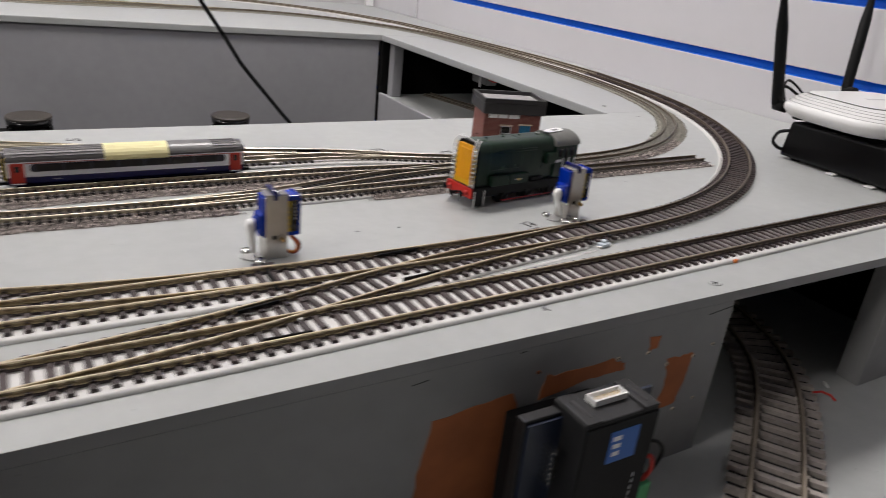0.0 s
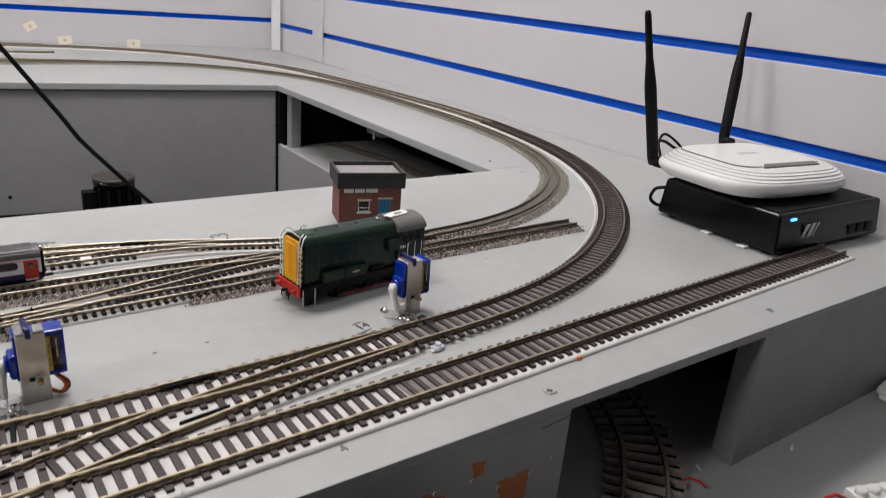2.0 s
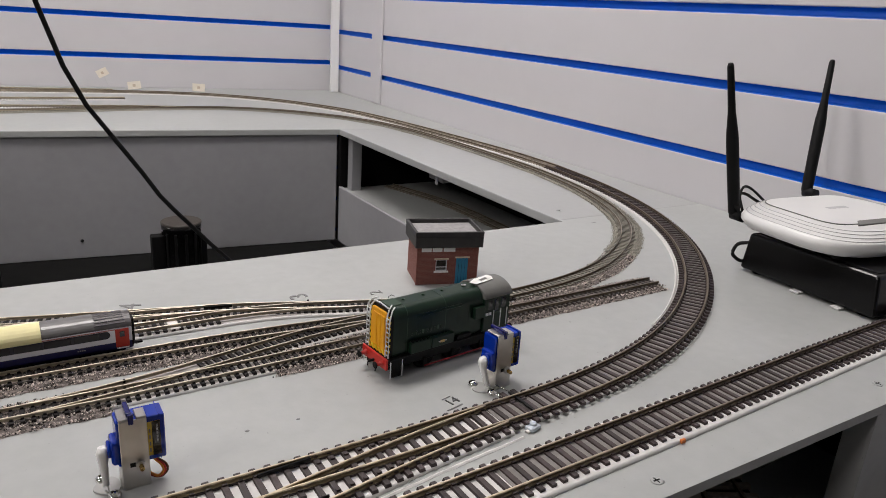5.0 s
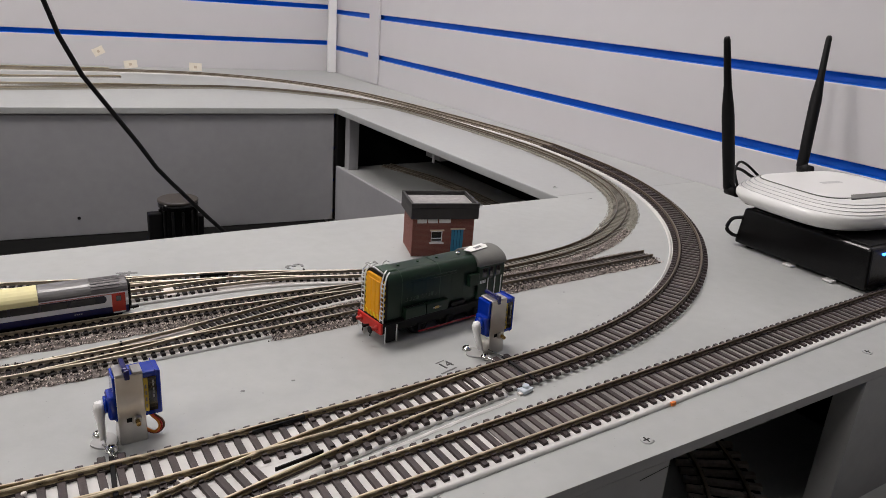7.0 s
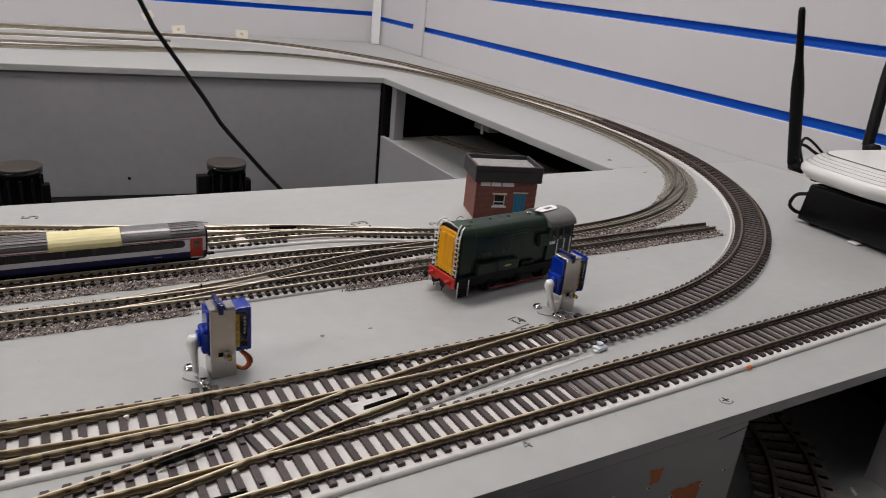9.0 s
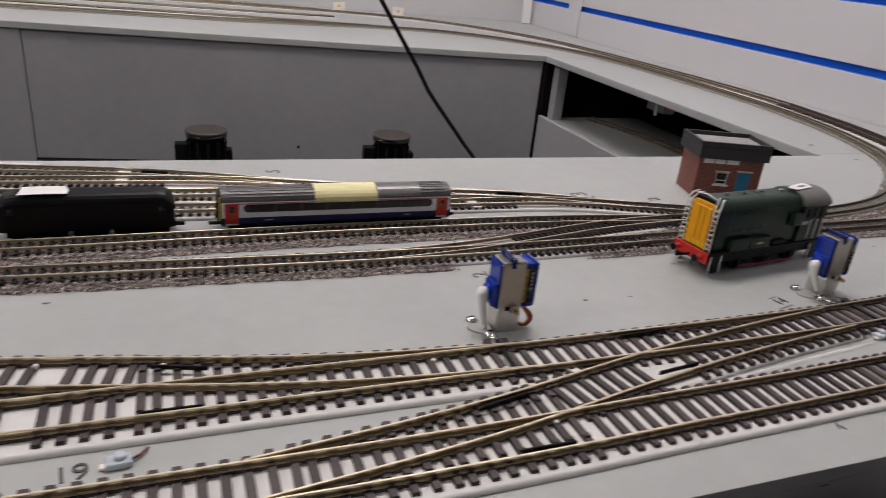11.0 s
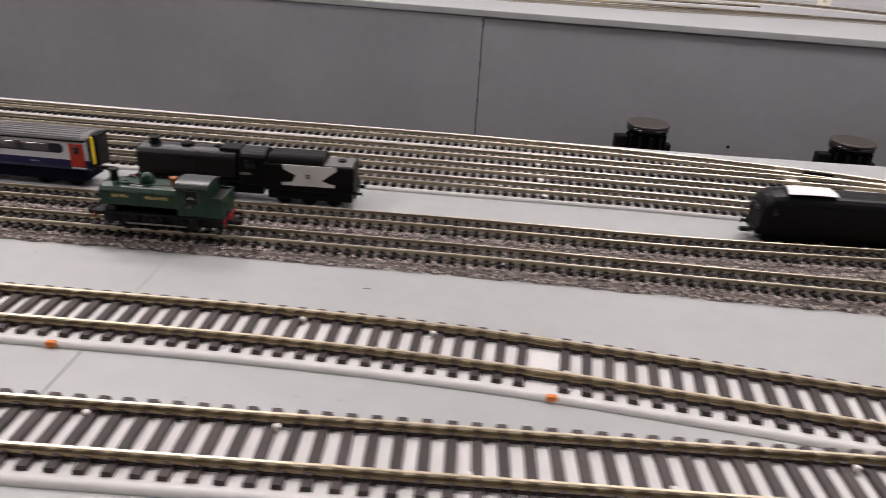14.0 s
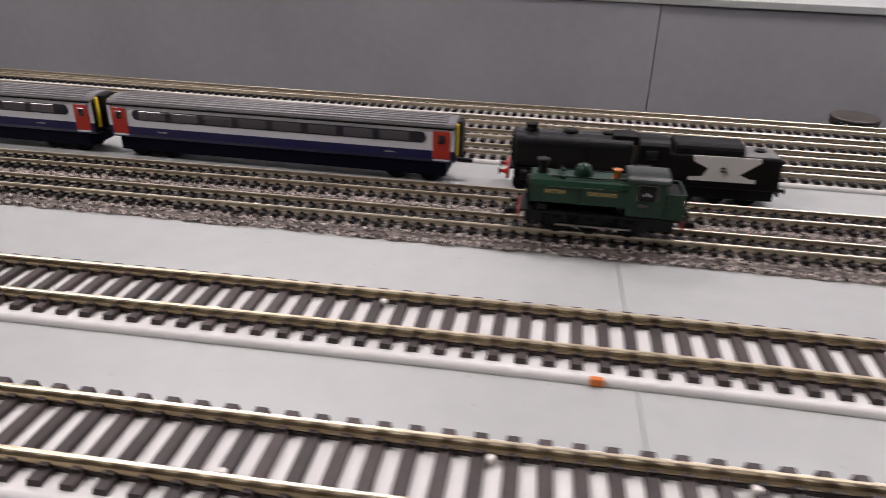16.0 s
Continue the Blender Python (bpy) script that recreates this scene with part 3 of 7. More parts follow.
def ballast_bed(label, d, near, far, h, seed, mats=(BALLAST, STONE)):
    """A loose bed of granite chips with a ragged edge and a heap of real stones."""
    nrm, tan = normals(d)
    bm = bmesh.new()
    rows = []
    us = np.linspace(-near, far, 11)
    rng = random.Random(seed)
    for q, n in zip(d, nrm):
        row = []
        for j, u in enumerate(us):
            edge = j in (0, len(us) - 1)
            jit = rng.uniform(-0.0012, 0.0012) if edge else 0
            zz = 0.00012 if edge else (h * (0.55 if j in (1, len(us) - 2) else 1.0) + rng.uniform(-0.00025, 0.00025))
            row.append(bm.verts.new((q[0] + n[0] * (u + jit), q[1] + n[1] * (u + jit), zz)))
        rows.append(row)
    for a, b in zip(rows, rows[1:]):
        for i in range(len(us) - 1):
            bm.faces.new((a[i], a[i + 1], b[i + 1], b[i])).smooth = True
    t = thing("ballast", label, "ballast", kind="stuff", data=finish("ballast", bm, mats[0]))
    verts, faces = [], []
    for _ in range(int(len(d) * (near + far) * 3600)):
        i = rng.randrange(len(d))
        u = rng.uniform(-near - 0.0008, far + 0.0008)
        zz = h if -near + 0.003 < u < far - 0.003 else h * 0.4
        c = np.array([d[i, 0] + nrm[i, 0] * u + tan[i, 0] * rng.uniform(-0.004, 0.004), d[i, 1] + nrm[i, 1] * u, zz + rng.uniform(-0.0002, 0.0003)])
        r = rng.uniform(0.00035, 0.0008)
        k = len(verts)
        rot = Euler((rng.uniform(0, 6), rng.uniform(0, 6), rng.uniform(0, 6))).to_matrix()
        for p in ((1, 0, 0), (-0.6, 0.9, 0), (-0.5, -0.8, 0.1), (0, 0.1, 0.9), (0.1, 0, -0.8)):
            w = rot @ Vector(p) * r
            verts.append((c[0] + w.x, c[1] + w.y, c[2] + w.z))
        faces += [(k + a, k + b, k + e) for a, b, e in ((0, 1, 3), (1, 2, 3), (2, 0, 3), (1, 0, 4), (2, 1, 4), (0, 2, 4))]
    me = bpy.data.meshes.new("stones")
    me.from_pydata(verts, [], faces)
    me.materials.append(mats[1])
    tagged(part("stone", me, None, t), kind="stuff")
    return t


LA = "brassy track on white foam, joining the main line"
LB = "brassy track on white foam leading into the curve"
LM = "weathered track curving round beside the slatted wall"
LS = "straight siding track along the front edge"
LX = "crossover track between siding and main line"
B_PTS = [(-1.3, 0.277), (-0.85, 0.279), (-0.45, 0.2805), (-0.24, 0.2830), (-0.1, 0.2850), (0, 0.2860), (0.12, 0.2862), (0.18, 0.2870)]
M_PTS = [(0.18, 0.2870), (0.26, 0.2880), (0.315, 0.2900), (0.36, 0.2920), (0.41, 0.2975), (0.484, 0.318), (0.565, 0.3625), (0.640, 0.4225), (0.712, 0.508), (0.772, 0.622), (0.803, 0.745), (0.816, 0.86), (0.819, 0.97), (0.804, 1.10), (0.781, 1.29), (0.748, 1.47), (0.655, 1.64), (0.535, 1.752), (0.40, 1.806), (0.20, 1.829), (-0.4, 1.87), (-1.3, 1.94)]
A_PTS = [(-1.3, 0.341), (-0.85, 0.343), (-0.45, 0.3435), (-0.35, 0.3425), (-0.266, 0.3375), (-0.205, 0.3290), (-0.15, 0.3210), (-0.10, 0.3140), (-0.05, 0.3045), (0.0, 0.2950), (0.05, 0.2895), (0.11, 0.2866)]
S_PTS = [(-1.3, 0.230), (-0.04, 0.2325), (0.03, 0.2325), (0.09, 0.2335), (0.15, 0.2360), (0.21, 0.2375), (0.355, 0.2425), (0.57, 0.2525), (0.757, 0.2600)]
X_PTS = [(-0.02, 0.2335), (0.034, 0.2410), (0.081, 0.2485), (0.105, 0.2540), (0.14, 0.2625), (0.18, 0.2710), (0.24, 0.2815), (0.30, 0.2890)]
LINES[LA], LINES[LB], LINES[LS], LINES[LX] = spline(A_PTS), spline(B_PTS), spline(S_PTS), spline(X_PTS)
LINES[LM] = spline(M_PTS, blur=0.07)

WF = dict(foam_half=0.0178, foam_shift=-0.0014)
track(LB, OO, "oo", B_PTS, group="wide gauge tracks", wide=[LA], gap=0.021, bare=[(-0.0975, -0.0885)], **WF)
track(LM, OO, "oo", M_PTS[:12], group="wide gauge tracks", wide=[LX], gap=0.021, blur=0.07, infill=0.30, foam_half=0.0150, foam_shift=0.0012)
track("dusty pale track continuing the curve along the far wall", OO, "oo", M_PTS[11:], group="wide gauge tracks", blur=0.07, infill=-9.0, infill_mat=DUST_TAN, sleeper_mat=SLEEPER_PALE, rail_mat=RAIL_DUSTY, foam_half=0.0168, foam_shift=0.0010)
track(LA, OO, "oo", A_PTS, group="wide gauge tracks", share=[LB], gap=0.021, drop=0.00012, bare=[(-0.0955, -0.0860), (-0.2505, -0.2425)], **WF)
track(LS, OO, "oo", S_PTS[:5], group="wide gauge tracks", wide=[LX], gap=0.021, **WF)
track("straight siding past the crossover on white foam", OO, "oo", S_PTS[4:], group="wide gauge tracks", infill=0.27, **WF)
track(LX, OO, "oo", X_PTS, group="wide gauge tracks", share=[LS, LB, LM], gap=0.021, drop=0.00016, foam_half=0.0160)

N1 = [(-1.3, 0.430), (-0.85, 0.4235), (-0.665, 0.4205), (-0.404, 0.4165), (-0.28, 0.4145), (-0.17, 0.4095), (-0.08, 0.4065), (0.02, 0.4035), (0.09, 0.4025), (0.144, 0.4035), (0.19, 0.4050), (0.256, 0.4075), (0.40, 0.4105), (0.568, 0.4150)]
N2 = [(-1.3, 0.458), (-0.85, 0.4505), (-0.69, 0.4490), (-0.402, 0.4455), (-0.284, 0.4450), (-0.172, 0.4410), (-0.1, 0.4425), (0.058, 0.4475), (0.19, 0.4480), (0.235, 0.4455), (0.287, 0.4400), (0.35, 0.4390), (0.42, 0.4390), (0.49, 0.4440), (0.565, 0.4690), (0.642, 0.519), (0.696, 0.576), (0.733, 0.650), (0.758, 0.73), (0.772, 0.83), (0.774, 0.93), (0.770, 1.05), (0.760, 1.18), (0.738, 1.30), (0.690, 1.395), (0.600, 1.490), (0.50, 1.545), (0.35, 1.555), (0.08, 1.532), (-0.4, 1.545), (-1.3, 1.60)]
N2_BEND = 12
XN = [(0.07, 0.4035), (0.125, 0.4090), (0.164, 0.4170), (0.203, 0.4265), (0.247, 0.4355), (0.30, 0.4395)]
LAD = [(0.42, 0.4390), (0.36, 0.4480), (0.32, 0.4595), (0.284, 0.4700), (0.263, 0.4775), (0.243, 0.4845), (0.224, 0.4925), (0.204, 0.4980), (0.165, 0.5060), (0.12, 0.5165), (0.066, 0.5285), (0.018, 0.5430), (-0.03, 0.5590), (-0.08, 0.5700), (-0.136, 0.5770), (-0.18, 0.5835), (-0.28, 0.5900), (-0.37, 0.5925), (-0.52, 0.5955), (-0.62, 0.6000), (-0.85, 0.6130), (-1.3, 0.640)]
Y1 = [(0.29, 0.4680), (0.25, 0.4815), (0.22, 0.4860), (0.19, 0.4872), (0.16, 0.4868), (0.10, 0.4880), (-0.03, 0.4915), (-0.10, 0.4965), (-0.18, 0.5020), (-0.28, 0.5045), (-0.85, 0.520), (-1.3, 0.531)]
Y2 = [(0.20, 0.4990), (0.16, 0.5060), (0.12, 0.5120), (0.066, 0.5160), (-0.03, 0.5205), (-0.18, 0.5285), (-0.28, 0.5315), (-0.52, 0.5375), (-0.62, 0.5405), (-0.85, 0.552), (-1.3, 0.579)]
Y3 = [(0.06, 0.5300), (0.018, 0.5420), (-0.03, 0.5495), (-0.08, 0.5510), (-0.18, 0.5555), (-0.28, 0.5595), (-0.37, 0.5615), (-0.52, 0.5650), (-0.62, 0.5695), (-0.85, 0.5820), (-1.3, 0.609)]
L1, L2 = "narrow gauge track laid in grey ballast", "narrow gauge track in ballast that swings into the curve"
for key, pts in ((L1, N1), (L2, N2)):
    LINES[key] = spline(pts)
LL = "narrow gauge ladder track of the yard"
LINES[LL] = spline(LAD)


def run(label, pts, each=True, rail=RAIL_N, top=FOAM_DULL, **k):
    return track(label, NG, "n", pts, group="narrow gauge tracks", rail_mat=rail, each=each, foam_top=top, sleeper_mat=SLEEPER_BLACK, **k)


run(L1, [(-0.95, 0.4250)] + N1[1:12], foam=False)
track("dusty end of the siding beyond the shunter", NG, "n", N1[11:], group="narrow gauge tracks", foam=False, sleeper_mat=SLEEPER_GREY, rail_mat=RAIL_CURVE)
run("narrow gauge track in ballast before the curve", [(-0.95, 0.452)] + N2[1:N2_BEND + 1], foam=False)
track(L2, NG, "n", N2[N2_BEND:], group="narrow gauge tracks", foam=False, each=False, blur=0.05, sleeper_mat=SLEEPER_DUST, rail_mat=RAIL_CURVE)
run("narrow gauge crossover between two ballasted tracks", XN, foam=True, each=False, share=[L1, L2], gap=0.013, drop=0.00012)
run(LL, LAD, each=False)
LINES["y1"], LINES["y2"], LINES["y3"] = spline(Y1), spline(Y2), spline(Y3)
for label, pts, others in (("yard track along the ballasted lines", Y1, [LL]), ("second yard track on white foam", Y2, [LL, "y1"]), ("third yard track on white foam", Y3, [LL, "y2"])):
    run(label, pts, each=False, share=others, gap=0.0125, drop=0.00012)
line = LINES[LL][LINES[LL][:, 0] < -0.13]
t = thing("underlay_strip", "white foam strip along the edge of the well behind the yard", "underlay")
foam_strip(t, line, 0.0062, 0.0021, FOAM, "strip", shift=-0.0160)
line = LINES[LM][(LINES[LM][:, 0] > 0.50) & (LINES[LM][:, 1] < 1.15)]
t = thing("underlay_strip", "white foam edge showing inside the wide curve", "underlay")
foam_strip(t, line, 0.0013, 0.0019, FOAM, "strip", shift=0.0177)
# ballast under the two running lines
d1 = spline(N1)
lo = d1[(d1[:, 0] > -0.98)]
ballast_bed("grey granite ballast under the front narrow gauge track", lo[lo[:, 0] < 0.112], 0.0155, 0.0170, 0.0022, 3)
ballast_bed("grey granite ballast beside the shunter under the track", lo[lo[:, 0] > 0.203], 0.0155, 0.0170, 0.0022, 6)
t = thing("underlay_strip", "bare grey foam underlay where the ballast is missing", "underlay")
foam_strip(t, lo[(lo[:, 0] > 0.105) & (lo[:, 0] < 0.210)], 0.0102, 0.0021, FOAM_DULL, "strip")
d2 = spline(N2)
i_cut = int(np.argmax(d2[:, 1] > 1.3))
j_cut = int(np.argmax(d2[:, 0] > -0.98))
k_cut = int(np.argmax(d2[:, 0] > 0.60))
ballast_bed("grey granite ballast under the curving narrow gauge track", d2[j_cut:k_cut + 1], 0.0165, 0.0130, 0.0021, 4)
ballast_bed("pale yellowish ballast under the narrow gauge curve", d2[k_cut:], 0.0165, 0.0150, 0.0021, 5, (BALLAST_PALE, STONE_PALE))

# sidings on the far board, their rails paled to stand for reflections
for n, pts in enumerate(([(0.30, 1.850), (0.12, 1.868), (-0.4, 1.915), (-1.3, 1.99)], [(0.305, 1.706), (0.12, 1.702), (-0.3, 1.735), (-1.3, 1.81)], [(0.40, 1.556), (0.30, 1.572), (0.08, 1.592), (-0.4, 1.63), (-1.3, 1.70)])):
    run("far siding track on the rear board", pts, each=False, rail=RAIL_FAR_LIT, top=FOAM, drop=0.00012 * (n + 1))

# the track on the lower shelf
LOWT = [(0.27, 0.078), (0.320, 0.111), (0.370, 0.1455), (0.412, 0.174), (0.461, 0.2085), (0.500, 0.245), (0.530, 0.300), (0.553, 0.40), (0.585, 0.55), (0.592, 0.584)]
OOL = Gauge(0.0152, 0.0, 0.0035, 0.0032, 0.0022, 0.0036, 0.0290, 0.0050, 0.0118)
SLEEPER_MESH["low", SLEEPER_TAN.name] = finish("sleeper", OOL.sleeper_bm(), SLEEPER_TAN)
t = track("weathered track on the lower shelf running into the tunnel", OOL, "low", LOWT, foam=False, sleeper_mat=SLEEPER_TAN, base=LOW + 0.0012, rail_mat=rail_material("rail_old", (0.42, 0.36, 0.29), (0.36, 0.30, 0.24), 0, 1, 0.4), blur=0.04)

# near-black strip that darkens the gaps between the lower sleepers
bm = bmesh.new()
sweep(bm, LINES["weathered track on the lower shelf running into the tunnel"], [(-0.0275, 0.0), (0.0275, 0.0), (0.0270, 0.0011), (-0.0270, 0.0011)], None, 0.0, LOW + 0.0002)
part("underlay", bm, BLACK_MATT, t, "near-black strip beneath the sleepers")

WELL_LINE = [(0.715, 0.606), (0.745, 0.70), (0.768, 0.80), (0.778, 0.92), (0.778, 1.02), (0.770, 1.12), (0.731, 1.252)]
OOW = Gauge(0.0097, 0.0, 0.0016, 0.0024, 0.0015, 0.0026, 0.0158, 0.0040, 0.0088)
SLEEPER_MESH["under", SLEEPER_PALE.name] = finish("sleeper", OOW.sleeper_bm(), SLEEPER_PALE)
track("dusty track under the side board seen through the well", OOW, "under", WELL_LINE, foam=False, sleeper_mat=SLEEPER_PALE, base=LOW + 0.0003, rail_mat=RAIL_DUSTY, blur=0.04)


# ---- small shared pieces ----
def rounded_profile(half, z0, z1, r, n=5):
    """Cross-section (sideways, up) of a body with a rounded top."""
    pts = [(-half, z0), (half, z0)]
    for k in range(n + 1):
        a = math.pi / 2 * k / n
        pts.append((half - r + r * math.cos(a), z1 - r + r * math.sin(a)))
    for k in range(n + 1):
        a = math.pi / 2 * (1 + k / n)
        pts.append((-half + r + r * math.cos(a), z1 - r + r * math.sin(a)))
    return pts


def arch_profile(half, z0, zs, z1, n=10):
    """Cross-section with upright sides to zs and an arched roof up to z1."""
    pts = [(-half, z0), (half, z0)]
    for k in range(n + 1):
        a = math.pi * k / n
        pts.append((half * math.cos(a), zs + (z1 - zs) * math.sin(a)))
    return pts


ALONG_X = Matrix(((0, 0, 1, 0), (1, 0, 0, 0), (0, 1, 0, 0), (0, 0, 0, 1)))


def along_x(profile, x0, x1, bev=0.0):
    """A body of the given cross-section from x0 to x1."""
    bm = bmesh.new()
    prism(bm, profile, x1 - x0, Matrix.Translation((x0, 0, 0)) @ ALONG_X)
    if bev:
        bevel(bm, bev, 1, 50)
    return bm


def turned(profile, centre, axis="z", n=16):
    bm = bmesh.new()
    lathe(bm, profile, centre, n, axis)
    return bm


def bar(path, r, n=6):
    bm = bmesh.new()
    tube(bm, path, r, n)
    return bm


def wheel(parent, x, y, z, r, w, mats=(BLACK_PAINT,), n=20):
    """A flanged wheel with a dished web and a raised boss, its axle along y."""
    bm = bmesh.new()
    o = 1 if y > 0 else -1
    lathe(bm, [(r * 1.1, -o * w / 2), (r * 1.1, -o * w / 3), (r, -o * w / 4), (r, o * w / 2), (r * 0.80, o * w / 2), (r * 0.74, o * w * 0.2), (r * 0.30, o * w * 0.2), (r * 0.22, o * w * 0.55)], (x, y, z), n, "y")
    return part("wheel", bm, list(mats), parent)


def buffers(parent, x, dirn, half, z, r, length, shank=RED):
    for y in (-half, half):
        b = part("buffer", turned([(r * 0.9, 0), (r * 0.9, dirn * length * 0.18), (r * 0.6, dirn * length * 0.2), (r * 0.55, dirn * length * 0.85)], (x, y, z), "x", 12), shank, parent)
        part("buffer_head", turned([(r * 0.5, dirn * length * 0.82), (r * 1.15, dirn * length * 0.86), (r * 1.15, dirn * length * 0.95), (r * 0.8, dirn * length)], (x, y, z), "x", 14), BLACK_MATT, b)


def bars_text(parent, boxes_, mat, name="lettering", label=""):
    """A row of small raised bars in place of lettering."""
    bm = bmesh.new()
    for b in boxes_:
        box(bm, *b)
    return part(name, bm, mat, parent, label)


# ---- the diesel shunter ----
def shunter(m):
    t = thing("diesel_shunter", "green model diesel shunter with yellow nose and white ladders", "model locomotive", m)
    L = 0.103
    part("frame", bx(0.001, L, -0.0125, 0.0125, 0.0065, 0.0135, 0.0004), BLACK_PAINT, t)
    part("footplate", bx(0.0, L, -0.0150, 0.0150, 0.0135, 0.0146, 0.0003), BLACK_PAINT, t)
    hood = part("bonnet", along_x(rounded_profile(0.0118, 0.0146, 0.0462, 0.0075, 14), 0.0040, 0.0790, 0.0004), BR_GREEN, t, "dark green engine bonnet")
    part("bonnet_roof", along_x([(-0.0060, 0.0458), (0.0060, 0.0458), (0.0052, 0.0470), (-0.0052, 0.0470)], 0.0048, 0.0145, 0.0003), GREEN_ROOF, hood)
    for xa in (0.0150, 0.0460):
        part("seam", along_x([(u * 1.004, 0.0147 + (v - 0.0146) * 1.004) for u, v in rounded_profile(0.0118, 0.0146, 0.0462, 0.0075)], xa, xa + 0.0004), GREEN_ROOF, hood)
    for k in range(2):
        part("grab_rail", bar([(0.022, -0.0118, 0.0382 + 0.0018 * k), (0.060, -0.0118, 0.0382 + 0.0018 * k)], 0.00022, 5), BR_GREEN, hood)
    for xa in (0.020, 0.036, 0.052):
        part("filler_cap", turned([(0.0011, 0), (0.0011, 0.0007), (0.0006, 0.0010)], (xa, 0.0010, 0.0461), "z", 10), GREEN_ROOF, hood)
    part("exhaust", turned([(0.0016, 0), (0.0016, 0.0014), (0.0010, 0.0014)], (0.0700, 0.0, 0.0460), "z", 12), NICKEL, hood)
    for k in range(9):
        part("louvre", bx(0.0180 + 0.0030 * k, 0.0198 + 0.0030 * k, -0.0121, -0.0117, 0.0258, 0.0286, 0.0002, 1), GREEN_ROOF if k % 4 == 3 else BR_GREEN, hood)
    for xa in (0.0240, 0.0345, 0.0560, 0.0665):
        part("door_edge", bx(xa, xa + 0.0003, -0.01188, -0.0117, 0.0225, 0.0370), BR_GREEN, hood)
    part("lifting_wire", bar([(0.0100, 0.004, 0.0465), (0.0105, 0.004, 0.0490), (0.0125, 0.0035, 0.0500), (0.0145, 0.003, 0.0490)], 0.0002, 5), BLACK_MATT, hood)
    # the nose
    nose = part("radiator_grille", along_x(rounded_profile(0.0086, 0.0150, 0.0440, 0.0022, 3), 0.0008, 0.0042, 0.0003), WASP_YELLOW, t, "bright yellow radiator front")
    for y in (-0.0058, -0.0014, 0.0030):
        part("grille_panel", bx(0.0000, 0.0009, y - 0.0020, y + 0.0020, 0.0200, 0.0415, 0.0004, 1), WASP_YELLOW, nose)
    part("nose_surround", along_x(rounded_profile(0.0119, 0.0147, 0.0463, 0.0072), 0.0024, 0.0042), BLACK_PAINT, t)
    stripes = bmesh.new()
    for side in (-1, 1):
        for k in range(7):
            z = 0.0162 + k * 0.0040
            pts = [(side * 0.0098, z), (side * 0.0117, z + 0.0016), (side * 0.0117, z + 0.0034), (side * 0.0098, z + 0.0018)]
            prism(stripes, pts, 0.0003, Matrix.Translation((0.0021, 0, 0)) @ ALONG_X)
    for k in range(5):
        y = -0.0085 + k * 0.0040
        prism(stripes, [(y, 0.0152), (y + 0.0016, 0.0152), (y + 0.0034, 0.0185), (y + 0.0018, 0.0185)], 0.0004, Matrix.Translation((0.0003, 0, 0)) @ ALONG_X)
    part("warning_stripes", stripes, [YELLOW], t, "yellow warning stripes on black")
    for side in (-1, 1):
        ladder = bmesh.new()
        for y in (0.0094, 0.0128):
            path = [(0.0004, side * y, 0.0150), (0.0004, side * y, 0.0395), (0.0012, side * y, 0.0435), (0.0030, side * (y - 0.0012), 0.0465), (0.0060, side * (y - 0.0030), 0.0478)]
            tube(ladder, path, 0.00052, 6)
        for k in range(9):
            z = 0.0165 + 0.0031 * k
            tube(ladder, [(0.0004, side * 0.0094, z), (0.0004, side * 0.0128, z)], 0.00040, 5)
        part("ladder", ladder, WHITE, t, "white nose ladder")
    part("top_rail", bar([(0.0022, -0.0085, 0.0472), (0.0016, 0.0, 0.0485), (0.0022, 0.0085, 0.0472)], 0.00045, 6), WHITE, t)
    # cab
    cab = part("cab", along_x(arch_profile(0.0138, 0.0146, 0.0395, 0.0470, 12), 0.0790, 0.1030, 0.0004), BR_GREEN, t, "dark green cab")
    part("cab_roof", along_x([(math.cos(a) * 0.0146, 0.0392 + math.sin(a) * 0.0086) for a in [math.pi * k / 28 for k in range(29)]], 0.0782, 0.1042, 0.0004), GREY_ROOF, cab, "grey arched cab roof")
    for side in (-1, 1):
        s = side * 0.0139
        lo, hi = min(s, s - side * 0.0004), max(s, s - side * 0.0004)
        for xa, xb, za, zb in ((0.0825, 0.0865, 0.0305, 0.0375), (0.0885, 0.0922, 0.0290, 0.0380), (0.0945, 0.0990, 0.0300, 0.0380)):
            w = part("cab_window", bx(xa, xb, lo - 0.0002, hi + 0.0002, za, zb, 0.0003, 1), GLASS_DARK, cab)
        part("cab_door", bx(0.0880, 0.0930, lo - 0.0003, hi, 0.0150, 0.0285, 0.0003, 1), BR_GREEN, cab)
        for xa in (0.0872, 0.0938, 0.0998):
            part("handrail", bar([(xa, s + side * 0.0008, 0.0165), (xa, s + side * 0.0008, 0.0300)], 0.00035, 6), WHITE, cab)
        bars_text(cab, [(0.0805 + 0.0014 * k, 0.0815 + 0.0014 * k, lo - 0.0001, hi + 0.0001, 0.0265, 0.0287) for k in range(4)], WHITE, "running_number", "white running number")
    for y in (-0.0075, 0.0075):
        part("cab_window", bx(0.1029, 0.1033, y - 0.0032, y + 0.0032, 0.0300, 0.0385, 0.0004, 1), GLASS_DARK, cab)
    # boxes along the sides
    for side in (-1, 1):
        def yy(a, b):
            return (a, b) if side > 0 else (-b, -a)
        y0, y1 = yy(0.0117, 0.0153)
        box1 = part("battery_box", bx(0.0165, 0.0330, y0, y1, 0.0146, 0.0222, 0.0004), BR_GREEN, t)
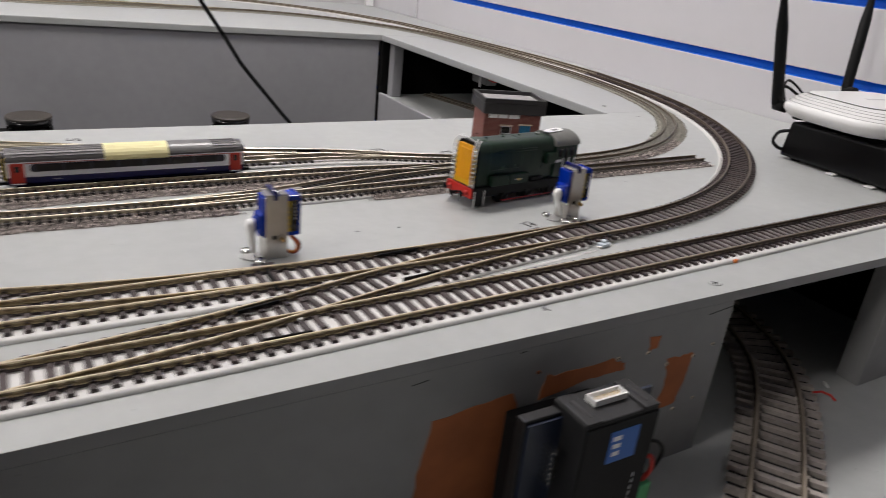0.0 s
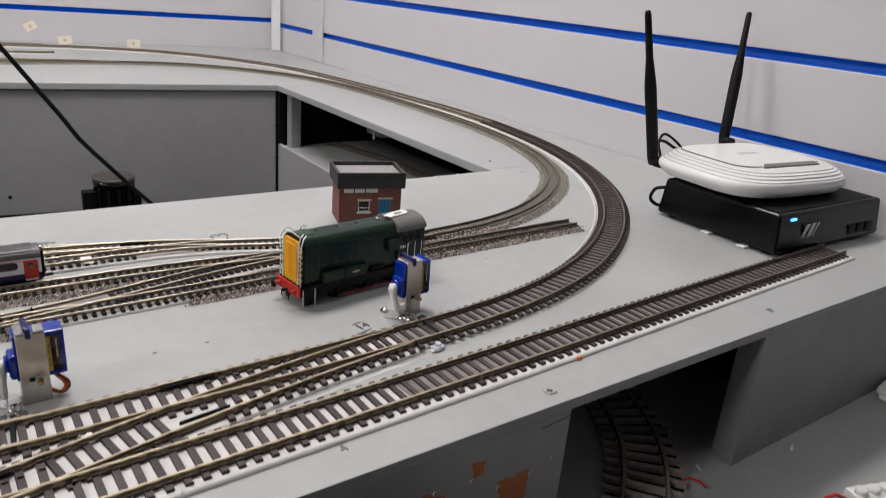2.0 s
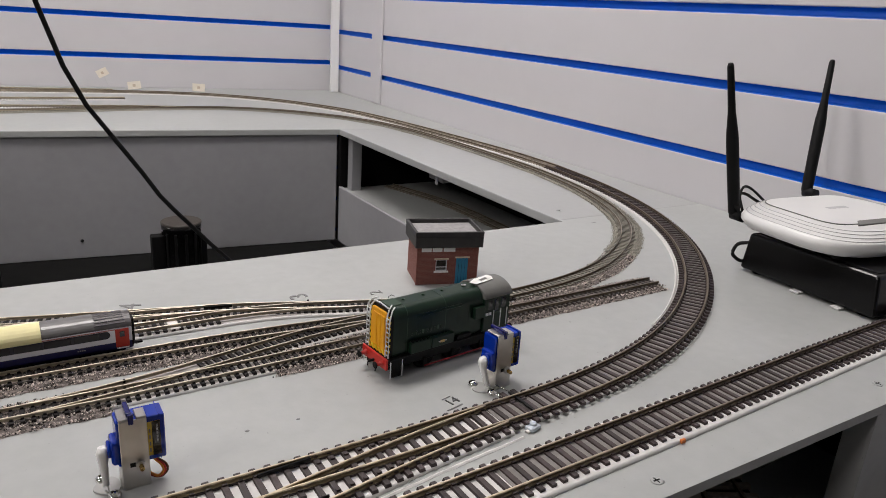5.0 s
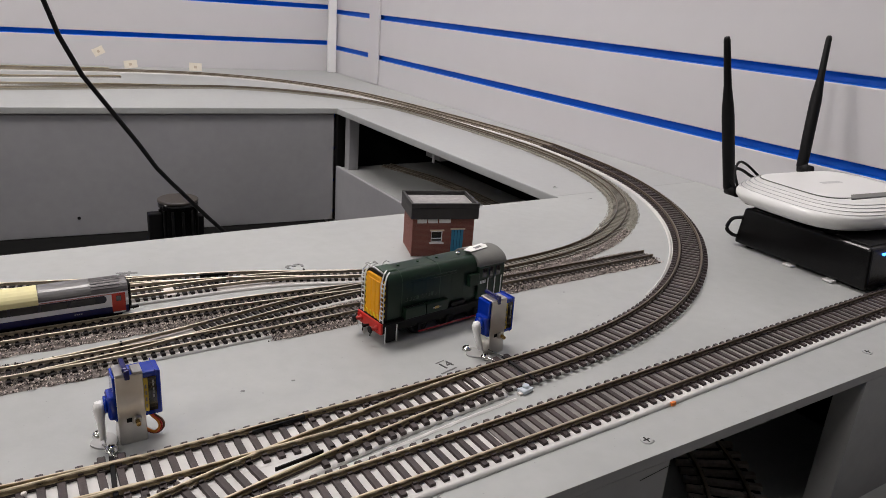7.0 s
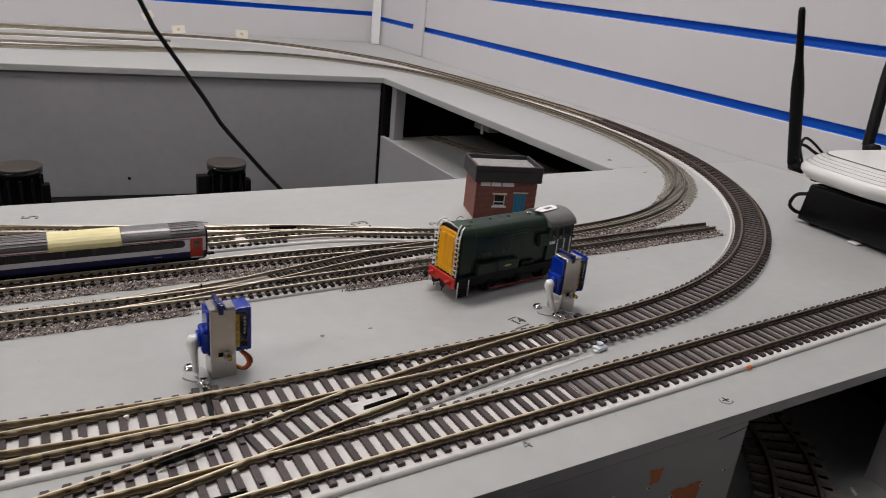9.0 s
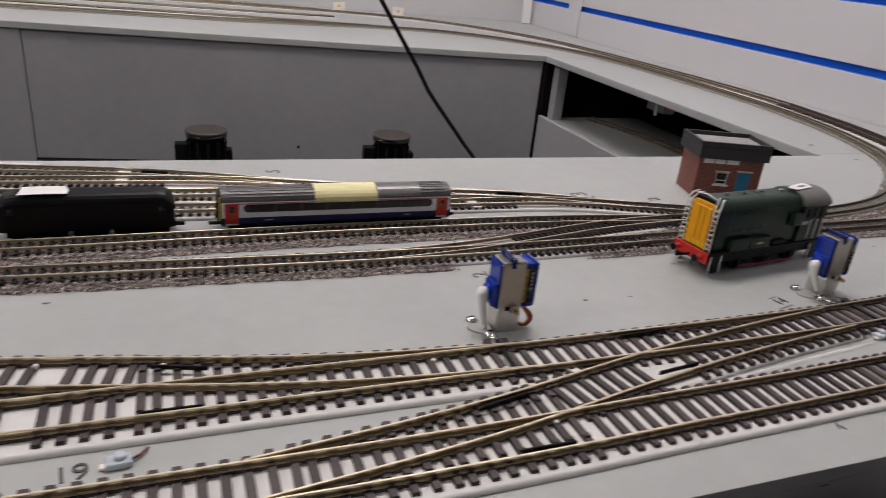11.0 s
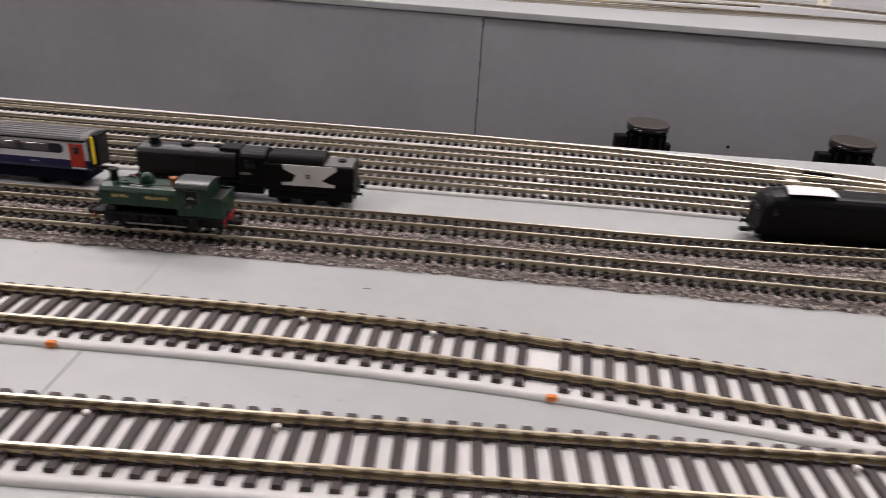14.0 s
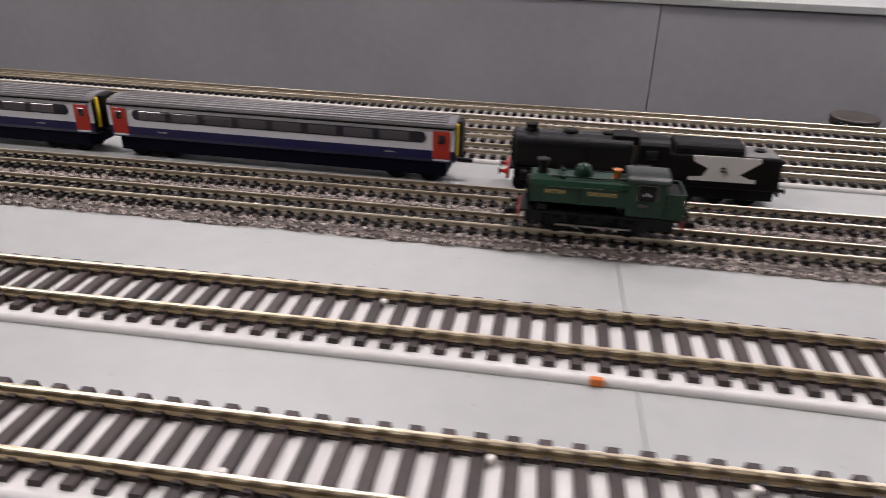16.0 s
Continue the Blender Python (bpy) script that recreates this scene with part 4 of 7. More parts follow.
        for k in range(5):
            part("vent", bx(0.0178 + 0.003 * k, 0.0198 + 0.003 * k, y0 + 0.0008, y1 - 0.0006, 0.0220, 0.0226, 0.0001, 1), BLACK_PAINT, box1)
        box2 = part("battery_box", bx(0.0336, 0.0520, y0, y1, 0.0146, 0.0218, 0.0004), BR_GREEN, t)
        yb = y1 if side > 0 else y0
        part("crest", bx(0.0402, 0.0440, min(yb, yb + side * 0.0003), max(yb, yb + side * 0.0003), 0.0172, 0.0190, 0.0002, 1), GOLD_MARK, box2, "small gold crest")
        part("crest_bar", bx(0.0388, 0.0454, min(yb, yb + side * 0.0002), max(yb, yb + side * 0.0002), 0.0178, 0.0184), SILVER_MARK, box2)
        part("side_box", bx(0.0700, 0.0788, *yy(0.0117, 0.0150), 0.0265, 0.0350, 0.0004), BR_GREEN, t)
        part("side_box", bx(0.0560, 0.0680, *yy(0.0117, 0.0140), 0.0146, 0.0175, 0.0003), BLACK_PAINT, t)
        # running gear
        for xa in (0.030, 0.054, 0.079):
            wheel(t, xa, side * 0.0110, 0.0086, 0.0078, 0.0020)
            part("crank", bx(xa - 0.0014, xa + 0.0014, *yy(0.0122, 0.0134), 0.0020, 0.0086, 0.0003, 1), BLACK_PAINT, t)
        part("coupling_rod", bx(0.0290, 0.0800, *yy(0.0134, 0.0141), 0.0020, 0.0032, 0.0003, 1), ROD_RED, t, "red coupling rod")
        part("side_frame", bx(0.0140, 0.0960, *yy(0.0121, 0.0127), 0.0068, 0.0136, 0.0003, 1), BLACK_PAINT, t)
        for xa in (0.0025, 0.0945):
            st = part("step", bx(xa, xa + 0.0072, *yy(0.0128, 0.0148), 0.0012, 0.0136, 0.0004), BLACK_PAINT, t)
            for k in (-0.0016, 0.0074):
                part("handrail", bar([(xa + k, side * 0.0154, 0.0014), (xa + k, side * 0.0154, 0.0130)], 0.00036, 6), WHITE, st)
    for x0, d in ((0.0, -1), (L, 1)):
        bb = part("buffer_beam", bx(min(x0, x0 + d * 0.0016), max(x0, x0 + d * 0.0016), -0.0140, 0.0140, 0.0072, 0.0146, 0.0004), RED, t, "red buffer beam")
        buffers(t, x0 + d * 0.0014, d, 0.0092, 0.0108, 0.0021, 0.0060)
        hk = part("coupling", bx(min(x0 + d * 0.001, x0 + d * 0.006), max(x0 + d * 0.001, x0 + d * 0.006), -0.0006, 0.0006, 0.0085, 0.0100, 0.0002, 1), BLACK_MATT, t)
        part("chain_link", bar([(x0 + d * 0.005, 0, 0.0090), (x0 + d * 0.0062, -0.0008, 0.0065), (x0 + d * 0.005, 0, 0.0040), (x0 + d * 0.0042, 0.0008, 0.0065), (x0 + d * 0.005, 0, 0.0090)], 0.0003, 5), STEEL, hk)
        for y in (-0.0045, 0.0045):
            part("brake_pipe", bar([(x0 + d * 0.0012, y, 0.0080), (x0 + d * 0.0030, y, 0.0070), (x0 + d * 0.0034, y, 0.0035)], 0.0004, 6), BLACK_MATT, t)
    return t


SH = pose(0.2630, 0.3720, 0.0, 0, 0, 7.0)
shunter(SH)


def paper_slip(label, m, pts, thick=0.0002, curl=0.0, mat=PAPER, name="paper_slip"):
    """A torn slip of paper with a slight curl."""
    bm = bmesh.new()
    faces = prism(bm, pts, thick)
    bmesh.ops.subdivide_edges(bm, edges=bm.edges[:], cuts=2, use_grid_fill=True)
    for v in bm.verts:
        v.co.z += curl * (v.co.x * 60) ** 2 * 0.001
    t = thing(name, label, "paper", m)
    part("sheet", bm, mat, t)
    return t


paper_slip("small white torn paper lying on the shunter cab roof", SH @ pose(0.0850, -0.0005, 0.0479, 0, 0, 12), [(-0.0085, -0.0030), (0.0090, -0.0045), (0.0120, -0.0005), (0.0110, 0.0030), (-0.0010, 0.0045), (-0.0105, 0.0020)], curl=0.7)
bars_paper = thing("printed_mark", "dark printed patch on the slip of paper", "paper", SH @ pose(0.0868, -0.0005, 0.0484, 0, 0, 12))
part("print", bx(-0.0030, 0.0045, -0.0012, 0.0010, 0, 0.0002), INK_GREY, bars_paper)


# ---- the pannier tank engine ----
CAB_ROOF = material("cab_roof_dark", (0.018, 0.026, 0.022), 0.3, grain=0.1, scale=200)
BEAM_RED = material("beam_red", (0.26, 0.012, 0.014), 0.4, grain=0.06)
RODS_DULL = material("dull_rods", (0.24, 0.22, 0.20), 0.45, metal=0.6, grain=0.2, scale=200)


def tank_engine(m):
    t = thing("tank_engine", "dark green model tank engine with copper cap on ballasted track", "model locomotive", m)
    # local x runs from the chimney end (0) to the bunker end
    part("running_plate", bx(0.0010, 0.0590, -0.0085, 0.0085, 0.0080, 0.0088, 0.0002), BLACK_PAINT, t)
    part("frame", bx(0.0030, 0.0570, -0.0045, 0.0045, 0.0025, 0.0082, 0.0003), BLACK_PAINT, t)
    part("boiler", turned([(0.0050, 0.004), (0.0056, 0.0046), (0.0056, 0.036), (0.0050, 0.0365)], (0, 0, 0.0140), "x", 18), BLACK_PAINT, t)
    tank = part("tank", along_x([(-0.0078, 0.0118), (0.0078, 0.0118), (0.0078, 0.0186), (0.0066, 0.0200), (0.0030, 0.0208), (-0.0030, 0.0208), (-0.0066, 0.0200), (-0.0078, 0.0186)], 0.0045, 0.0400, 0.0003), LOCO_GREEN, t, "dark green side tanks")
    part("smokebox_front", turned([(0.0048, 0.0032), (0.0052, 0.0036), (0.0052, 0.0048)], (0, 0, 0.0142), "x", 16), BLACK_PAINT, t)
    for side in (-1, 1):
        s = side * 0.0079
        for word, xc in (("BRITISH", 0.0135), ("RAILWAYS", 0.0300)):
            letters = part("lettering", text_mesh(word, 0.0021, 0.00005), None, tank, "small gold lettering")
            letters.data.materials.append(GOLD_MARK)
            letters.matrix_basis = pose(xc, side * 0.00785, 0.0163, 90, 0, 0 if side < 0 else 180)
        part("tank_rail", bar([(0.0060, side * 0.0080, 0.0183), (0.0390, side * 0.0080, 0.0183)], 0.0002, 5), LOCO_GREEN, tank)
        part("tank_seam", bx(0.0220, 0.0224, min(s, s + side * 0.0001), max(s, s + side * 0.0001), 0.0120, 0.0184), BLACK_PAINT, tank)
    part("chimney", turned([(0.0026, 0), (0.0019, 0.0008), (0.0017, 0.0035), (0.0018, 0.0045), (0.0024, 0.0048), (0.0024, 0.0056), (0.0017, 0.0057)], (0.0085, 0, 0.0203), "z", 16), BLACK_PAINT, t, "black chimney")
    part("dome", turned([(0.0034, 0), (0.0032, 0.0012), (0.0031, 0.0024), (0.0024, 0.0040), (0.0012, 0.0047), (0.0002, 0.0049)], (0.0232, 0, 0.0203), "z", 18), LOCO_GREEN, t, "green steam dome")
    part("safety_valve", turned([(0.0022, 0), (0.0016, 0.0006), (0.0014, 0.0026), (0.0018, 0.0034), (0.0012, 0.0035)], (0.0352, 0, 0.0204), "z", 16), COPPER, t, "copper safety valve cover")
    for y in (-0.0038, 0.0038):
        part("filler", turned([(0.0011, 0), (0.0011, 0.0008), (0.0005, 0.0011)], (0.0160, y, 0.0204), "z", 10), LOCO_GREEN, t)
        part("lifting_ring", bar([(0.0140, y, 0.0206), (0.0145, y, 0.0220), (0.0162, y, 0.0222), (0.0170, y, 0.0207)], 0.0002, 5), BLACK_PAINT, t)
        part("pipe", bar([(0.0120, y * 1.1, 0.0209), (0.0200, y * 1.25, 0.0212), (0.0290, y * 1.2, 0.0210), (0.0395, y * 1.0, 0.0213)], 0.00025, 5), BLACK_PAINT, t)
    part("whistle", bar([(0.0395, -0.002, 0.0205), (0.0395, -0.002, 0.0240)], 0.0004, 6), BRASS, t)
    cab = part("cab", along_x(arch_profile(0.0080, 0.0088, 0.0216, 0.0240, 10), 0.0390, 0.0525, 0.0003), LOCO_GREEN, t, "dark green cab")
    part("cab_roof", along_x([(math.cos(a) * 0.0085, 0.0216 + math.sin(a) * 0.0029) for a in [math.pi * k / 20 for k in range(21)]], 0.0384, 0.0532, 0.0002), CAB_ROOF, cab, "blackish green cab roof")
    for side in (-1, 1):
        s = side * 0.0080
        part("cab_opening", bx(0.0425, 0.0490, min(s, s + side * 0.0002), max(s, s + side * 0.0002), 0.0152, 0.0212, 0.0006, 2), BLACK_MATT, cab)
        part("beading", bar([(0.0425, s + side * 0.0003, 0.0152), (0.0425, s + side * 0.0003, 0.0212), (0.0490, s + side * 0.0003, 0.0212), (0.0490, s + side * 0.0003, 0.0152)], 0.0002, 5), RODS_DULL, cab)
        part("number_plate", bx(0.0428, 0.0462, min(s, s + side * 0.0003), max(s, s + side * 0.0003), 0.0128, 0.0142), BLACK_GLOSS, cab)
        for k in range(3):
            part("cab_fitting", turned([(0.0004, 0), (0.0004, side * 0.0003)], (0.0446 + 0.001 * k, s + side * 0.0002, 0.0175 + 0.0006 * (k % 2)), "y", 8), SILVER_MARK, cab)
    bm = bmesh.new()
    for a in ((0.0526, 0.0590, -0.0080, -0.0074, 0.0088, 0.0184), (0.0526, 0.0590, 0.0074, 0.0080, 0.0088, 0.0184), (0.0584, 0.0590, -0.0074, 0.0074, 0.0088, 0.0184), (0.0526, 0.0584, -0.0074, 0.0074, 0.0088, 0.0160)):
        box(bm, *a)
    part("bunker", bm, LOCO_GREEN, t, "open green coal bunker")
    part("coal", bx(0.0528, 0.0582, -0.0072, 0.0072, 0.0160, 0.0176, 0.0006), BLACK_MATT, t)
    for side in (-1, 1):
        for xa in (0.0150, 0.0270, 0.0410):
            wheel(t, xa, side * 0.0058, 0.0048, 0.0046, 0.0016)
        y0, y1 = (0.0066, 0.0070) if side > 0 else (-0.0070, -0.0066)
        part("coupling_rod", bx(0.0145, 0.0415, y0, y1, 0.0028, 0.0036, 0.0001, 1), RODS_DULL, t)
        part("step", bx(0.0440, 0.0475, *((0.0072, 0.0080) if side > 0 else (-0.0080, -0.0072)), 0.0025, 0.0080, 0.0002, 1), BLACK_PAINT, t)
        part("front_step", bx(0.0060, 0.0085, *((0.0072, 0.0080) if side > 0 else (-0.0080, -0.0072)), 0.0030, 0.0080, 0.0002, 1), BLACK_PAINT, t)
        part("sandbox", bx(0.0075, 0.0110, *((0.0056, 0.0078) if side > 0 else (-0.0078, -0.0056)), 0.0088, 0.0112, 0.0003, 1), BLACK_PAINT, t)
    for x0, d in ((0.0010, -1), (0.0590, 1)):
        part("buffer_beam", bx(min(x0, x0 + d * 0.0008), max(x0, x0 + d * 0.0008), -0.0076, 0.0076, 0.0050, 0.0080, 0.0002), BEAM_RED, t, "dark red buffer beam")
        buffers(t, x0 + d * 0.0006, d, 0.0050, 0.0068, 0.0012, 0.0034, BLACK_MATT)
        part("coupling", bx(min(x0, x0 + d * 0.0060), max(x0, x0 + d * 0.0060), -0.0018, 0.0018, 0.0038, 0.0056, 0.0003), BLACK_MATT, t)
    part("rear_pipe", bar([(0.0600, -0.0045, 0.0120), (0.0606, -0.0050, 0.0090), (0.0604, -0.0045, 0.0050)], 0.0004, 6), BLACK_MATT, t)
    part("ladder_step", bar([(0.0594, -0.0060, 0.0160), (0.0604, -0.0062, 0.0148), (0.0594, -0.0064, 0.0136)], 0.0002, 5), BLACK_MATT, t)
    return t


RAIL_TOP = NG.foam + NG.sleeper_h + NG.rail_h
tank_engine(pose(-0.4425, 0.4160, RAIL_TOP, 0, 0, -0.7))


# ---- coaches ----
PANE_DARK = material("dark_coach_pane", (0.018, 0.017, 0.02), 0.15, spec=0.4)
PANE = material("coach_pane", (0.085, 0.080, 0.095), 0.12, spec=0.6)
NAVY_UNDER = material("navy_underframe", (0.003, 0.003, 0.012), 0.8, spec=0.1)
CLEAR_TAPE = material("clear_tape", (0.17, 0.166, 0.166), 0.34, coat=0.1, grain=0.1, scale=200)
STRIPE_RED = material("stripe_red", (0.42, 0.16, 0.15), 0.5)
NAVY_GLASS = material("navy_band", (0.008, 0.009, 0.022), 0.3, spec=0.4)


def superellipse_end(x0, x1, z0, z1, r):
    """A long band with rounded ends."""
    out = []
    for cx, cz, a0 in ((x1 - r, z1 - r, 0), (x0 + r, z1 - r, 90), (x0 + r, z0 + r, 180), (x1 - r, z0 + r, 270)):
        out += [(cx + r * math.cos(radians(a0 + 18 * k)), cz + r * math.sin(radians(a0 + 18 * k))) for k in range(6)]
    return out


def coach(m, length, name_label, nose=False, lift=0.0, top=0.0205, rise=0.0064):
    """A modern coach: local x along it, its sides at y = +-0.0098; lift: how far its body stands above the low-slung one."""
    t = thing("railway_coach", name_label, "model coach", m, group="model coaches")
    h = 0.0098
    prof_low = [(-h * 0.9, 0.0052), (h * 0.9, 0.0052), (h, 0.0070), (h, 0.0108), (-h, 0.0108), (-h, 0.0070)]
    part("lower_body", along_x(prof_low, 0.0004, length - 0.0004), COACH_BLUE, t, "dark blue lower side")
    part("side_band", along_x([(-h, 0.0108), (h, 0.0108), (h, 0.0138), (-h, 0.0138)], 0.0002, length - 0.0002), COACH_WHITE, t, "white side band")
    part("upper_body", along_x([(-h, 0.0138), (h, 0.0138), (h * 0.99, top), (-h * 0.99, top)], 0.0002, length - 0.0002), COACH_WHITE, t)
    roof = part("roof", along_x([(math.cos(a) * h, top + math.sin(a) * rise) for a in [math.pi * k / 12 for k in range(13)]], 0.0, length, 0.0003), COACH_ROOF, t, "ribbed dark grey roof")
    for k in range(9):
        a = math.pi * (0.16 + 0.085 * k)
        part("roof_rib", bar([(0.004, math.cos(a) * h, top + 0.0001 + math.sin(a) * rise), (length - 0.004, math.cos(a) * h, top + 0.0001 + math.sin(a) * rise)], 0.00030, 4), ROOF_RIB, roof)
    for side in (-1, 1):
        def yy(d):
            s = side * (h - 0.0002)
            return (min(s, s + side * d), max(s, s + side * d))
        bm = bmesh.new()
        y_in = yy(0.00035)[0]
        prism(bm, superellipse_end(0.0130, length - 0.0130, 0.0141, 0.0191, 0.0024), 0.00055, Matrix(((1, 0, 0, 0), (0, 0, 1, y_in), (0, 1, 0, 0), (0, 0, 0, 1))))
        band = part("window_band", bm, NAVY_GLASS, t, "dark window band with rounded ends")
        n = int((length - 0.034) / 0.0155)
        for k in range(n):
            xa = 0.0165 + k * (length - 0.034) / n
            part("window_pane", bx(xa, xa + (length - 0.034) / n - (0.0032 if nose is True else 0.0016), *yy(0.0005), 0.0145, 0.0187, 0.0002, 1), PANE if nose is True else PANE_DARK, band)
        part("stripe", bx(0.0100, length - 0.0100, *yy(0.00025), 0.0193, 0.0199), STRIPE_RED if nose == "front" else COACH_WHITE, t)
        if nose is True:
            part("gutter", bx(0.0006, length - 0.0006, *yy(0.0007), top - 0.0005, top + 0.0003), BLACK_MATT, t, "black gutter under the roof edge")
        for xa in (0.0020, length - 0.0100):
            d = part("door", bx(xa, xa + 0.0080, *yy(0.0005), 0.0072, 0.0198, 0.0003, 1), DOOR_RED, t, "red passenger door")
            part("door_step", bx(xa + 0.0004, xa + 0.0076, *yy(0.0009), 0.0064, 0.0070), COACH_WHITE, d)
            part("door_window", bx(xa + 0.0024, xa + 0.0056, *yy(0.0007), 0.0142, 0.0182, 0.0003, 1), GLASS_DARK, d)
        for xa in (0.0255, length - 0.0320):
            bars_text(t, [(xa + 0.0012 * k, xa + 0.0012 * k + 0.0008, *yy(0.0003), 0.0086, 0.0092) for k in range(4)], SILVER_MARK)
    for x0, x1 in ((0.0, 0.0012), (length - 0.0012, length)):
        part("end_wall", along_x(arch_profile(h * 0.94, 0.0060, top - 0.0005, top - 0.0009 + rise, 10), x0 - 0.0004, x1 + 0.0004), BLACK_PAINT, t)
    for x0, d in ((0.0, -1), (length, 1)):
        part("gangway", bx(min(x0, x0 + d * 0.0022), max(x0, x0 + d * 0.0022), -0.0042, 0.0042, 0.0070, 0.0232, 0.0006), BLACK_MATT, t)
        if nose is True or (nose == "front" and d < 0):
            part("yellow_end", bx(min(x0, x0 + d * 0.0010), max(x0, x0 + d * 0.0010), -0.0074, -0.0050, 0.0082, 0.0228, 0.0004), YELLOW, t, "yellow end panel")
        part("coupling", bx(min(x0, x0 + d * 0.0070), max(x0, x0 + d * 0.0070), -0.0012, 0.0012, 0.0036, 0.0052, 0.0003), BLACK_MATT, t)
        buffers(t, x0 + d * 0.0004, d, 0.0052, 0.0062, 0.0010, 0.0026, BLACK_MATT)
    for xc in (0.020, length - 0.020):
        bogie = part("bogie", bx(xc - 0.0120, xc + 0.0120, -0.0062, 0.0062, 0.0028 - lift * 0.5, 0.0056, 0.0004), BLACK_MATT, t)
        for dx in (-0.0080, 0.0080):
            for s in (-1, 1):
                w = wheel(bogie, xc + dx, s * 0.0056, 0.0036 - lift / 2, 0.0034 + lift / 2, 0.0014)
    skirt = 0.0066 + 0.45 * lift
    part("underframe", bx(0.004, length - 0.004, -skirt, skirt, 0.0030 - lift * 0.9, 0.0056, 0.0004), NAVY_UNDER, t)
    part("underframe_box", bx(length * 0.36, length * 0.62, -0.0076, 0.0076, 0.0026 - lift * 0.5, 0.0054, 0.0005), BLACK_MATT, t)
    part("underframe_box", bx(length * 0.66, length * 0.72, -0.0076, 0.0076, 0.0030 - lift * 0.5, 0.0054, 0.0005), BLACK_MATT, t)
    return t


CO = pose(-0.0160, 0.4650, 0.0, 0, 0, 0.6)
coach(CO, 0.1465, "blue and white model coach with red doors standing on the board", nose="front")


def roof_wrap(label, m, x0, x1, mat, low=-0.0098, a0=0.0, a1=1.0):
    """A sheet bent over the roof of a coach."""
    bm = bmesh.new()
    pts = []
    for k in range(11):
        a = math.pi * (a0 + (a1 - a0) * k / 10)
        pts.append((-math.cos(a) * 0.0103, 0.0206 + math.sin(a) * 0.0069))
    inner = [(u * 0.985, v - 0.00015) for u, v in pts][::-1]
    prism(bm, pts + inner, x1 - x0, Matrix.Translation((x0, 0, 0)) @ ALONG_X)
    t = thing("paper_wrap", label, "paper", m)
    part("sheet", bm, mat, t)
    return t


roof_wrap("cream paper sheet taped over the coach roof", CO, 0.0560, 0.0960, PAPER_CREAM, a0=-0.10, a1=0.8)
roof_wrap("clear shiny tape strip holding the paper on the roof", CO, 0.0965, 0.1250, CLEAR_TAPE, a0=0.06, a1=0.75)
coach(pose(-0.6430, 0.4822, 0.0047, 0, 0, -2.2), 0.1700, "blue and white railcar coach with red doors and yellow end", nose=True, lift=0.0047, top=0.0212, rise=0.0030)
coach(pose(-0.8260, 0.4892, 0.0047, 0, 0, -2.2), 0.1750, "blue and white railcar coach coupled behind its partner", nose=True, lift=0.0047, top=0.0212, rise=0.0030)


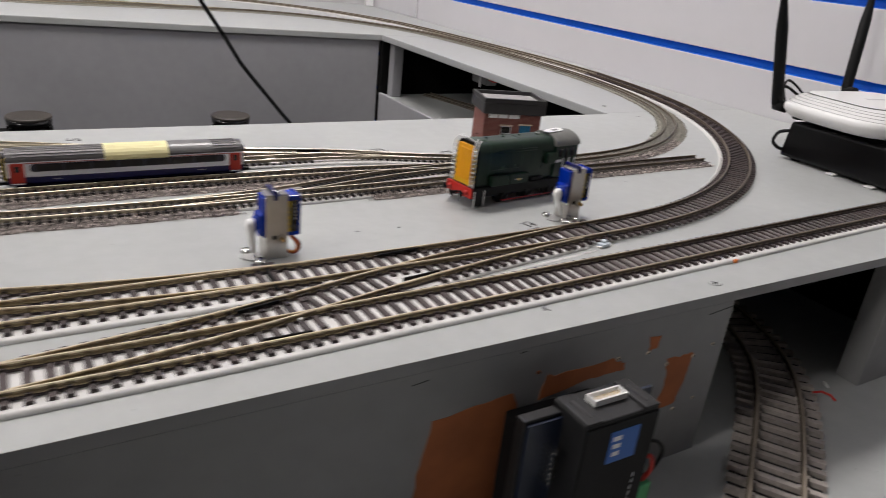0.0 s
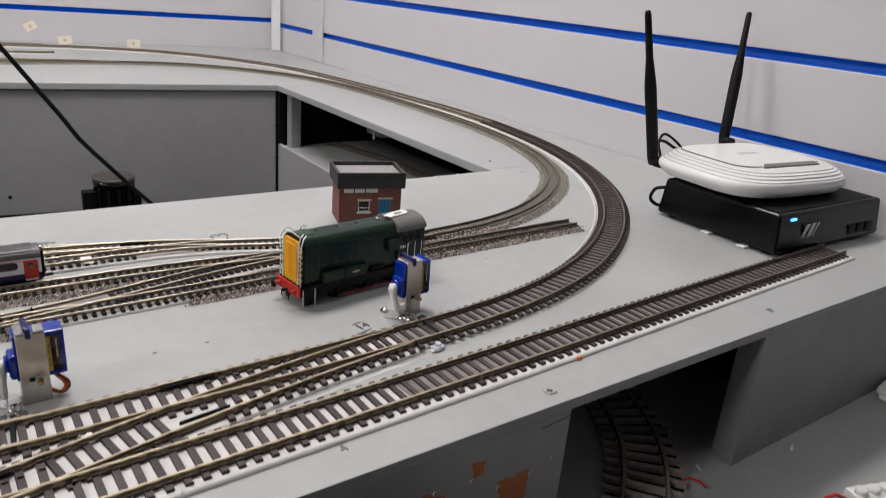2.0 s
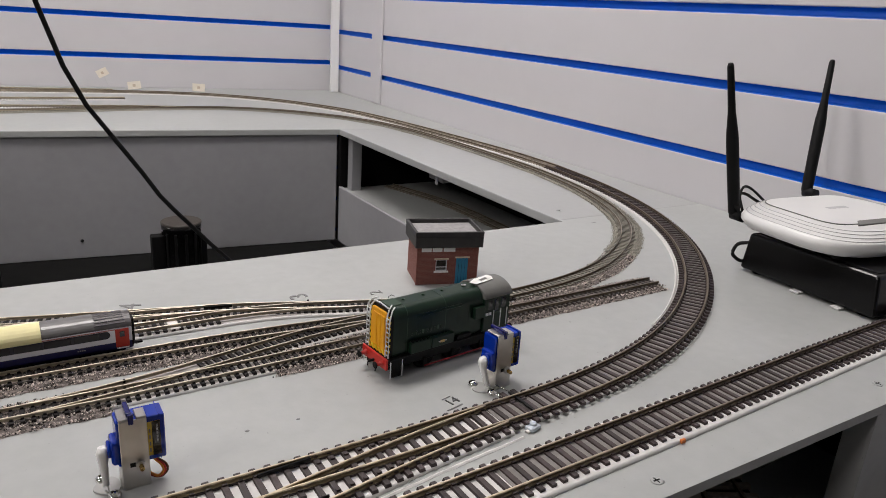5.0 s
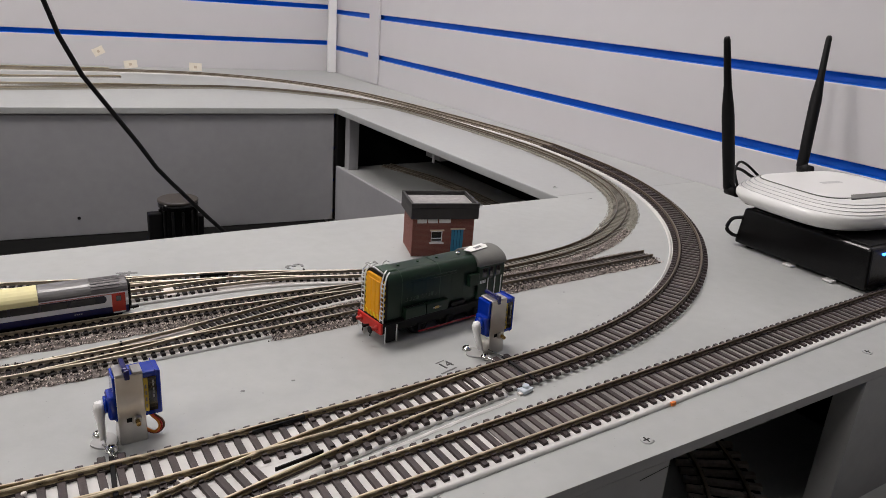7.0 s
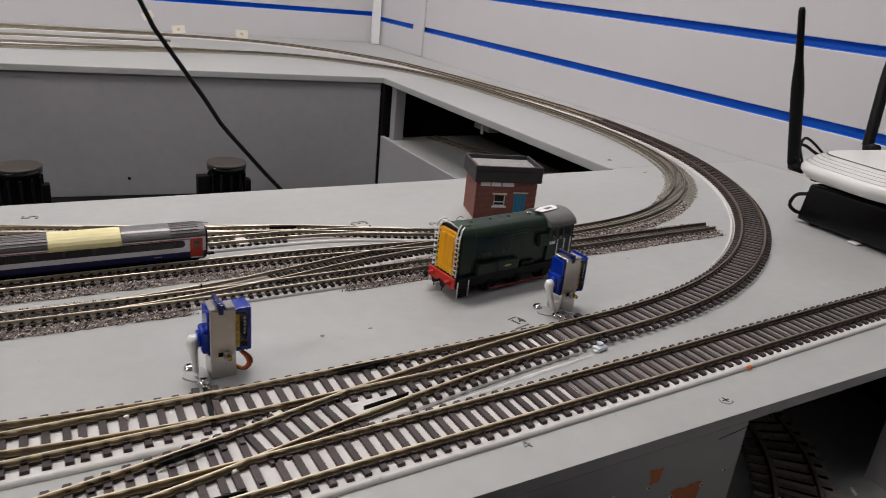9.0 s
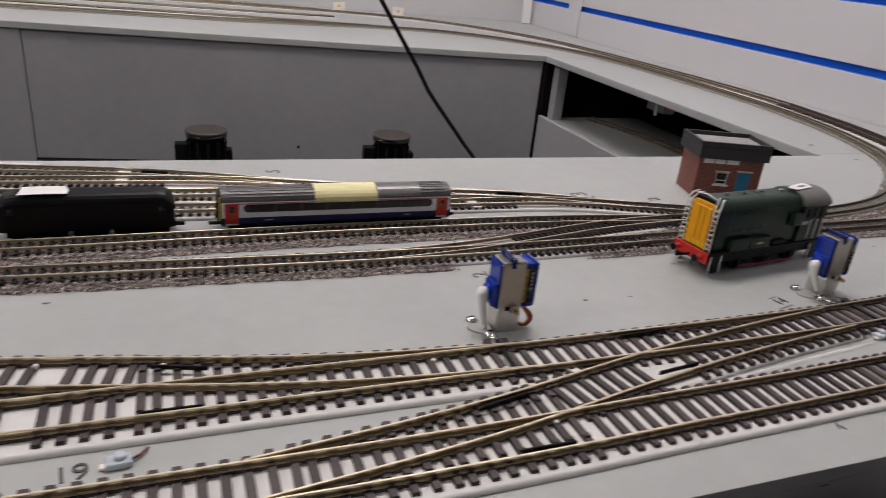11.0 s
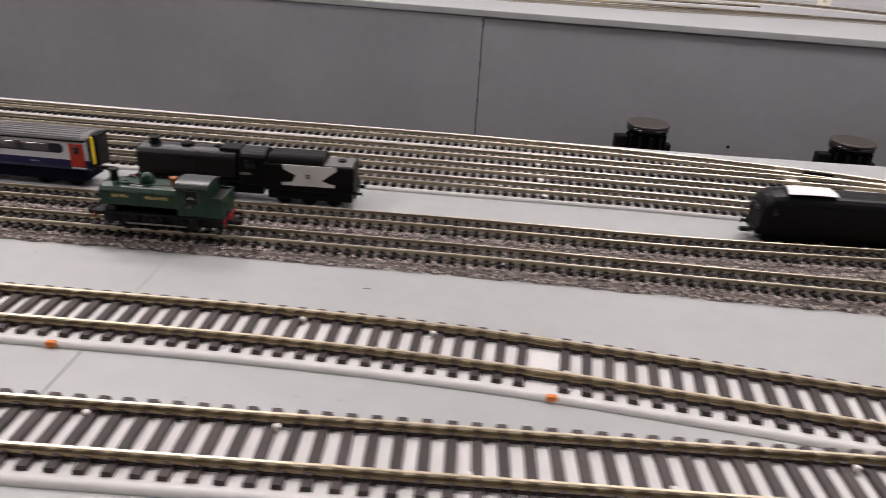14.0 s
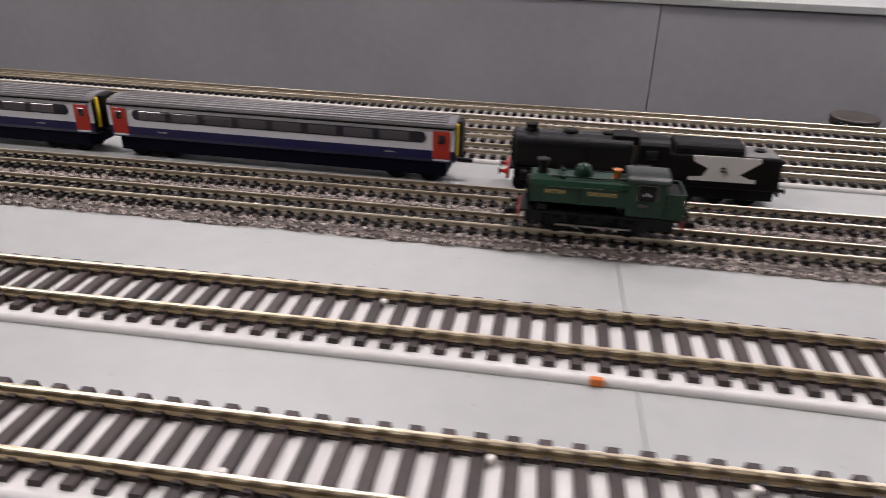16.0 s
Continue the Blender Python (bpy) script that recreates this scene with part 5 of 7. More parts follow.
# ---- the black diesel ----
def black_diesel(m):
    t = thing("diesel_locomotive", "plain black round-ended model diesel standing on the board", "model locomotive", m)
    L, h = 0.0900, 0.0098
    bm = bmesh.new()
    secs = [(0.0000, 0.80, 0.0195), (0.0015, 0.90, 0.0225), (0.0045, 0.98, 0.0245), (0.0080, 1.0, 0.0252), (L - 0.0080, 1.0, 0.0252), (L - 0.0045, 0.98, 0.0245), (L - 0.0015, 0.90, 0.0225), (L, 0.80, 0.0195)]
    rings = []
    for x, w, top in secs:
        prof = [(u * w, v) for u, v in arch_profile(h, 0.0055, 0.0190, 0.0252, 12)]
        prof = [(u, 0.0055 + (v - 0.0055) * (top - 0.0055) / (0.0252 - 0.0055)) for u, v in prof]
        rings.append([bm.verts.new((x, u, v)) for u, v in prof])
    for a, b in zip(rings, rings[1:]):
        for i in range(len(a)):
            f = bm.faces.new((a[i], a[(i + 1) % len(a)], b[(i + 1) % len(b)], b[i]))
    bm.faces.new(rings[0]), bm.faces.new(rings[-1][::-1])
    body = part("body", bm, BLACK_PAINT, t)
    part("roof_panel", along_x([(math.cos(a) * 0.0078, 0.0206 + math.sin(a) * 0.0049) for a in [math.pi * (0.1 + 0.08 * k) for k in range(11)]], 0.0100, 0.0800, 0.0002), BLACK_MATT, body, "dusty grey-black roof panel")
    for side in (-1, 1):
        s = side * h
        part("cantrail", bar([(0.0085, side * 0.0092, 0.0200), (L - 0.0085, side * 0.0092, 0.0200)], 0.0003, 5), BLACK_MATT, body)
        for xa in (0.0050, L - 0.0090):
            part("cab_window", bx(xa, xa + 0.0040, min(s, s - side * 0.0005), max(s, s - side * 0.0005), 0.0148, 0.0182, 0.0002, 1), GLASS_DARK, body)
        for xa in (0.026, 0.036, 0.046, 0.056):
            part("side_grille", bx(xa, xa + 0.0070, min(s, s + side * 0.0002), max(s, s + side * 0.0002), 0.0120, 0.0175, 0.0002, 1), BLACK_MATT, body)
    for x0, d in ((0.0004, -1), (L - 0.0004, 1)):
        part("cab_front_window", bx(min(x0, x0 + d * 0.0012), max(x0, x0 + d * 0.0012), -0.0052, 0.0052, 0.0150, 0.0180, 0.0003, 1), GLASS_DARK, body)
        part("buffer_beam", bx(min(x0, x0 + d * 0.0010), max(x0, x0 + d * 0.0010), -0.0080, 0.0080, 0.0050, 0.0085, 0.0003), BLACK_MATT, t)
        buffers(t, x0 + d * 0.0008, d, 0.0056, 0.0066, 0.0012, 0.0032, BLACK_MATT)
        part("coupling", bx(min(x0, x0 + d * 0.0060), max(x0, x0 + d * 0.0060), -0.0014, 0.0014, 0.0034, 0.0052, 0.0003), BLACK_MATT, t)
    for xc in (0.0180, L - 0.0180):
        b = part("bogie", bx(xc - 0.0150, xc + 0.0150, -0.0072, 0.0072, 0.0018, 0.0058, 0.0005), BLACK_MATT, t)
        for dx in (-0.0095, 0, 0.0095):
            for s in (-1, 1):
                wheel(b, xc + dx, s * 0.0060, 0.0042, 0.0040, 0.0016)
    part("fuel_tank", bx(L * 0.40, L * 0.60, -0.0078, 0.0078, 0.0016, 0.0058, 0.0006), BLACK_MATT, t)
    return t


BD = pose(-0.1320, 0.4655, 0.0, 0, 0, 0.3)
black_diesel(BD @ Matrix.Diagonal((1, 1, 1.10, 1)))
paper_slip("white paper slip lying on the black diesel roof", BD @ pose(0.0230, -0.0026, 0.0283, 9, 0, 3), [(-0.0125, -0.0046), (0.0120, -0.0052), (0.0125, -0.0010), (0.0112, 0.0040), (-0.0105, 0.0044), (-0.0112, 0.0)], curl=-0.5)


# ---- the black steam engine and its tender ----
def steam_engine(m):
    t = thing("steam_locomotive", "plain black model steam locomotive standing on the board", "model locomotive", m)
    h = 0.0088
    body = part("boiler_casing", along_x([(-h * 0.86, 0.0100), (h * 0.86, 0.0100), (h, 0.0130)] + [(h * (0.55 + 0.45 * math.cos(a)), 0.0188 + 0.0036 * math.sin(a)) for a in [math.pi * k / 12 for k in range(7)]] + [(h * 0.25, 0.0230), (-h * 0.25, 0.0230)] + [(-h * (0.55 + 0.45 * math.cos(a)), 0.0188 + 0.0036 * math.sin(a)) for a in [math.pi * k / 12 for k in range(6, -1, -1)]] + [(-h, 0.0130)], 0.0020, 0.0480, 0.0004), BLACK_SATIN, t, "boxy black boiler casing")
    part("smokebox_door", turned([(0.0060, 0.0000), (0.0064, 0.0012), (0.0066, 0.0022)], (0.0004, 0, 0.0165), "x", 18), BLACK_MATT, body)
    part("chimney", turned([(0.0030, 0), (0.0024, 0.0006), (0.0024, 0.0022), (0.0029, 0.0026), (0.0020, 0.0027)], (0.0080, 0, 0.0230), "z", 16), BLACK_MATT, body)
    part("dome", turned([(0.0032, 0), (0.0030, 0.0008), (0.0020, 0.0015)], (0.0235, 0, 0.0230), "z", 16), BLACK_MATT, body)
    part("top_feed", turned([(0.0020, 0), (0.0020, 0.0006), (0.0012, 0.0010)], (0.0380, 0, 0.0231), "z", 12), BLACK_MATT, body)
    part("casing_band", along_x([(-h * 1.01, 0.0126), (h * 1.01, 0.0126), (h * 1.01, 0.0191), (h * 0.73, 0.0224), (-h * 0.73, 0.0224), (-h * 1.01, 0.0191)], 0.0300, 0.0306), BLACK_MATT, body)
    part("casing_top", bx(0.0400, 0.0500, -0.0050, 0.0050, 0.0205, 0.0240, 0.0006), BLACK_MATT, body)
    cab = part("cab", along_x(arch_profile(h, 0.0085, 0.0205, 0.0238, 10), 0.0500, 0.0620, 0.0003), BLACK_PAINT, t)
    for side in (-1, 1):
        s = side * h
        part("cab_window", bx(0.0530, 0.0575, min(s, s + side * 0.0003), max(s, s + side * 0.0003), 0.0160, 0.0200, 0.0003, 1), GLASS_DARK, cab)
        part("number_patch", bx(0.0500, 0.0555, min(s, s + side * 0.0003), max(s, s + side * 0.0003), 0.0132, 0.0143), INK_GREY, cab)
        for xa in (0.0140, 0.0250, 0.0380):
            w = wheel(t, xa, side * 0.0062, 0.0056, 0.0054, 0.0018)
        for xa in (0.0050,):
            wheel(t, xa, side * 0.0060, 0.0034, 0.0032, 0.0016)
        y0, y1 = (0.0074, 0.0079) if side > 0 else (-0.0079, -0.0074)
        part("coupling_rod", bx(0.0135, 0.0385, y0, y1, 0.0040, 0.0048, 0.0001, 1), STEEL, t)
        part("cylinder", turned([(0.0028, 0), (0.0028, 0.0075)], (0.0045, side * 0.0070, 0.0072), "x", 12), BLACK_PAINT, t)
        part("slide_bar", bx(0.0120, 0.0220, y0, y1, 0.0066, 0.0072, 0.0001, 1), STEEL, t)
    part("frame", bx(0.0020, 0.0600, -0.0050, 0.0050, 0.0030, 0.0105, 0.0004), BLACK_PAINT, t)
    part("running_plate", bx(0.0000, 0.0620, -h, h, 0.0092, 0.0100, 0.0002), BLACK_PAINT, t)
    part("buffer_beam", bx(-0.0010, 0.0002, -0.0082, 0.0082, 0.0050, 0.0092, 0.0003), RED, t, "red buffer beam")
    buffers(t, -0.0008, -1, 0.0055, 0.0072, 0.0013, 0.0034)
    return t


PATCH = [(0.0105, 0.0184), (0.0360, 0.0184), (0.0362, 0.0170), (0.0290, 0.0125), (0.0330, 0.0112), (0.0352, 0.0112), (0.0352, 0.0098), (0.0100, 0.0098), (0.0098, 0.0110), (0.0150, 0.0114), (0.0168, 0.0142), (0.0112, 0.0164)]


def tender(m):
    t = thing("tender", "black model tender with a ragged white paper patch on its side", "model tender", m)
    h = 0.0088
    body = part("body", along_x([(-h, 0.0070), (h, 0.0070), (h, 0.0194), (-h, 0.0194)], 0.0, 0.0460, 0.0004), BLACK_PAINT, t)
    part("coal_top", along_x(rounded_profile(h * 0.86, 0.0180, 0.0232, 0.0030, 4), 0.0020, 0.0305, 0.0004), BLACK_MATT, body, "rounded dark grey coal cover")
    part("rear_deck", bx(0.0300, 0.0448, -h * 0.86, h * 0.86, 0.0190, 0.0198, 0.0003), GREY_ROOF, body, "grey rear deck")
    part("filler", turned([(0.0022, 0), (0.0022, 0.0008)], (0.0385, 0.001, 0.0197), "z", 14), BLACK_MATT, body)
    for side in (-1, 1):
        s = side * h
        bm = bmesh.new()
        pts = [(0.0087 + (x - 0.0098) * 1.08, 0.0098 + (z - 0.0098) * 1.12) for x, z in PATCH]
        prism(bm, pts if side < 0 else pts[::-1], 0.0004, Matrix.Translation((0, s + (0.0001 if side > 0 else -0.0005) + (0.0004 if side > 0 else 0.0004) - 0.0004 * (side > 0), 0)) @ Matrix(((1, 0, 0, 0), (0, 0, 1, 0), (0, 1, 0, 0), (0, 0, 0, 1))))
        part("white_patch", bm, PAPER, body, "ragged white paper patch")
        bars_text(body, [(0.0214, 0.0234, min(s, s + side * 0.0007), max(s, s + side * 0.0007), z, z + 0.0006) for z in (0.0136, 0.0148)], INK, "mark")
        for xa in (0.0090, 0.0220, 0.0350):
            wheel(t, xa, side * 0.0060, 0.0046, 0.0044, 0.0016)
    part("frame", bx(0.0010, 0.0450, -0.0078, 0.0078, 0.0028, 0.0072, 0.0004), BLACK_PAINT, t)
    part("buffer_beam", bx(0.0460, 0.0470, -0.0082, 0.0082, 0.0050, 0.0085, 0.0003), BLACK_PAINT, t)
    buffers(t, 0.0468, 1, 0.0055, 0.0068, 0.0011, 0.0030, BLACK_MATT)
    part("drawbar", bx(-0.0060, 0.0010, -0.0010, 0.0010, 0.0045, 0.0058, 0.0002), BLACK_MATT, t)
    return t


TALL = Matrix.Diagonal((1, 1, 1.14, 1))
steam_engine(pose(-0.4490, 0.4725, 0.0, 0, 0, 0.5) @ Matrix.Diagonal((1.09, 1, 1.14, 1)))
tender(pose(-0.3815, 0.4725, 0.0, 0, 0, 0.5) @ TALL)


# ---- the brick lineside hut ----
def brick_material():
    m = bpy.data.materials.new("brickwork")
    m.use_nodes = True
    nt = m.node_tree
    b = nt.nodes["Principled BSDF"]
    b.inputs["Roughness"].default_value = 0.75
    tc = nt.nodes.new("ShaderNodeTexCoord")
    sep = nt.nodes.new("ShaderNodeSeparateXYZ")
    nt.links.new(tc.outputs["Object"], sep.inputs[0])
    add = nt.nodes.new("ShaderNodeMath")
    nt.links.new(sep.outputs["X"], add.inputs[0])
    nt.links.new(sep.outputs["Y"], add.inputs[1])
    comb = nt.nodes.new("ShaderNodeCombineXYZ")
    nt.links.new(add.outputs[0], comb.inputs["X"])
    nt.links.new(sep.outputs["Z"], comb.inputs["Y"])
    br = nt.nodes.new("ShaderNodeTexBrick")
    br.inputs["Scale"].default_value = 1.0
    br.inputs["Brick Width"].default_value, br.inputs["Row Height"].default_value, br.inputs["Mortar Size"].default_value = 0.0030, 0.0011, 0.00012
    br.inputs["Color1"].default_value, br.inputs["Color2"].default_value, br.inputs["Mortar"].default_value = (0.20, 0.060, 0.045, 1), (0.15, 0.045, 0.035, 1), (0.24, 0.12, 0.10, 1)
    nt.links.new(comb.outputs[0], br.inputs["Vector"])
    nt.links.new(br.outputs["Color"], b.inputs["Base Color"])
    return m


BRICKWORK = brick_material()


def lineside_hut(m):
    """Local origin at the base of its front corner; x along the front, y back."""
    t = thing("signal_hut", "small red brick model hut with dark flat roof and blue door", "model building", m)
    W, D, H = 0.0545, 0.037, 0.0385
    bm = bmesh.new()
    # front wall with real openings for window and door
    def wall_piece(x0, x1, z0, z1):
        box(bm, x0, x1, 0, 0.0016, z0, z1)
    win = (0.0165, 0.0265, 0.0125, 0.0225)
    dr = (0.0345, 0.0455, 0.0, 0.0238)
    wall_piece(0, win[0], 0, H), wall_piece(win[1], dr[0], 0, H), wall_piece(dr[1], W, 0, H)
    wall_piece(win[0], win[1], 0, win[2]), wall_piece(win[0], win[1], win[3], H), wall_piece(dr[0], dr[1], dr[3], H)
    part("front_wall", bm, BRICKWORK, t)
    for nm, a in (("side_wall", (0, 0.0016, 0.0016, D, 0, H)), ("side_wall", (W - 0.0016, W, 0.0016, D, 0, H)), ("back_wall", (0.0016, W - 0.0016, D - 0.0016, D, 0, H))):
        part(nm, bx(*a), BRICKWORK, t)
    w = part("window", bx(win[0], win[1], 0.0010, 0.0014, win[2], win[3]), GLASS_DARK, t)
    fr = bmesh.new()
    x0, x1, z0, z1 = win
    for a in ((x0, x0 + 0.0006, z0, z1), (x1 - 0.0006, x1, z0, z1), (x0, x1, z0, z0 + 0.0005), (x0, x1, z1 - 0.0006, z1), (x0, x1, z0 + 0.0030, z0 + 0.0035)):
        box(fr, a[0], a[1], 0.0004, 0.0012, a[2], a[3])
    part("window_frame", fr, COACH_WHITE, w)
    part("window_sill", bx(x0 - 0.0014, x1 + 0.0014, -0.0010, 0.0006, z0 - 0.0015, z0, 0.0002), WHITE, w)
    part("lintel", bx(x0 - 0.0014, x1 + 0.0014, -0.0005, 0.0006, z1, z1 + 0.0015, 0.0002), STONE_SILL, w)
    d = part("door", bx(dr[0], dr[1], 0.0004, 0.0012, dr[2], dr[3]), DOOR_BLUE, t, "bright blue door")
    for k in range(1, 4):
        xx = dr[0] + k * (dr[1] - dr[0]) / 4
        part("door_plank", bx(xx - 0.0001, xx + 0.0001, 0.0002, 0.0005, dr[2], dr[3]), GLASS_DARK, d)
    part("lintel", bx(dr[0] - 0.0010, dr[1] + 0.0014, -0.0005, 0.0006, dr[3], dr[3] + 0.0013, 0.0002), STONE_SILL, d)
    for k, (a, b) in enumerate(((0.0035, 0.0120), (0.0130, 0.0215), (0.0228, 0.0330))):
        part("sign", bx(a, b, -0.0006, 0.0, 0.0300, 0.0338), WHITE, t, "small white name strip")
    roof = bmesh.new()
    o = 0.0028
    pts_in = 0.0022
    box(roof, -o, W + o, -o, D + o, 0.0340, 0.0440)
    bevel(roof, 0.0005, 1)
    r = part("roof", roof, ROOF_DARK, t, "dark flat roof with raised rim")
    rim = bmesh.new()
    for a in ((-o, W + o, -o, -o + pts_in), (-o, W + o, D + o - pts_in, D + o), (-o, -o + pts_in, -o + pts_in, D + o - pts_in), (W + o - pts_in, W + o, -o + pts_in, D + o - pts_in)):
        box(rim, *a, 0.0442, 0.0480)
    part("rim", rim, ROOF_DARK, r)
    part("roof_felt", bx(-o + pts_in + 0.0003, W + o - pts_in - 0.0003, -o + pts_in + 0.0003, D + o - pts_in - 0.0003, 0.0441, 0.0447), ROOF_FELT, r, "pale grey roofing felt")
    part("corner_strip", bx(-0.0006, 0.0004, -0.0006, 0.0004, 0, 0.0340), BRICKWORK, t)
    return t


lineside_hut(pose(0.3625, 0.4960, 0.0, 0, 0, -17))


GLUE_CLEAR = material("clear_glue", (0.40, 0.40, 0.39), 0.08, coat=0.5)
CASE_GREY = material("case_grey", (0.011, 0.011, 0.012), 0.5, grain=0.1, scale=200, spec=0.4)


def cable(path, r, n=7):
    """A wire bent smoothly through the points."""
    p = [Vector(q) for q in path]
    p = [p[0] * 2 - p[1]] + p + [p[-1] * 2 - p[-2]]
    out = []
    for a, b, c, d in zip(p, p[1:], p[2:], p[3:]):
        for k in range(5):
            u = k / 5
            out.append(0.5 * (2 * b + (c - a) * u + (2 * a - 5 * b + 4 * c - d) * u * u + (3 * b - a - 3 * c + d) * u ** 3))
    return bar(out + [p[-2]], r, n)


# ---- point servos ----
def point_servo(m, flip_cable=1.0):
    """Local origin at the foot of the bracket's front left corner; x along the bracket face, y back."""
    t = thing("point_servo", "blue translucent servo in a bent aluminium bracket beside the track", "servo", m, group="point servos")
    w, h = 0.0135, 0.0365
    bm = bmesh.new()
    box(bm, 0, w, 0, 0.0011, 0, h)
    box(bm, 0, 0.0011, 0.0011, 0.0125, 0, 0.0110)
    box(bm, 0.0011, w, 0.0011, 0.0125, 0, 0.0011)
    bevel(bm, 0.0003, 1)
    br = part("bracket", bm, STEEL, t, "brushed aluminium bracket")
    part("bracket_lip", bx(0.0, 0.0045, 0.0, 0.0115, h, h + 0.0011, 0.0003, 1), STEEL, br)
    part("bracket_lip", bx(0.0085, w, 0.0, 0.0085, h, h + 0.0011, 0.0003, 1), STEEL, br)
    body = bmesh.new()
    box(body, -0.0012, 0.0225, 0.0015, 0.0130, 0.0122, 0.0358)
    bevel(body, 0.0008, 2)
    b = part("servo_case", body, SERVO_BLUE, t, "glossy blue servo case")
    part("case_joint", bx(0.0195, 0.0199, 0.0012, 0.0133, 0.0122, 0.0365), SERVO_BLUE, b)
    part("mounting_ear", bx(0.0040, 0.0066, 0.0012, 0.0130, h + 0.0012, h + 0.0034, 0.0005), EAR_BLUE, b)
    part("mounting_ear", bx(0.0046, 0.0072, -0.0006, 0.0012, h - 0.0020, h + 0.0032, 0.0004), EAR_BLUE, b)
    lab = part("label", bx(0.0137, 0.0200, 0.0010, 0.0014, 0.0150, 0.0330), LABEL_YELLOW, b, "yellow and black maker label")
    part("label_band", bx(0.0158, 0.0200, 0.0008, 0.0011, 0.0150, 0.0330), BLACK_GLOSS, lab)
    bars_text(lab, [(0.0180, 0.0188, 0.0007, 0.0009, 0.0220 + 0.0020 * k, 0.0234 + 0.0020 * k) for k in range(5)], SILVER_MARK)
    bars_text(lab, [(0.0143, 0.0150, 0.0008, 0.0011, 0.0170 + 0.0035 * k, 0.0190 + 0.0035 * k) for k in range(4)], INK_GREY)
    gear = bmesh.new()
    box(gear, -0.0042, 0.0004, 0.0010, 0.0118, 0.0135, 0.0262)
    bevel(gear, 0.0016, 2)
    g = part("gear_case", gear, SERVO_BLUE, t, "blue gear housing")
    part("gear_boss", turned([(0.0042, 0), (0.0042, -0.0012), (0.0034, -0.0016)], (-0.0042, 0.0062, 0.0205), "x", 18), SERVO_BLUE, g)
    horn = bmesh.new()
    lathe(horn, [(0.0030, 0), (0.0030, -0.0030), (0.0022, -0.0034)], (-0.0052, 0.0060, 0.0200), 16, "x")
    tube(horn, [(-0.0076, 0.0060, 0.0225), (-0.0078, 0.0055, 0.0195), (-0.0080, 0.0040, 0.0140), (-0.0080, -0.0010, 0.0060)], [0.0022, 0.0033, 0.0022, 0.0015], 12)
    hn = part("horn", horn, PLASTIC_WHITE, t, "white servo arm")
    part("drive_wire", bar([(-0.0074, -0.0005, 0.0068), (-0.0072, -0.0030, 0.0030), (-0.0064, -0.0085, 0.0030), (-0.0040, -0.0140, 0.0036)], 0.0004, 6), NICKEL, t)
    pad = bmesh.new()
    pts = [(math.cos(a) * 0.0066 - 0.0072, math.sin(a) * 0.0066 + 0.0060 + 0.0012 * math.sin(2 * a)) for a in [2 * math.pi * k / 18 for k in range(18)]]
    prism(pad, pts, 0.0009, Matrix.Translation((0, 0, 0.0001)))
    part("base_pad", pad, GLUE_CLEAR, t, "clear glue pad on the board")
    for x, y in ((-0.0085, 0.0125), (-0.0048, -0.0025)):
        s = part("screw", turned([(0.0034, 0.0002), (0.0034, 0.0008), (0.0029, 0.0018), (0.0017, 0.0025), (0.0004, 0.0028)], (x, y, 0.0004), "z", 16), NICKEL, t, "shiny domed screw")
        part("screw_slot", bx(x - 0.0016, x + 0.0016, y - 0.0003, y + 0.0003, 0.0025, 0.00335), BLACK_MATT, s)
    part("bolt_nut", turned([(0.0024, 0), (0.0026, -0.0004), (0.0026, -0.0016), (0.0022, -0.0020)], (0.0090, 0.0, 0.0125), "y", 6), STEEL, br)
    part("bolt", turned([(0.0012, 0), (0.0012, -0.0048), (0.0009, -0.0052)], (0.0090, 0.0, 0.0125), "y", 10), BRASS, br)
    part("bolt_hole", bx(0.0040, 0.0066, -0.0002, 0.0002, 0.0118, 0.0140), BLACK_MATT, br)
    for k, mat in enumerate((WIRE_ORANGE, WIRE_RED, WIRE_BROWN) if flip_cable > 0 else ()):
        o = 0.0011 * k
        part("wire", cable([(0.0155 + o * 0.5, 0.0040, 0.0128), (0.0172 + o * 0.7, 0.0032, 0.0105), (0.0196 + o, 0.0024, 0.0076), (0.0202 + o, 0.0020, 0.0042), (0.0178 + o * 0.6, 0.0022, 0.0020 - o * 0.3), (0.0150, 0.0036, 0.0030 - o * 0.4), (0.0122, 0.0070, 0.0040)], 0.0007, 7), mat, t)
    return t


point_servo(pose(0.1045, 0.3165, 0.0, 0, 0, 1) @ Matrix.Diagonal((0.9, 1, 1, 1)))
point_servo(pose(0.3205, 0.3190, 0.0, 0, -1, 5) @ Matrix.Diagonal((0.9, 1, 1, 1)), -1.0)


def point_drive(x, y, ang, reach):
    """The long sleepers and the tie bar by which a servo moves the point blades."""
    t = thing("point_drive", "dark tie bar and long sleepers of a turnout", "turnout part", pose(x, y, 0.0, 0, 0, ang), group="turnout parts")
    for k in (-0.0042, 0.0042):
        part("long_sleeper", bx(k - 0.0018, k + 0.0018, -0.004, reach, 0.0004, 0.0042, 0.0004, 1), SLEEPER, t)
    part("tie_bar", bx(-0.0011, 0.0011, -0.024, reach * 0.7, 0.0038, 0.0052, 0.0003, 1), BLACK_PAINT, t)
    part("drive_wire", bar([(0.0, reach * 0.6, 0.0050), (-0.0010, reach + 0.003, 0.0045), (-0.0030, reach + 0.008, 0.0050)], 0.0004, 6), NICKEL, t)
    return t


point_drive(0.0985, 0.2975, -4, 0.0080)
point_drive(0.3230, 0.3010, 2, 0.0090)


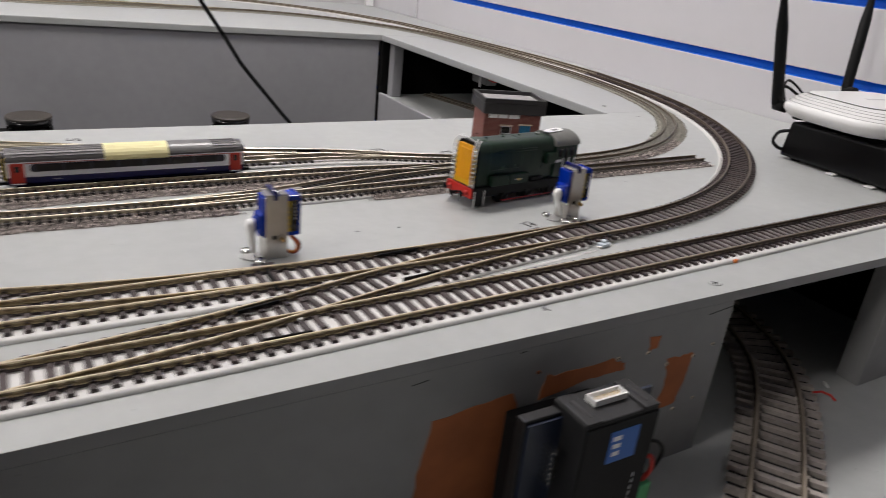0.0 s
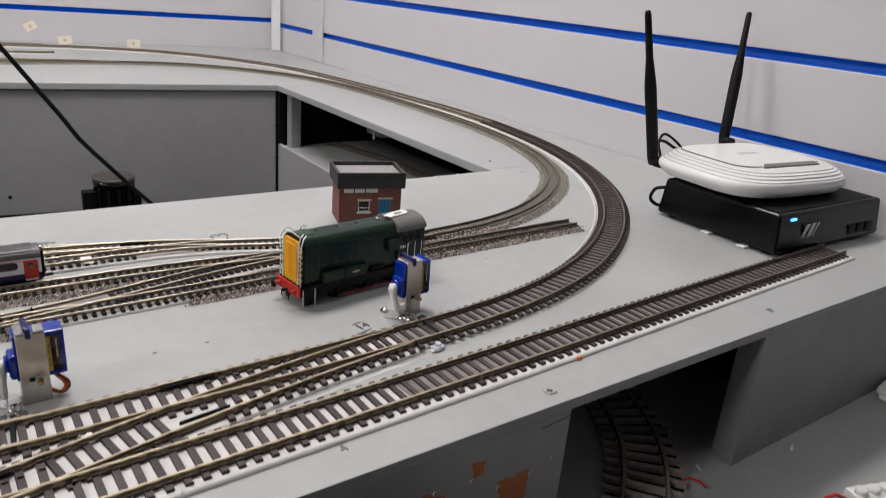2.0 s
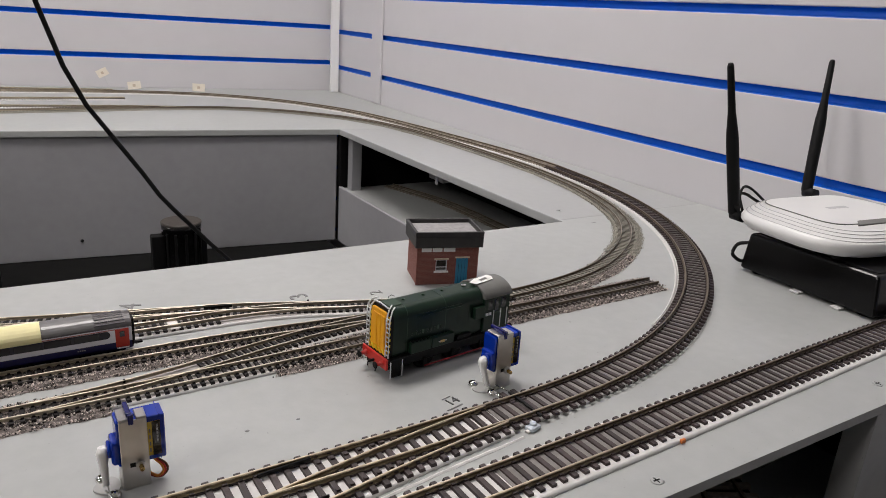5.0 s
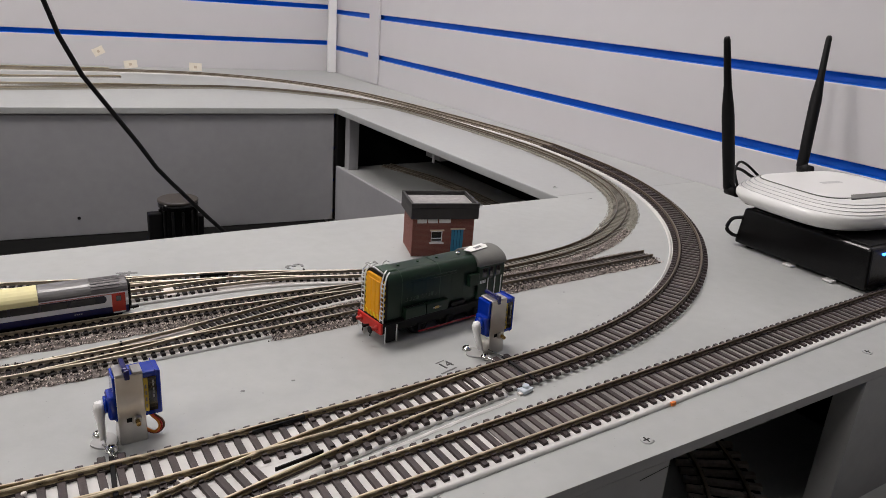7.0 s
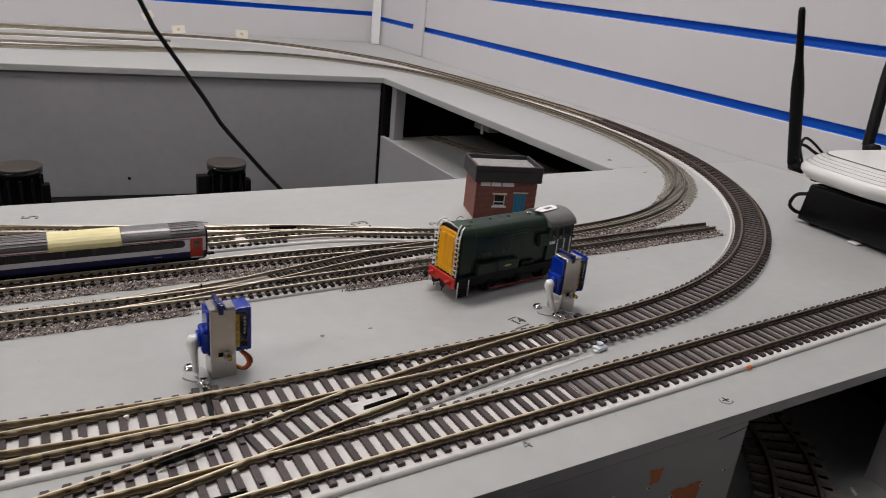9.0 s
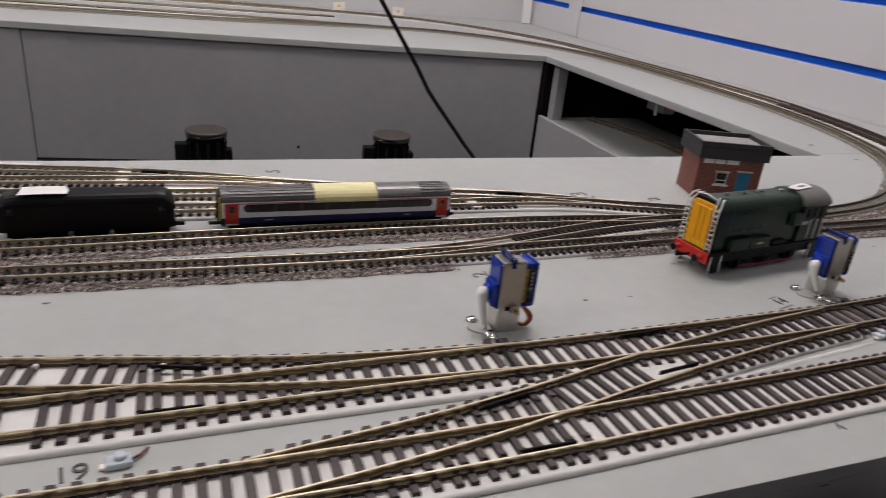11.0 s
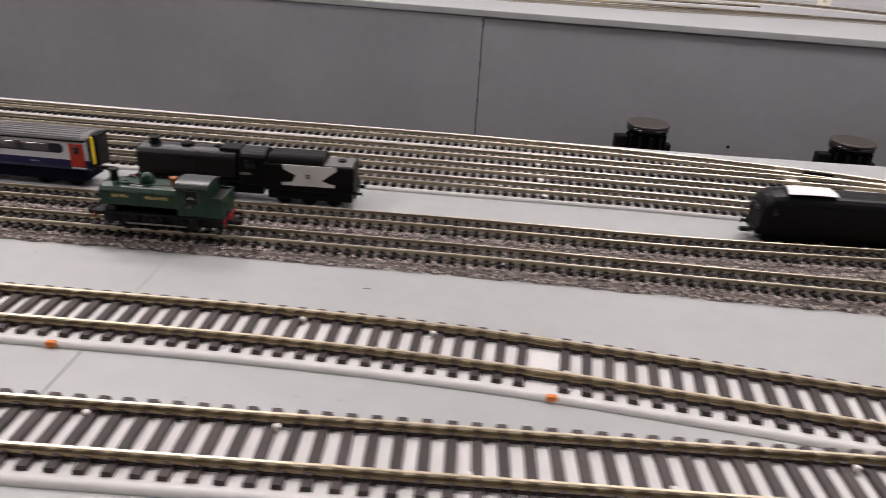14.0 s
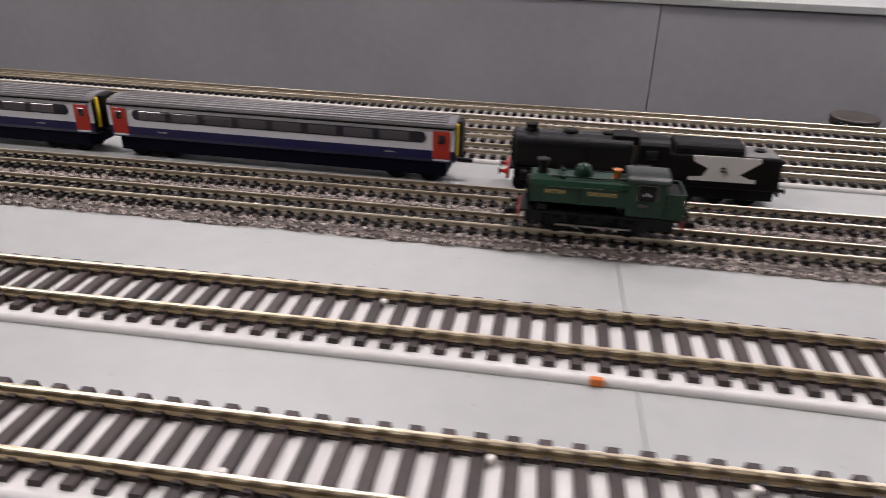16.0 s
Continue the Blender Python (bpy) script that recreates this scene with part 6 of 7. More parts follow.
# ---- control box, router and aerials ----
CASE_BLACK = material("case_black", (0.004, 0.004, 0.0045), 0.22, spec=0.25, grain=0.1, blotch=0.1, blotch_scale=20)


def control_box(m):
    t = thing("control_box", "glossy black model railway control box with blue light on the board", "control box", m)
    W, D, H = 0.180, 0.136, 0.0395
    bm = bmesh.new()
    box(bm, 0, W, 0, D, 0.0030, H)
    for v in bm.verts:
        if v.co.z > 0.02:
            v.co.x += 0.002 if v.co.x < W / 2 else -0.002
            v.co.y += 0.005 if v.co.y < D / 2 else -0.003
    bevel(bm, 0.0030, 3)
    part("case", bm, CASE_BLACK, t)
    part("top_lip", bx(0.010, W - 0.010, 0.010, D - 0.008, H - 0.0003, H + 0.0006, 0.0004, 1), BLACK_MATT, t)
    for x in (0.012, W - 0.012):
        for y in (0.014, D - 0.014):
            part("foot", turned([(0.0055, 0.0), (0.0055, 0.0036)], (x, y, 0), "z", 14), BLACK_MATT, t)
    for y in (0.0320, 0.0720):
        part("side_tab", bx(-0.0042, 0.0040, y - 0.0045, y + 0.0045, 0.0004, 0.0022, 0.0006), PLASTIC_WHITE, t, "white foot tab")
    part("status_light", bx(0.0185, 0.0265, 0.0028, 0.0050, 0.0325, 0.0343, 0.0003, 1), LED_BLUE, t, "glowing blue status light")
    mk = bmesh.new()
    M = pose(0.0480, 0.00135, 0.0205, 97, 0, 0)
    for x0, w in ((-0.008, 0.0050), (0.001, 0.0055), (0.010, 0.0020)):
        prism(mk, [(x0 - 0.0015, -0.0075), (x0 + w - 0.0015, -0.0075), (x0 + w + 0.0015, 0.0075), (x0 + 0.0015, 0.0075)], 0.0006, M)
    part("emblem", mk, SILVER_MARK, t, "silver emblem shapes")
    for k in range(3):
        s = part("socket", bx(0.120 + 0.016 * k, 0.132 + 0.016 * k, 0.0002, 0.0030, 0.0080, 0.0180, 0.0004, 1), BLACK_MATT, t)
    return t


control_box(pose(0.6815, 0.2755, 0.0, 0, 0, -2.0))


def superellipse(cx, cy, a, b, n, e=3.6):
    out = []
    for k in range(n):
        th = 2 * math.pi * k / n
        c, s = math.cos(th), math.sin(th)
        out.append((cx + a * math.copysign(abs(c) ** (2 / e), c), cy + b * math.copysign(abs(s) ** (2 / e), s)))
    return out


GROOVE_GREY = material("groove_grey", (0.45, 0.45, 0.45), 0.4)


def router(m):
    t = thing("wifi_router", "white ridged wireless router with two black aerials on the control box", "router", m)
    a, b = 0.089, 0.068
    bm = bmesh.new()
    levels = [(0.80, 0.0, 0.0), (0.94, 0.0028, 0.0), (0.995, 0.0085, 0.0), (1.0, 0.0120, 0.0), (0.985, 0.0150, 0.0), (0.960, 0.0172, 0.0), (0.955, 0.0168, 0.0), (0.925, 0.0198, 0.0), (0.920, 0.0194, 0.0), (0.885, 0.0222, 0.0), (0.880, 0.0218, 0.0), (0.84, 0.0242, 0.0), (0.835, 0.0239, 0.0), (0.78, 0.0258, 0.0), (0.60, 0.0268, 0.0), (0.30, 0.0272, 0.0)]
    rings = [[bm.verts.new((x, y, z)) for x, y in superellipse(0, 0, a * k, b * k, 56)] for k, z, _ in levels]
    for r0, r1 in zip(rings, rings[1:]):
        for i in range(56):
            f = bm.faces.new((r0[i], r0[(i + 1) % 56], r1[(i + 1) % 56], r1[i]))
            f.smooth = True
    bm.faces.new(rings[0][::-1]), bm.faces.new(rings[-1])
    part("shell", bm, PLASTIC_WHITE, t, "white rounded shell with stepped ridges")
    for k, mat in ((0.012, GREY_ROOF), (0.0, PLASTIC_WHITE)):
        top = bmesh.new()
        prism(top, superellipse(-0.004, 0.004, a * 0.70 + k * 0.06, b * 0.66 + k * 0.06, 44, 5.0), 0.0008 + (0.0 if k else 0.0004), Matrix.Translation((0, 0, 0.0262)))
        if not k:
            bevel(top, 0.0003, 1)
        part("top_plate" if not k else "plate_gap", top, mat, t)
    for k, z in ((0.957, 0.0171), (0.922, 0.0197), (0.882, 0.0221), (0.837, 0.0241)):
        ring = [(x, y, z) for x, y in superellipse(0, 0, a * k, b * k, 56)]
        part("ridge_groove", bar(ring + ring[:1], 0.0005, 5), GROOVE_GREY, t)
    part("emblem", bx(-0.016, 0.012, 0.004, 0.010, 0.0273, 0.02755), SILVER_MARK, t, "faint grey emblem")
    bm = bmesh.new()
    prism(bm, [(-0.044, -0.045), (0.040, -0.045), (0.046, -0.034), (-0.030, -0.034)], 0.0016, Matrix.Translation((0, 0, 0.0261)))
    bevel(bm, 0.0004, 1)
    part("light_strip", bm, GREY_ROOF, t, "dark grey indicator strip")
    for x, y in ((-0.06, -0.045), (0.06, -0.045), (-0.06, 0.045), (0.06, 0.045)):
        part("foot", turned([(0.006, -0.0024), (0.006, 0.004)], (x, y, 0), "z", 12), BLACK_MATT, t)
    for base, tip in (((-0.0665, 0.0704, 0.0065), (-0.1085, 0.0730, 0.1550)), ((0.0499, 0.0807, 0.0220), (0.0810, 0.1090, 0.1615))):
        B, T = Vector(base), Vector(tip)
        hg = part("aerial_hinge", bar([B + Vector((0, -0.012, 0)), B + Vector((0, 0.002, 0))], 0.0055, 12), BLACK_MATT, t)
        bm = bmesh.new()
        ks = [0, 0.02, 0.30, 0.50, 0.56, 0.70, 0.98, 1.0]
        rs = [0.0050, 0.0058, 0.0060, 0.0060, 0.0056, 0.0037, 0.0031, 0.0022]
        tube(bm, [B + (T - B) * k for k in ks], rs, 14)
        part("aerial", bm, BLACK_MATT, t, "black tapering aerial")
    return t


router(pose(0.7600, 0.3620, 0.0425, 0, 0, -6.0))
cab_ob = thing("network_cable", "thin black cable looped behind the router", "cable")
part("lead", cable([(0.697, 0.428, 0.052), (0.696, 0.438, 0.062), (0.708, 0.446, 0.067), (0.728, 0.450, 0.066), (0.746, 0.448, 0.058), (0.760, 0.440, 0.050)], 0.0016, 8), BLACK_MATT, cab_ob)
part("lead", cable([(0.705, 0.432, 0.052), (0.712, 0.444, 0.066), (0.728, 0.452, 0.073), (0.746, 0.454, 0.068), (0.765, 0.448, 0.054)], 0.0014, 8), BLACK_MATT, cab_ob)
part("lead", cable([(0.690, 0.406, 0.030), (0.684, 0.416, 0.026), (0.681, 0.418, 0.016), (0.686, 0.414, 0.010), (0.694, 0.412, 0.008)], 0.0018, 8), BLACK_MATT, cab_ob)


# ---- decoder on the front panel, bare patches, holes ----
PY = EDGE


def on_panel(x, z, y=PY):
    """A place on the front panel: local x to the right, y up, z out towards the room."""
    return pose(x, y, z, 90, 0, 0)


def decoder():
    t = thing("accessory_decoder", "black decoder module with white socket screwed to the grey panel", "decoder", on_panel(0.2010, -0.0240))
    W, H, D = 0.0470, 0.090, 0.0440
    part("case", bx(0, W, -H, 0, 0.0200, D, 0.0008), CASE_GREY, t)
    part("mount", bx(-0.0120, W - 0.0040, -H + 0.002, -0.0170, 0.0004, 0.0198, 0.001), BLACK_MATT, t)
    part("top_rib", bx(0.0004, 0.0100, 0.0, 0.0014, 0.0210, D + 0.0003, 0.0004), CASE_GREY, t)
    part("top_rib", bx(W - 0.0100, W - 0.0004, 0.0, 0.0014, 0.0210, D + 0.0003, 0.0004), CASE_GREY, t)
    part("front_cover", bx(0.0004, W - 0.0004, -H, -0.0022, D, D + 0.0010, 0.0004), BLACK_MATT, t)
    for x in (0.0045, W - 0.0065):
        part("top_slot", bx(x, x + 0.0022, 0.0010, 0.0016, 0.0260, 0.0400), BLACK_GLOSS, t)
    so = bmesh.new()
    for a in ((0.0140, 0.0350, 0.0265, 0.0274), (0.0140, 0.0350, 0.0326, 0.0335), (0.0140, 0.0149, 0.0274, 0.0326), (0.0341, 0.0350, 0.0274, 0.0326)):
        box(so, a[0], a[1], 0.0001, 0.0034, a[2], a[3])
    box(so, 0.0149, 0.0341, 0.0001, 0.0012, 0.0274, 0.0326)
    s = part("socket", so, PLASTIC_WHITE, t, "white plug socket")
    for k in range(8):
        part("pin", bx(0.0166 + 0.0022 * k, 0.0171 + 0.0022 * k, 0.0012, 0.0034, 0.0297, 0.0302), BRASS, s)
    F = D + 0.0010
    lb = part("badge", bx(0.0165, 0.0350, -0.0255, -0.0070, F, F + 0.0003), BADGE_BLUE, t, "blue printed badge")
    bars_text(lb, [(0.0180 + 0.0006 * k, 0.0235, -0.0125 - 0.0045 * k, -0.0100 - 0.0045 * k, F + 0.0002, F + 0.0005) for k in range(3)], WHITE, "emblem", "pale emblem shapes")
    bars_text(lb, [(0.0380, 0.0387, -0.040 - 0.004 * k, -0.0375 - 0.004 * k, F + 0.0001, F + 0.0003) for k in range(5)], SILVER_MARK)
    pcb = part("circuit_board", bx(-0.0200, 0.0006, -0.080, -0.0050, 0.0270, 0.0285), material("pcb_dark", (0.008, 0.014, 0.035), 0.35), t, "dark blue circuit board edge")
    part("board_carrier", bx(-0.0215, 0.0004, -0.080, -0.0030, 0.0205, 0.0268, 0.0006), CASE_GREY, t)
    for i in range(2):
        for k in range(7):
            part("pin", bx(-0.0095 + 0.0030 * i, -0.0088 + 0.0030 * i, -0.0180 - 0.0030 * k, -0.0172 - 0.0030 * k, 0.0285, 0.0360), NICKEL, pcb)
    p2 = part("circuit_board", bx(W - 0.0006, W + 0.0110, -0.030, -0.0020, 0.0270, 0.0286), MATS["pcb_dark"], t)
    part("solder_dot", turned([(0.0010, 0), (0.0006, 0.0010)], (W + 0.0075, -0.0080, 0.0286), "z", 8), NICKEL, p2)
    part("solder_dot", turned([(0.0010, 0), (0.0006, 0.0010)], (W + 0.0095, -0.0125, 0.0286), "z", 8), NICKEL, p2)
    part("power_plug", bx(W - 0.001, W + 0.0085, -0.064, -0.050, 0.0330, 0.0450, 0.0010), GREEN_PLUG, t, "green screw plug")
    part("knob_hole", turned([(0.0060, 0), (0.0060, 0.0004)], (0.0260, -0.0560, F), "z", 20), BLACK_GLOSS, t)
    part("red_wire", cable([(W - 0.001, -0.034, 0.040), (W + 0.005, -0.034, 0.043), (W + 0.007, -0.043, 0.043), (W + 0.004, -0.052, 0.041)], 0.0013, 8), WIRE_RED, t)
    part("black_wire", cable([(W - 0.001, -0.026, 0.038), (W + 0.009, -0.027, 0.041), (W + 0.017, -0.037, 0.040), (W + 0.014, -0.048, 0.039), (W + 0.005, -0.053, 0.038)], 0.0010, 8), BLACK_MATT, t)
    part("black_wire", cable([(W + 0.009, -0.030, 0.018), (W + 0.0105, -0.022, 0.018), (W + 0.010, -0.012, 0.016)], 0.0008, 8), BLACK_MATT, t)
    return t


decoder()


def bare_patch(x, z, pts, seed):
    """A patch where the paint has come off the brown board, with a ragged edge."""
    rng = random.Random(seed)
    out = []
    for (x0, y0), (x1, y1) in zip(pts, pts[1:] + pts[:1]):
        for k in range(6):
            f = k / 6
            out.append((x0 + (x1 - x0) * f + rng.uniform(-0.0007, 0.0007), y0 + (y1 - y0) * f + rng.uniform(-0.0007, 0.0007)))
    bm = bmesh.new()
    prism(bm, out, 0.0003, Matrix.Translation((0, 0, 0.00005)))
    t = thing("bare_patch", "brown bare board showing through the grey paint", "paint patch", on_panel(x, z), group="bare patches")
    part("patch", bm, BARE_BROWN, t)


bare_patch(0.147, -0.036, [(0.0, 0.0), (0.045, 0.005), (0.052, -0.010), (0.050, -0.074), (-0.008, -0.074), (-0.006, -0.030)], 1)
bare_patch(0.2125, -0.0255, [(0.0, 0.0), (0.006, -0.0020), (0.046, -0.0010), (0.055, -0.0060), (0.056, -0.0105), (0.026, -0.0105), (-0.003, -0.0150)], 2)
bare_patch(0.284, -0.018, [(0.0, 0.0), (0.0085, -0.001), (0.0075, -0.009), (0.002, -0.0095)], 3)
bare_patch(0.303, -0.036, [(0.0, 0.0), (0.012, -0.0015), (0.022, -0.001), (0.020, -0.020), (0.016, -0.036), (-0.002, -0.036), (0.004, -0.020)], 4)
for x, z in ((0.2065, -0.0225), (0.285, -0.0285), (0.3035, -0.0400), (0.3255, -0.0395), (0.3035, -0.0785), (0.3195, -0.0760), (0.341, -0.0345), (0.336, -0.072), (0.262, -0.027)):
    h = thing("screw_hole", "old screw hole with a ragged rim in the panel", "hole", on_panel(x, z), group="screw holes")
    bm = bmesh.new()
    prism(bm, [(math.cos(a) * 0.0012 * (1 + 0.2 * math.sin(3 * a + x * 900)), math.sin(a) * 0.0010) for a in [2 * math.pi * k / 12 for k in range(12)]], 0.0005, Matrix.Translation((0, 0, 0.0002)))
    part("rim", bm, STONE_SILL if x > 0.21 else BARE_BROWN, h)
    part("hole", turned([(0.0006, 0.0006), (0.0006, 0.0009)], (0, 0, 0), "z", 10), BLACK_MATT, h)
for x0, x1, z, tilt in ((0.134, 0.142, -0.0125, 8), (0.330, 0.352, -0.0125, 6), (0.193, 0.197, -0.0085, 6), (0.418, 0.438, -0.0080, 5)):
    s = thing("paint_crack", "thin dark crack in the paint of the board edge", "crack", on_panel(x0, z, EDGE - 0.0001) @ pose(0, 0, 0, 0, 0, tilt), group="paint cracks")
    part("line", bx(0, x1 - x0, -0.00014, 0.00014, 0.0, 0.0002), BLACK_MATT, s)


h = thing("screw_hole", "dark round hole drilled in the panel behind the well", "hole", pose(0.1675, 1.3230, -0.194), group="screw holes")
part("hole", turned([(0.0028, 0), (0.0028, 0.0016)], (0, 0, 0), "y", 14), BLACK_MATT, h)


# ---- marks, screws and joints on the board ----
def mark(body, x, y, size, rot, mat=INK):
    me = text_mesh(body, size)
    me.materials.append(mat)
    t = thing("pencil_number", "point number handwritten in dark pencil on the board", "writing", pose(x, y, 0.0002, 0, 0, rot), group="pencil numbers")
    part("figure", me, None, t)


mark("14", 0.289, 0.3190, 0.0095, 16)
ul = thing("pencil_number", "underline strokes drawn in dark pencil on the board", "writing", pose(0.2875, 0.3125, 0.0002, 0, 0, 14), group="pencil numbers")
part("stroke", bx(-0.0070, 0.0055, -0.0004, 0.0005, 0, 0.0003), INK_GREY, ul)
part("stroke", bx(-0.0010, 0.0060, 0.0108, 0.0113, 0, 0.0003), INK_GREY, ul)
mark("19", -0.0760, 0.2560, 0.0115, 8)
mark("3", 0.2620, 0.5090, 0.0210, 97, INK_GREY)
mark("4", 0.222, 0.2150, 0.0080, 20, INK_GREY)
mark("4", 0.1410, 0.5370, 0.0220, 75, INK_GREY)
mark("5", 0.030, 0.5780, 0.0160, 80, INK_GREY)
mark("2", 0.323, 0.4930, 0.0150, 90, INK_GREY)
mark("2", 0.123, 0.3800, 0.0140, 95, INK_GREY)
for x, y, l, r, w in ((0.224, 0.2195, 0.006, 20, 0.004), (0.346, 0.2045, 0.005, -10, 0.003), (0.572, 0.2115, 0.007, 30, 0.003), (0.103, 0.2195, 0.005, 10, 0.004), (0.199, 0.340, 0.003, 0, 0.0015), (-0.316, 0.3815, 0.003, 5, 0.0010), (0.437, 0.3810, 0.002, 0, 0.001), (0.66, 0.593, 0.010, 10, 0.0015), (-0.10, 0.3815, 0.004, 0, 0.001), (0.17, 0.3405, 0.003, 0, 0.002)):
    d = thing("chip", "small dark chip in the grey paint of the board", "chip", pose(x, y, 0.0001, 0, 0, r), group="paint chips")
    rng = random.Random(int(x * 1e4))
    bm = bmesh.new()
    prism(bm, [(math.cos(a) * l / 2 * rng.uniform(0.6, 1.1), math.sin(a) * w / 2 * rng.uniform(0.6, 1.1)) for a in [2 * math.pi * k / 10 for k in range(10)]], 0.0002)
    part("spot", bm, INK_GREY, d)
for x, y in ((0.344, 0.2065), (0.571, 0.2130), (0.654, 0.650), (0.80, 0.655)):
    s = thing("board_screw", "countersunk screw head painted over in grey", "screw", pose(x, y, 0.0), group="board screws")
    part("head", turned([(0.0034, 0.0001), (0.0034, 0.0004), (0.0028, 0.0006)], (0, 0, 0), "z", 16), GREY_PAINT, s)
    part("slot", bx(-0.0022, 0.0022, -0.0004, 0.0004, 0.0005, 0.00075), BLACK_MATT, s)
    part("slot", bx(-0.0004, 0.0004, -0.0022, 0.0022, 0.0005, 0.00072), BLACK_MATT, s)


def white_joint(x, y, w, d, z=0.0036, rot=0):
    t = thing("joint_plate", "white plate where sleepers were cut at a rail joint", "joint plate", pose(x, y, 0, 0, 0, rot), group="joint plates")
    part("plate", bx(-w / 2, w / 2, -d / 2, d / 2, 0.0023, z, 0.0003, 1), SOLDER_WHITE, t)


white_joint(0.1250, 0.2720, 0.0050, 0.0085, 0.0038, 20)
white_joint(0.1610, 0.4870, 0.0070, 0.0180, 0.0037, 2)
white_joint(-0.0750, 0.5690, 0.0080, 0.0150, 0.0037, 12)
white_joint(-0.0760, 0.5500, 0.0080, 0.0150, 0.0037, 2)
for y in (0.5035, 0.5300, 0.5580, 0.5910):
    white_joint(-0.2345, y - 0.0060, 0.0034, 0.0070, 0.0037, 2)
for x, y in ((-0.4155, 0.3243), (-0.2455, 0.3160), (0.385, 0.2246), (-0.4550, 0.2614)):
    t = thing("orange_mark", "small dab of orange paint on the foam edge", "paint dab", pose(x, y, 0.0), group="orange dabs")
    part("dab", bx(-0.0018, 0.0018, -0.0009, 0.0009, 0.0002, 0.0025, 0.0004), ORANGE_DAB, t)
rng = random.Random(11)
for line, n in ((LA, 16), (LB, 14), (LS, 6)):
    d = LINES[line]
    nrm, _ = normals(d)
    ok = [i for i in range(len(d)) if -0.72 < d[i, 0] < 0.1]
    for i in ok[:: max(1, len(ok) // n)]:
        side = rng.choice((-1, 1))
        p = d[i] + nrm[i] * side * (OO.half - 0.0030)
        t = thing("track_pin", "small bright track pin beside a rail", "track pin", pose(p[0], p[1], 0), group="track pins")
        part("pin_head", turned([(0.0011, 0.0030), (0.0012, 0.0043), (0.0006, 0.0047)], (0, 0, 0), "z", 8), SOLDER_WHITE, t)


def wire_clip(m):
    """A small sealed wire joiner beside the track."""
    t = thing("wire_joiner", "pale blue-grey gel wire joiner beside the track", "wire joiner", m, group="wire joiners")
    bm = bmesh.new()
    box(bm, -0.0065, 0.0065, -0.0045, 0.0045, 0.0002, 0.0042)
    bevel(bm, 0.0012, 2)
    part("body", bm, CLIP_GREY, t)
    part("cap", turned([(0.0030, 0), (0.0034, 0.0012), (0.0026, 0.0024)], (0.0010, 0.0008, 0.0040), "z", 12), CLIP_GREY, t)
    part("tab", bx(-0.0095, -0.0050, -0.0028, 0.0012, 0.0002, 0.0020, 0.0004), SOLDER_WHITE, t)
    part("lead", bar([(0.0060, 0.0, 0.0020), (0.0105, 0.0030, 0.0016), (0.0150, 0.0080, 0.0014)], 0.0008, 6), WIRE_BROWN, t)
    return t


SMALL = Matrix.Scale(0.65, 4)
wire_clip(pose(0.3150, 0.2735, 0.0, 0, 0, 12) @ SMALL)
wire_clip(pose(-0.0615, 0.2575, 0.0, 0, 0, 6) @ SMALL)
fr = thing("frog_insulation", "black plastic check rail of the turnout", "turnout part", group="turnout parts")
for n, (x, y, l, ang) in enumerate(((-0.0415, 0.3070, 0.023, -14), (-0.0445, 0.2785, 0.022, 0), (0.175, 0.2950, 0.028, 4), (0.083, 0.2572, 0.023, 12), (0.0875, 0.2270, 0.023, 0), (0.174, 0.2635, 0.025, 8), (0.196, 0.5020, 0.020, -10), (-0.055, 0.5660, 0.018, -12))):
    part("check_rail", bx(-l / 2, l / 2, -0.0005, 0.0005, 0, 0.0020, 0.0002, 1), BLACK_PAINT, fr).matrix_basis = pose(x, y, 0.0037, 0, 0, ang)


for x, y in ((0.140, 0.515), (0.261, 0.487), (0.119, 0.415)):
    t = thing("point_peg", "small black peg on the tie bar of a yard point", "peg", pose(x, y, 0.0022), group="point pegs")
    part("stem", turned([(0.0010, 0.0), (0.0010, 0.0030), (0.0006, 0.0038)], (0, 0, 0), "z", 8), BLACK_MATT, t)
    part("tie_bar", bx(-0.0010, 0.0010, -0.0060, 0.0020, 0.0002, 0.0010, 0.0002, 1), BLACK_MATT, t)

# ---- lower shelf: terminal block, pale case ----
tb = thing("terminal_block", "white screw terminal block with red and black wires", "terminal block", pose(0.585, 0.118, LOW, 0, 0, -20))
part("block", bx(-0.012, 0.022, -0.009, 0.009, 0.0002, 0.0130, 0.0012), PLASTIC_WHITE, tb)
for k in range(3):
    part("terminal", turned([(0.0042, 0), (0.0042, 0.0040), (0.0030, 0.0044)], (-0.006 + 0.011 * k, 0.001, 0.0128), "z", 12), PLASTIC_WHITE, tb)
part("red_wire", bar([(-0.012, 0.003, 0.006), (-0.022, 0.006, 0.010), (-0.032, 0.004, 0.010), (-0.040, -0.002, 0.003)], 0.0014, 8), WIRE_RED, tb)
part("black_wire", bar([(-0.012, -0.003, 0.006), (-0.024, -0.001, 0.007), (-0.036, -0.006, 0.006), (-0.044, -0.010, 0.003)], 0.0014, 8), BLACK_MATT, tb)
pc = thing("plastic_case", "pale flat plastic case lying on the lower shelf", "case", pose(0.800, 0.170, LOW, 0, 0, 8))
part("lid", bx(-0.048, 0.060, -0.030, 0.025, 0.0060, 0.0140, 0.0050, 3), PLASTIC_WHITE, pc)
part("tray", bx(-0.045, 0.057, -0.028, 0.023, 0.0002, 0.0064, 0.0030, 2), PLASTIC_WHITE, pc)
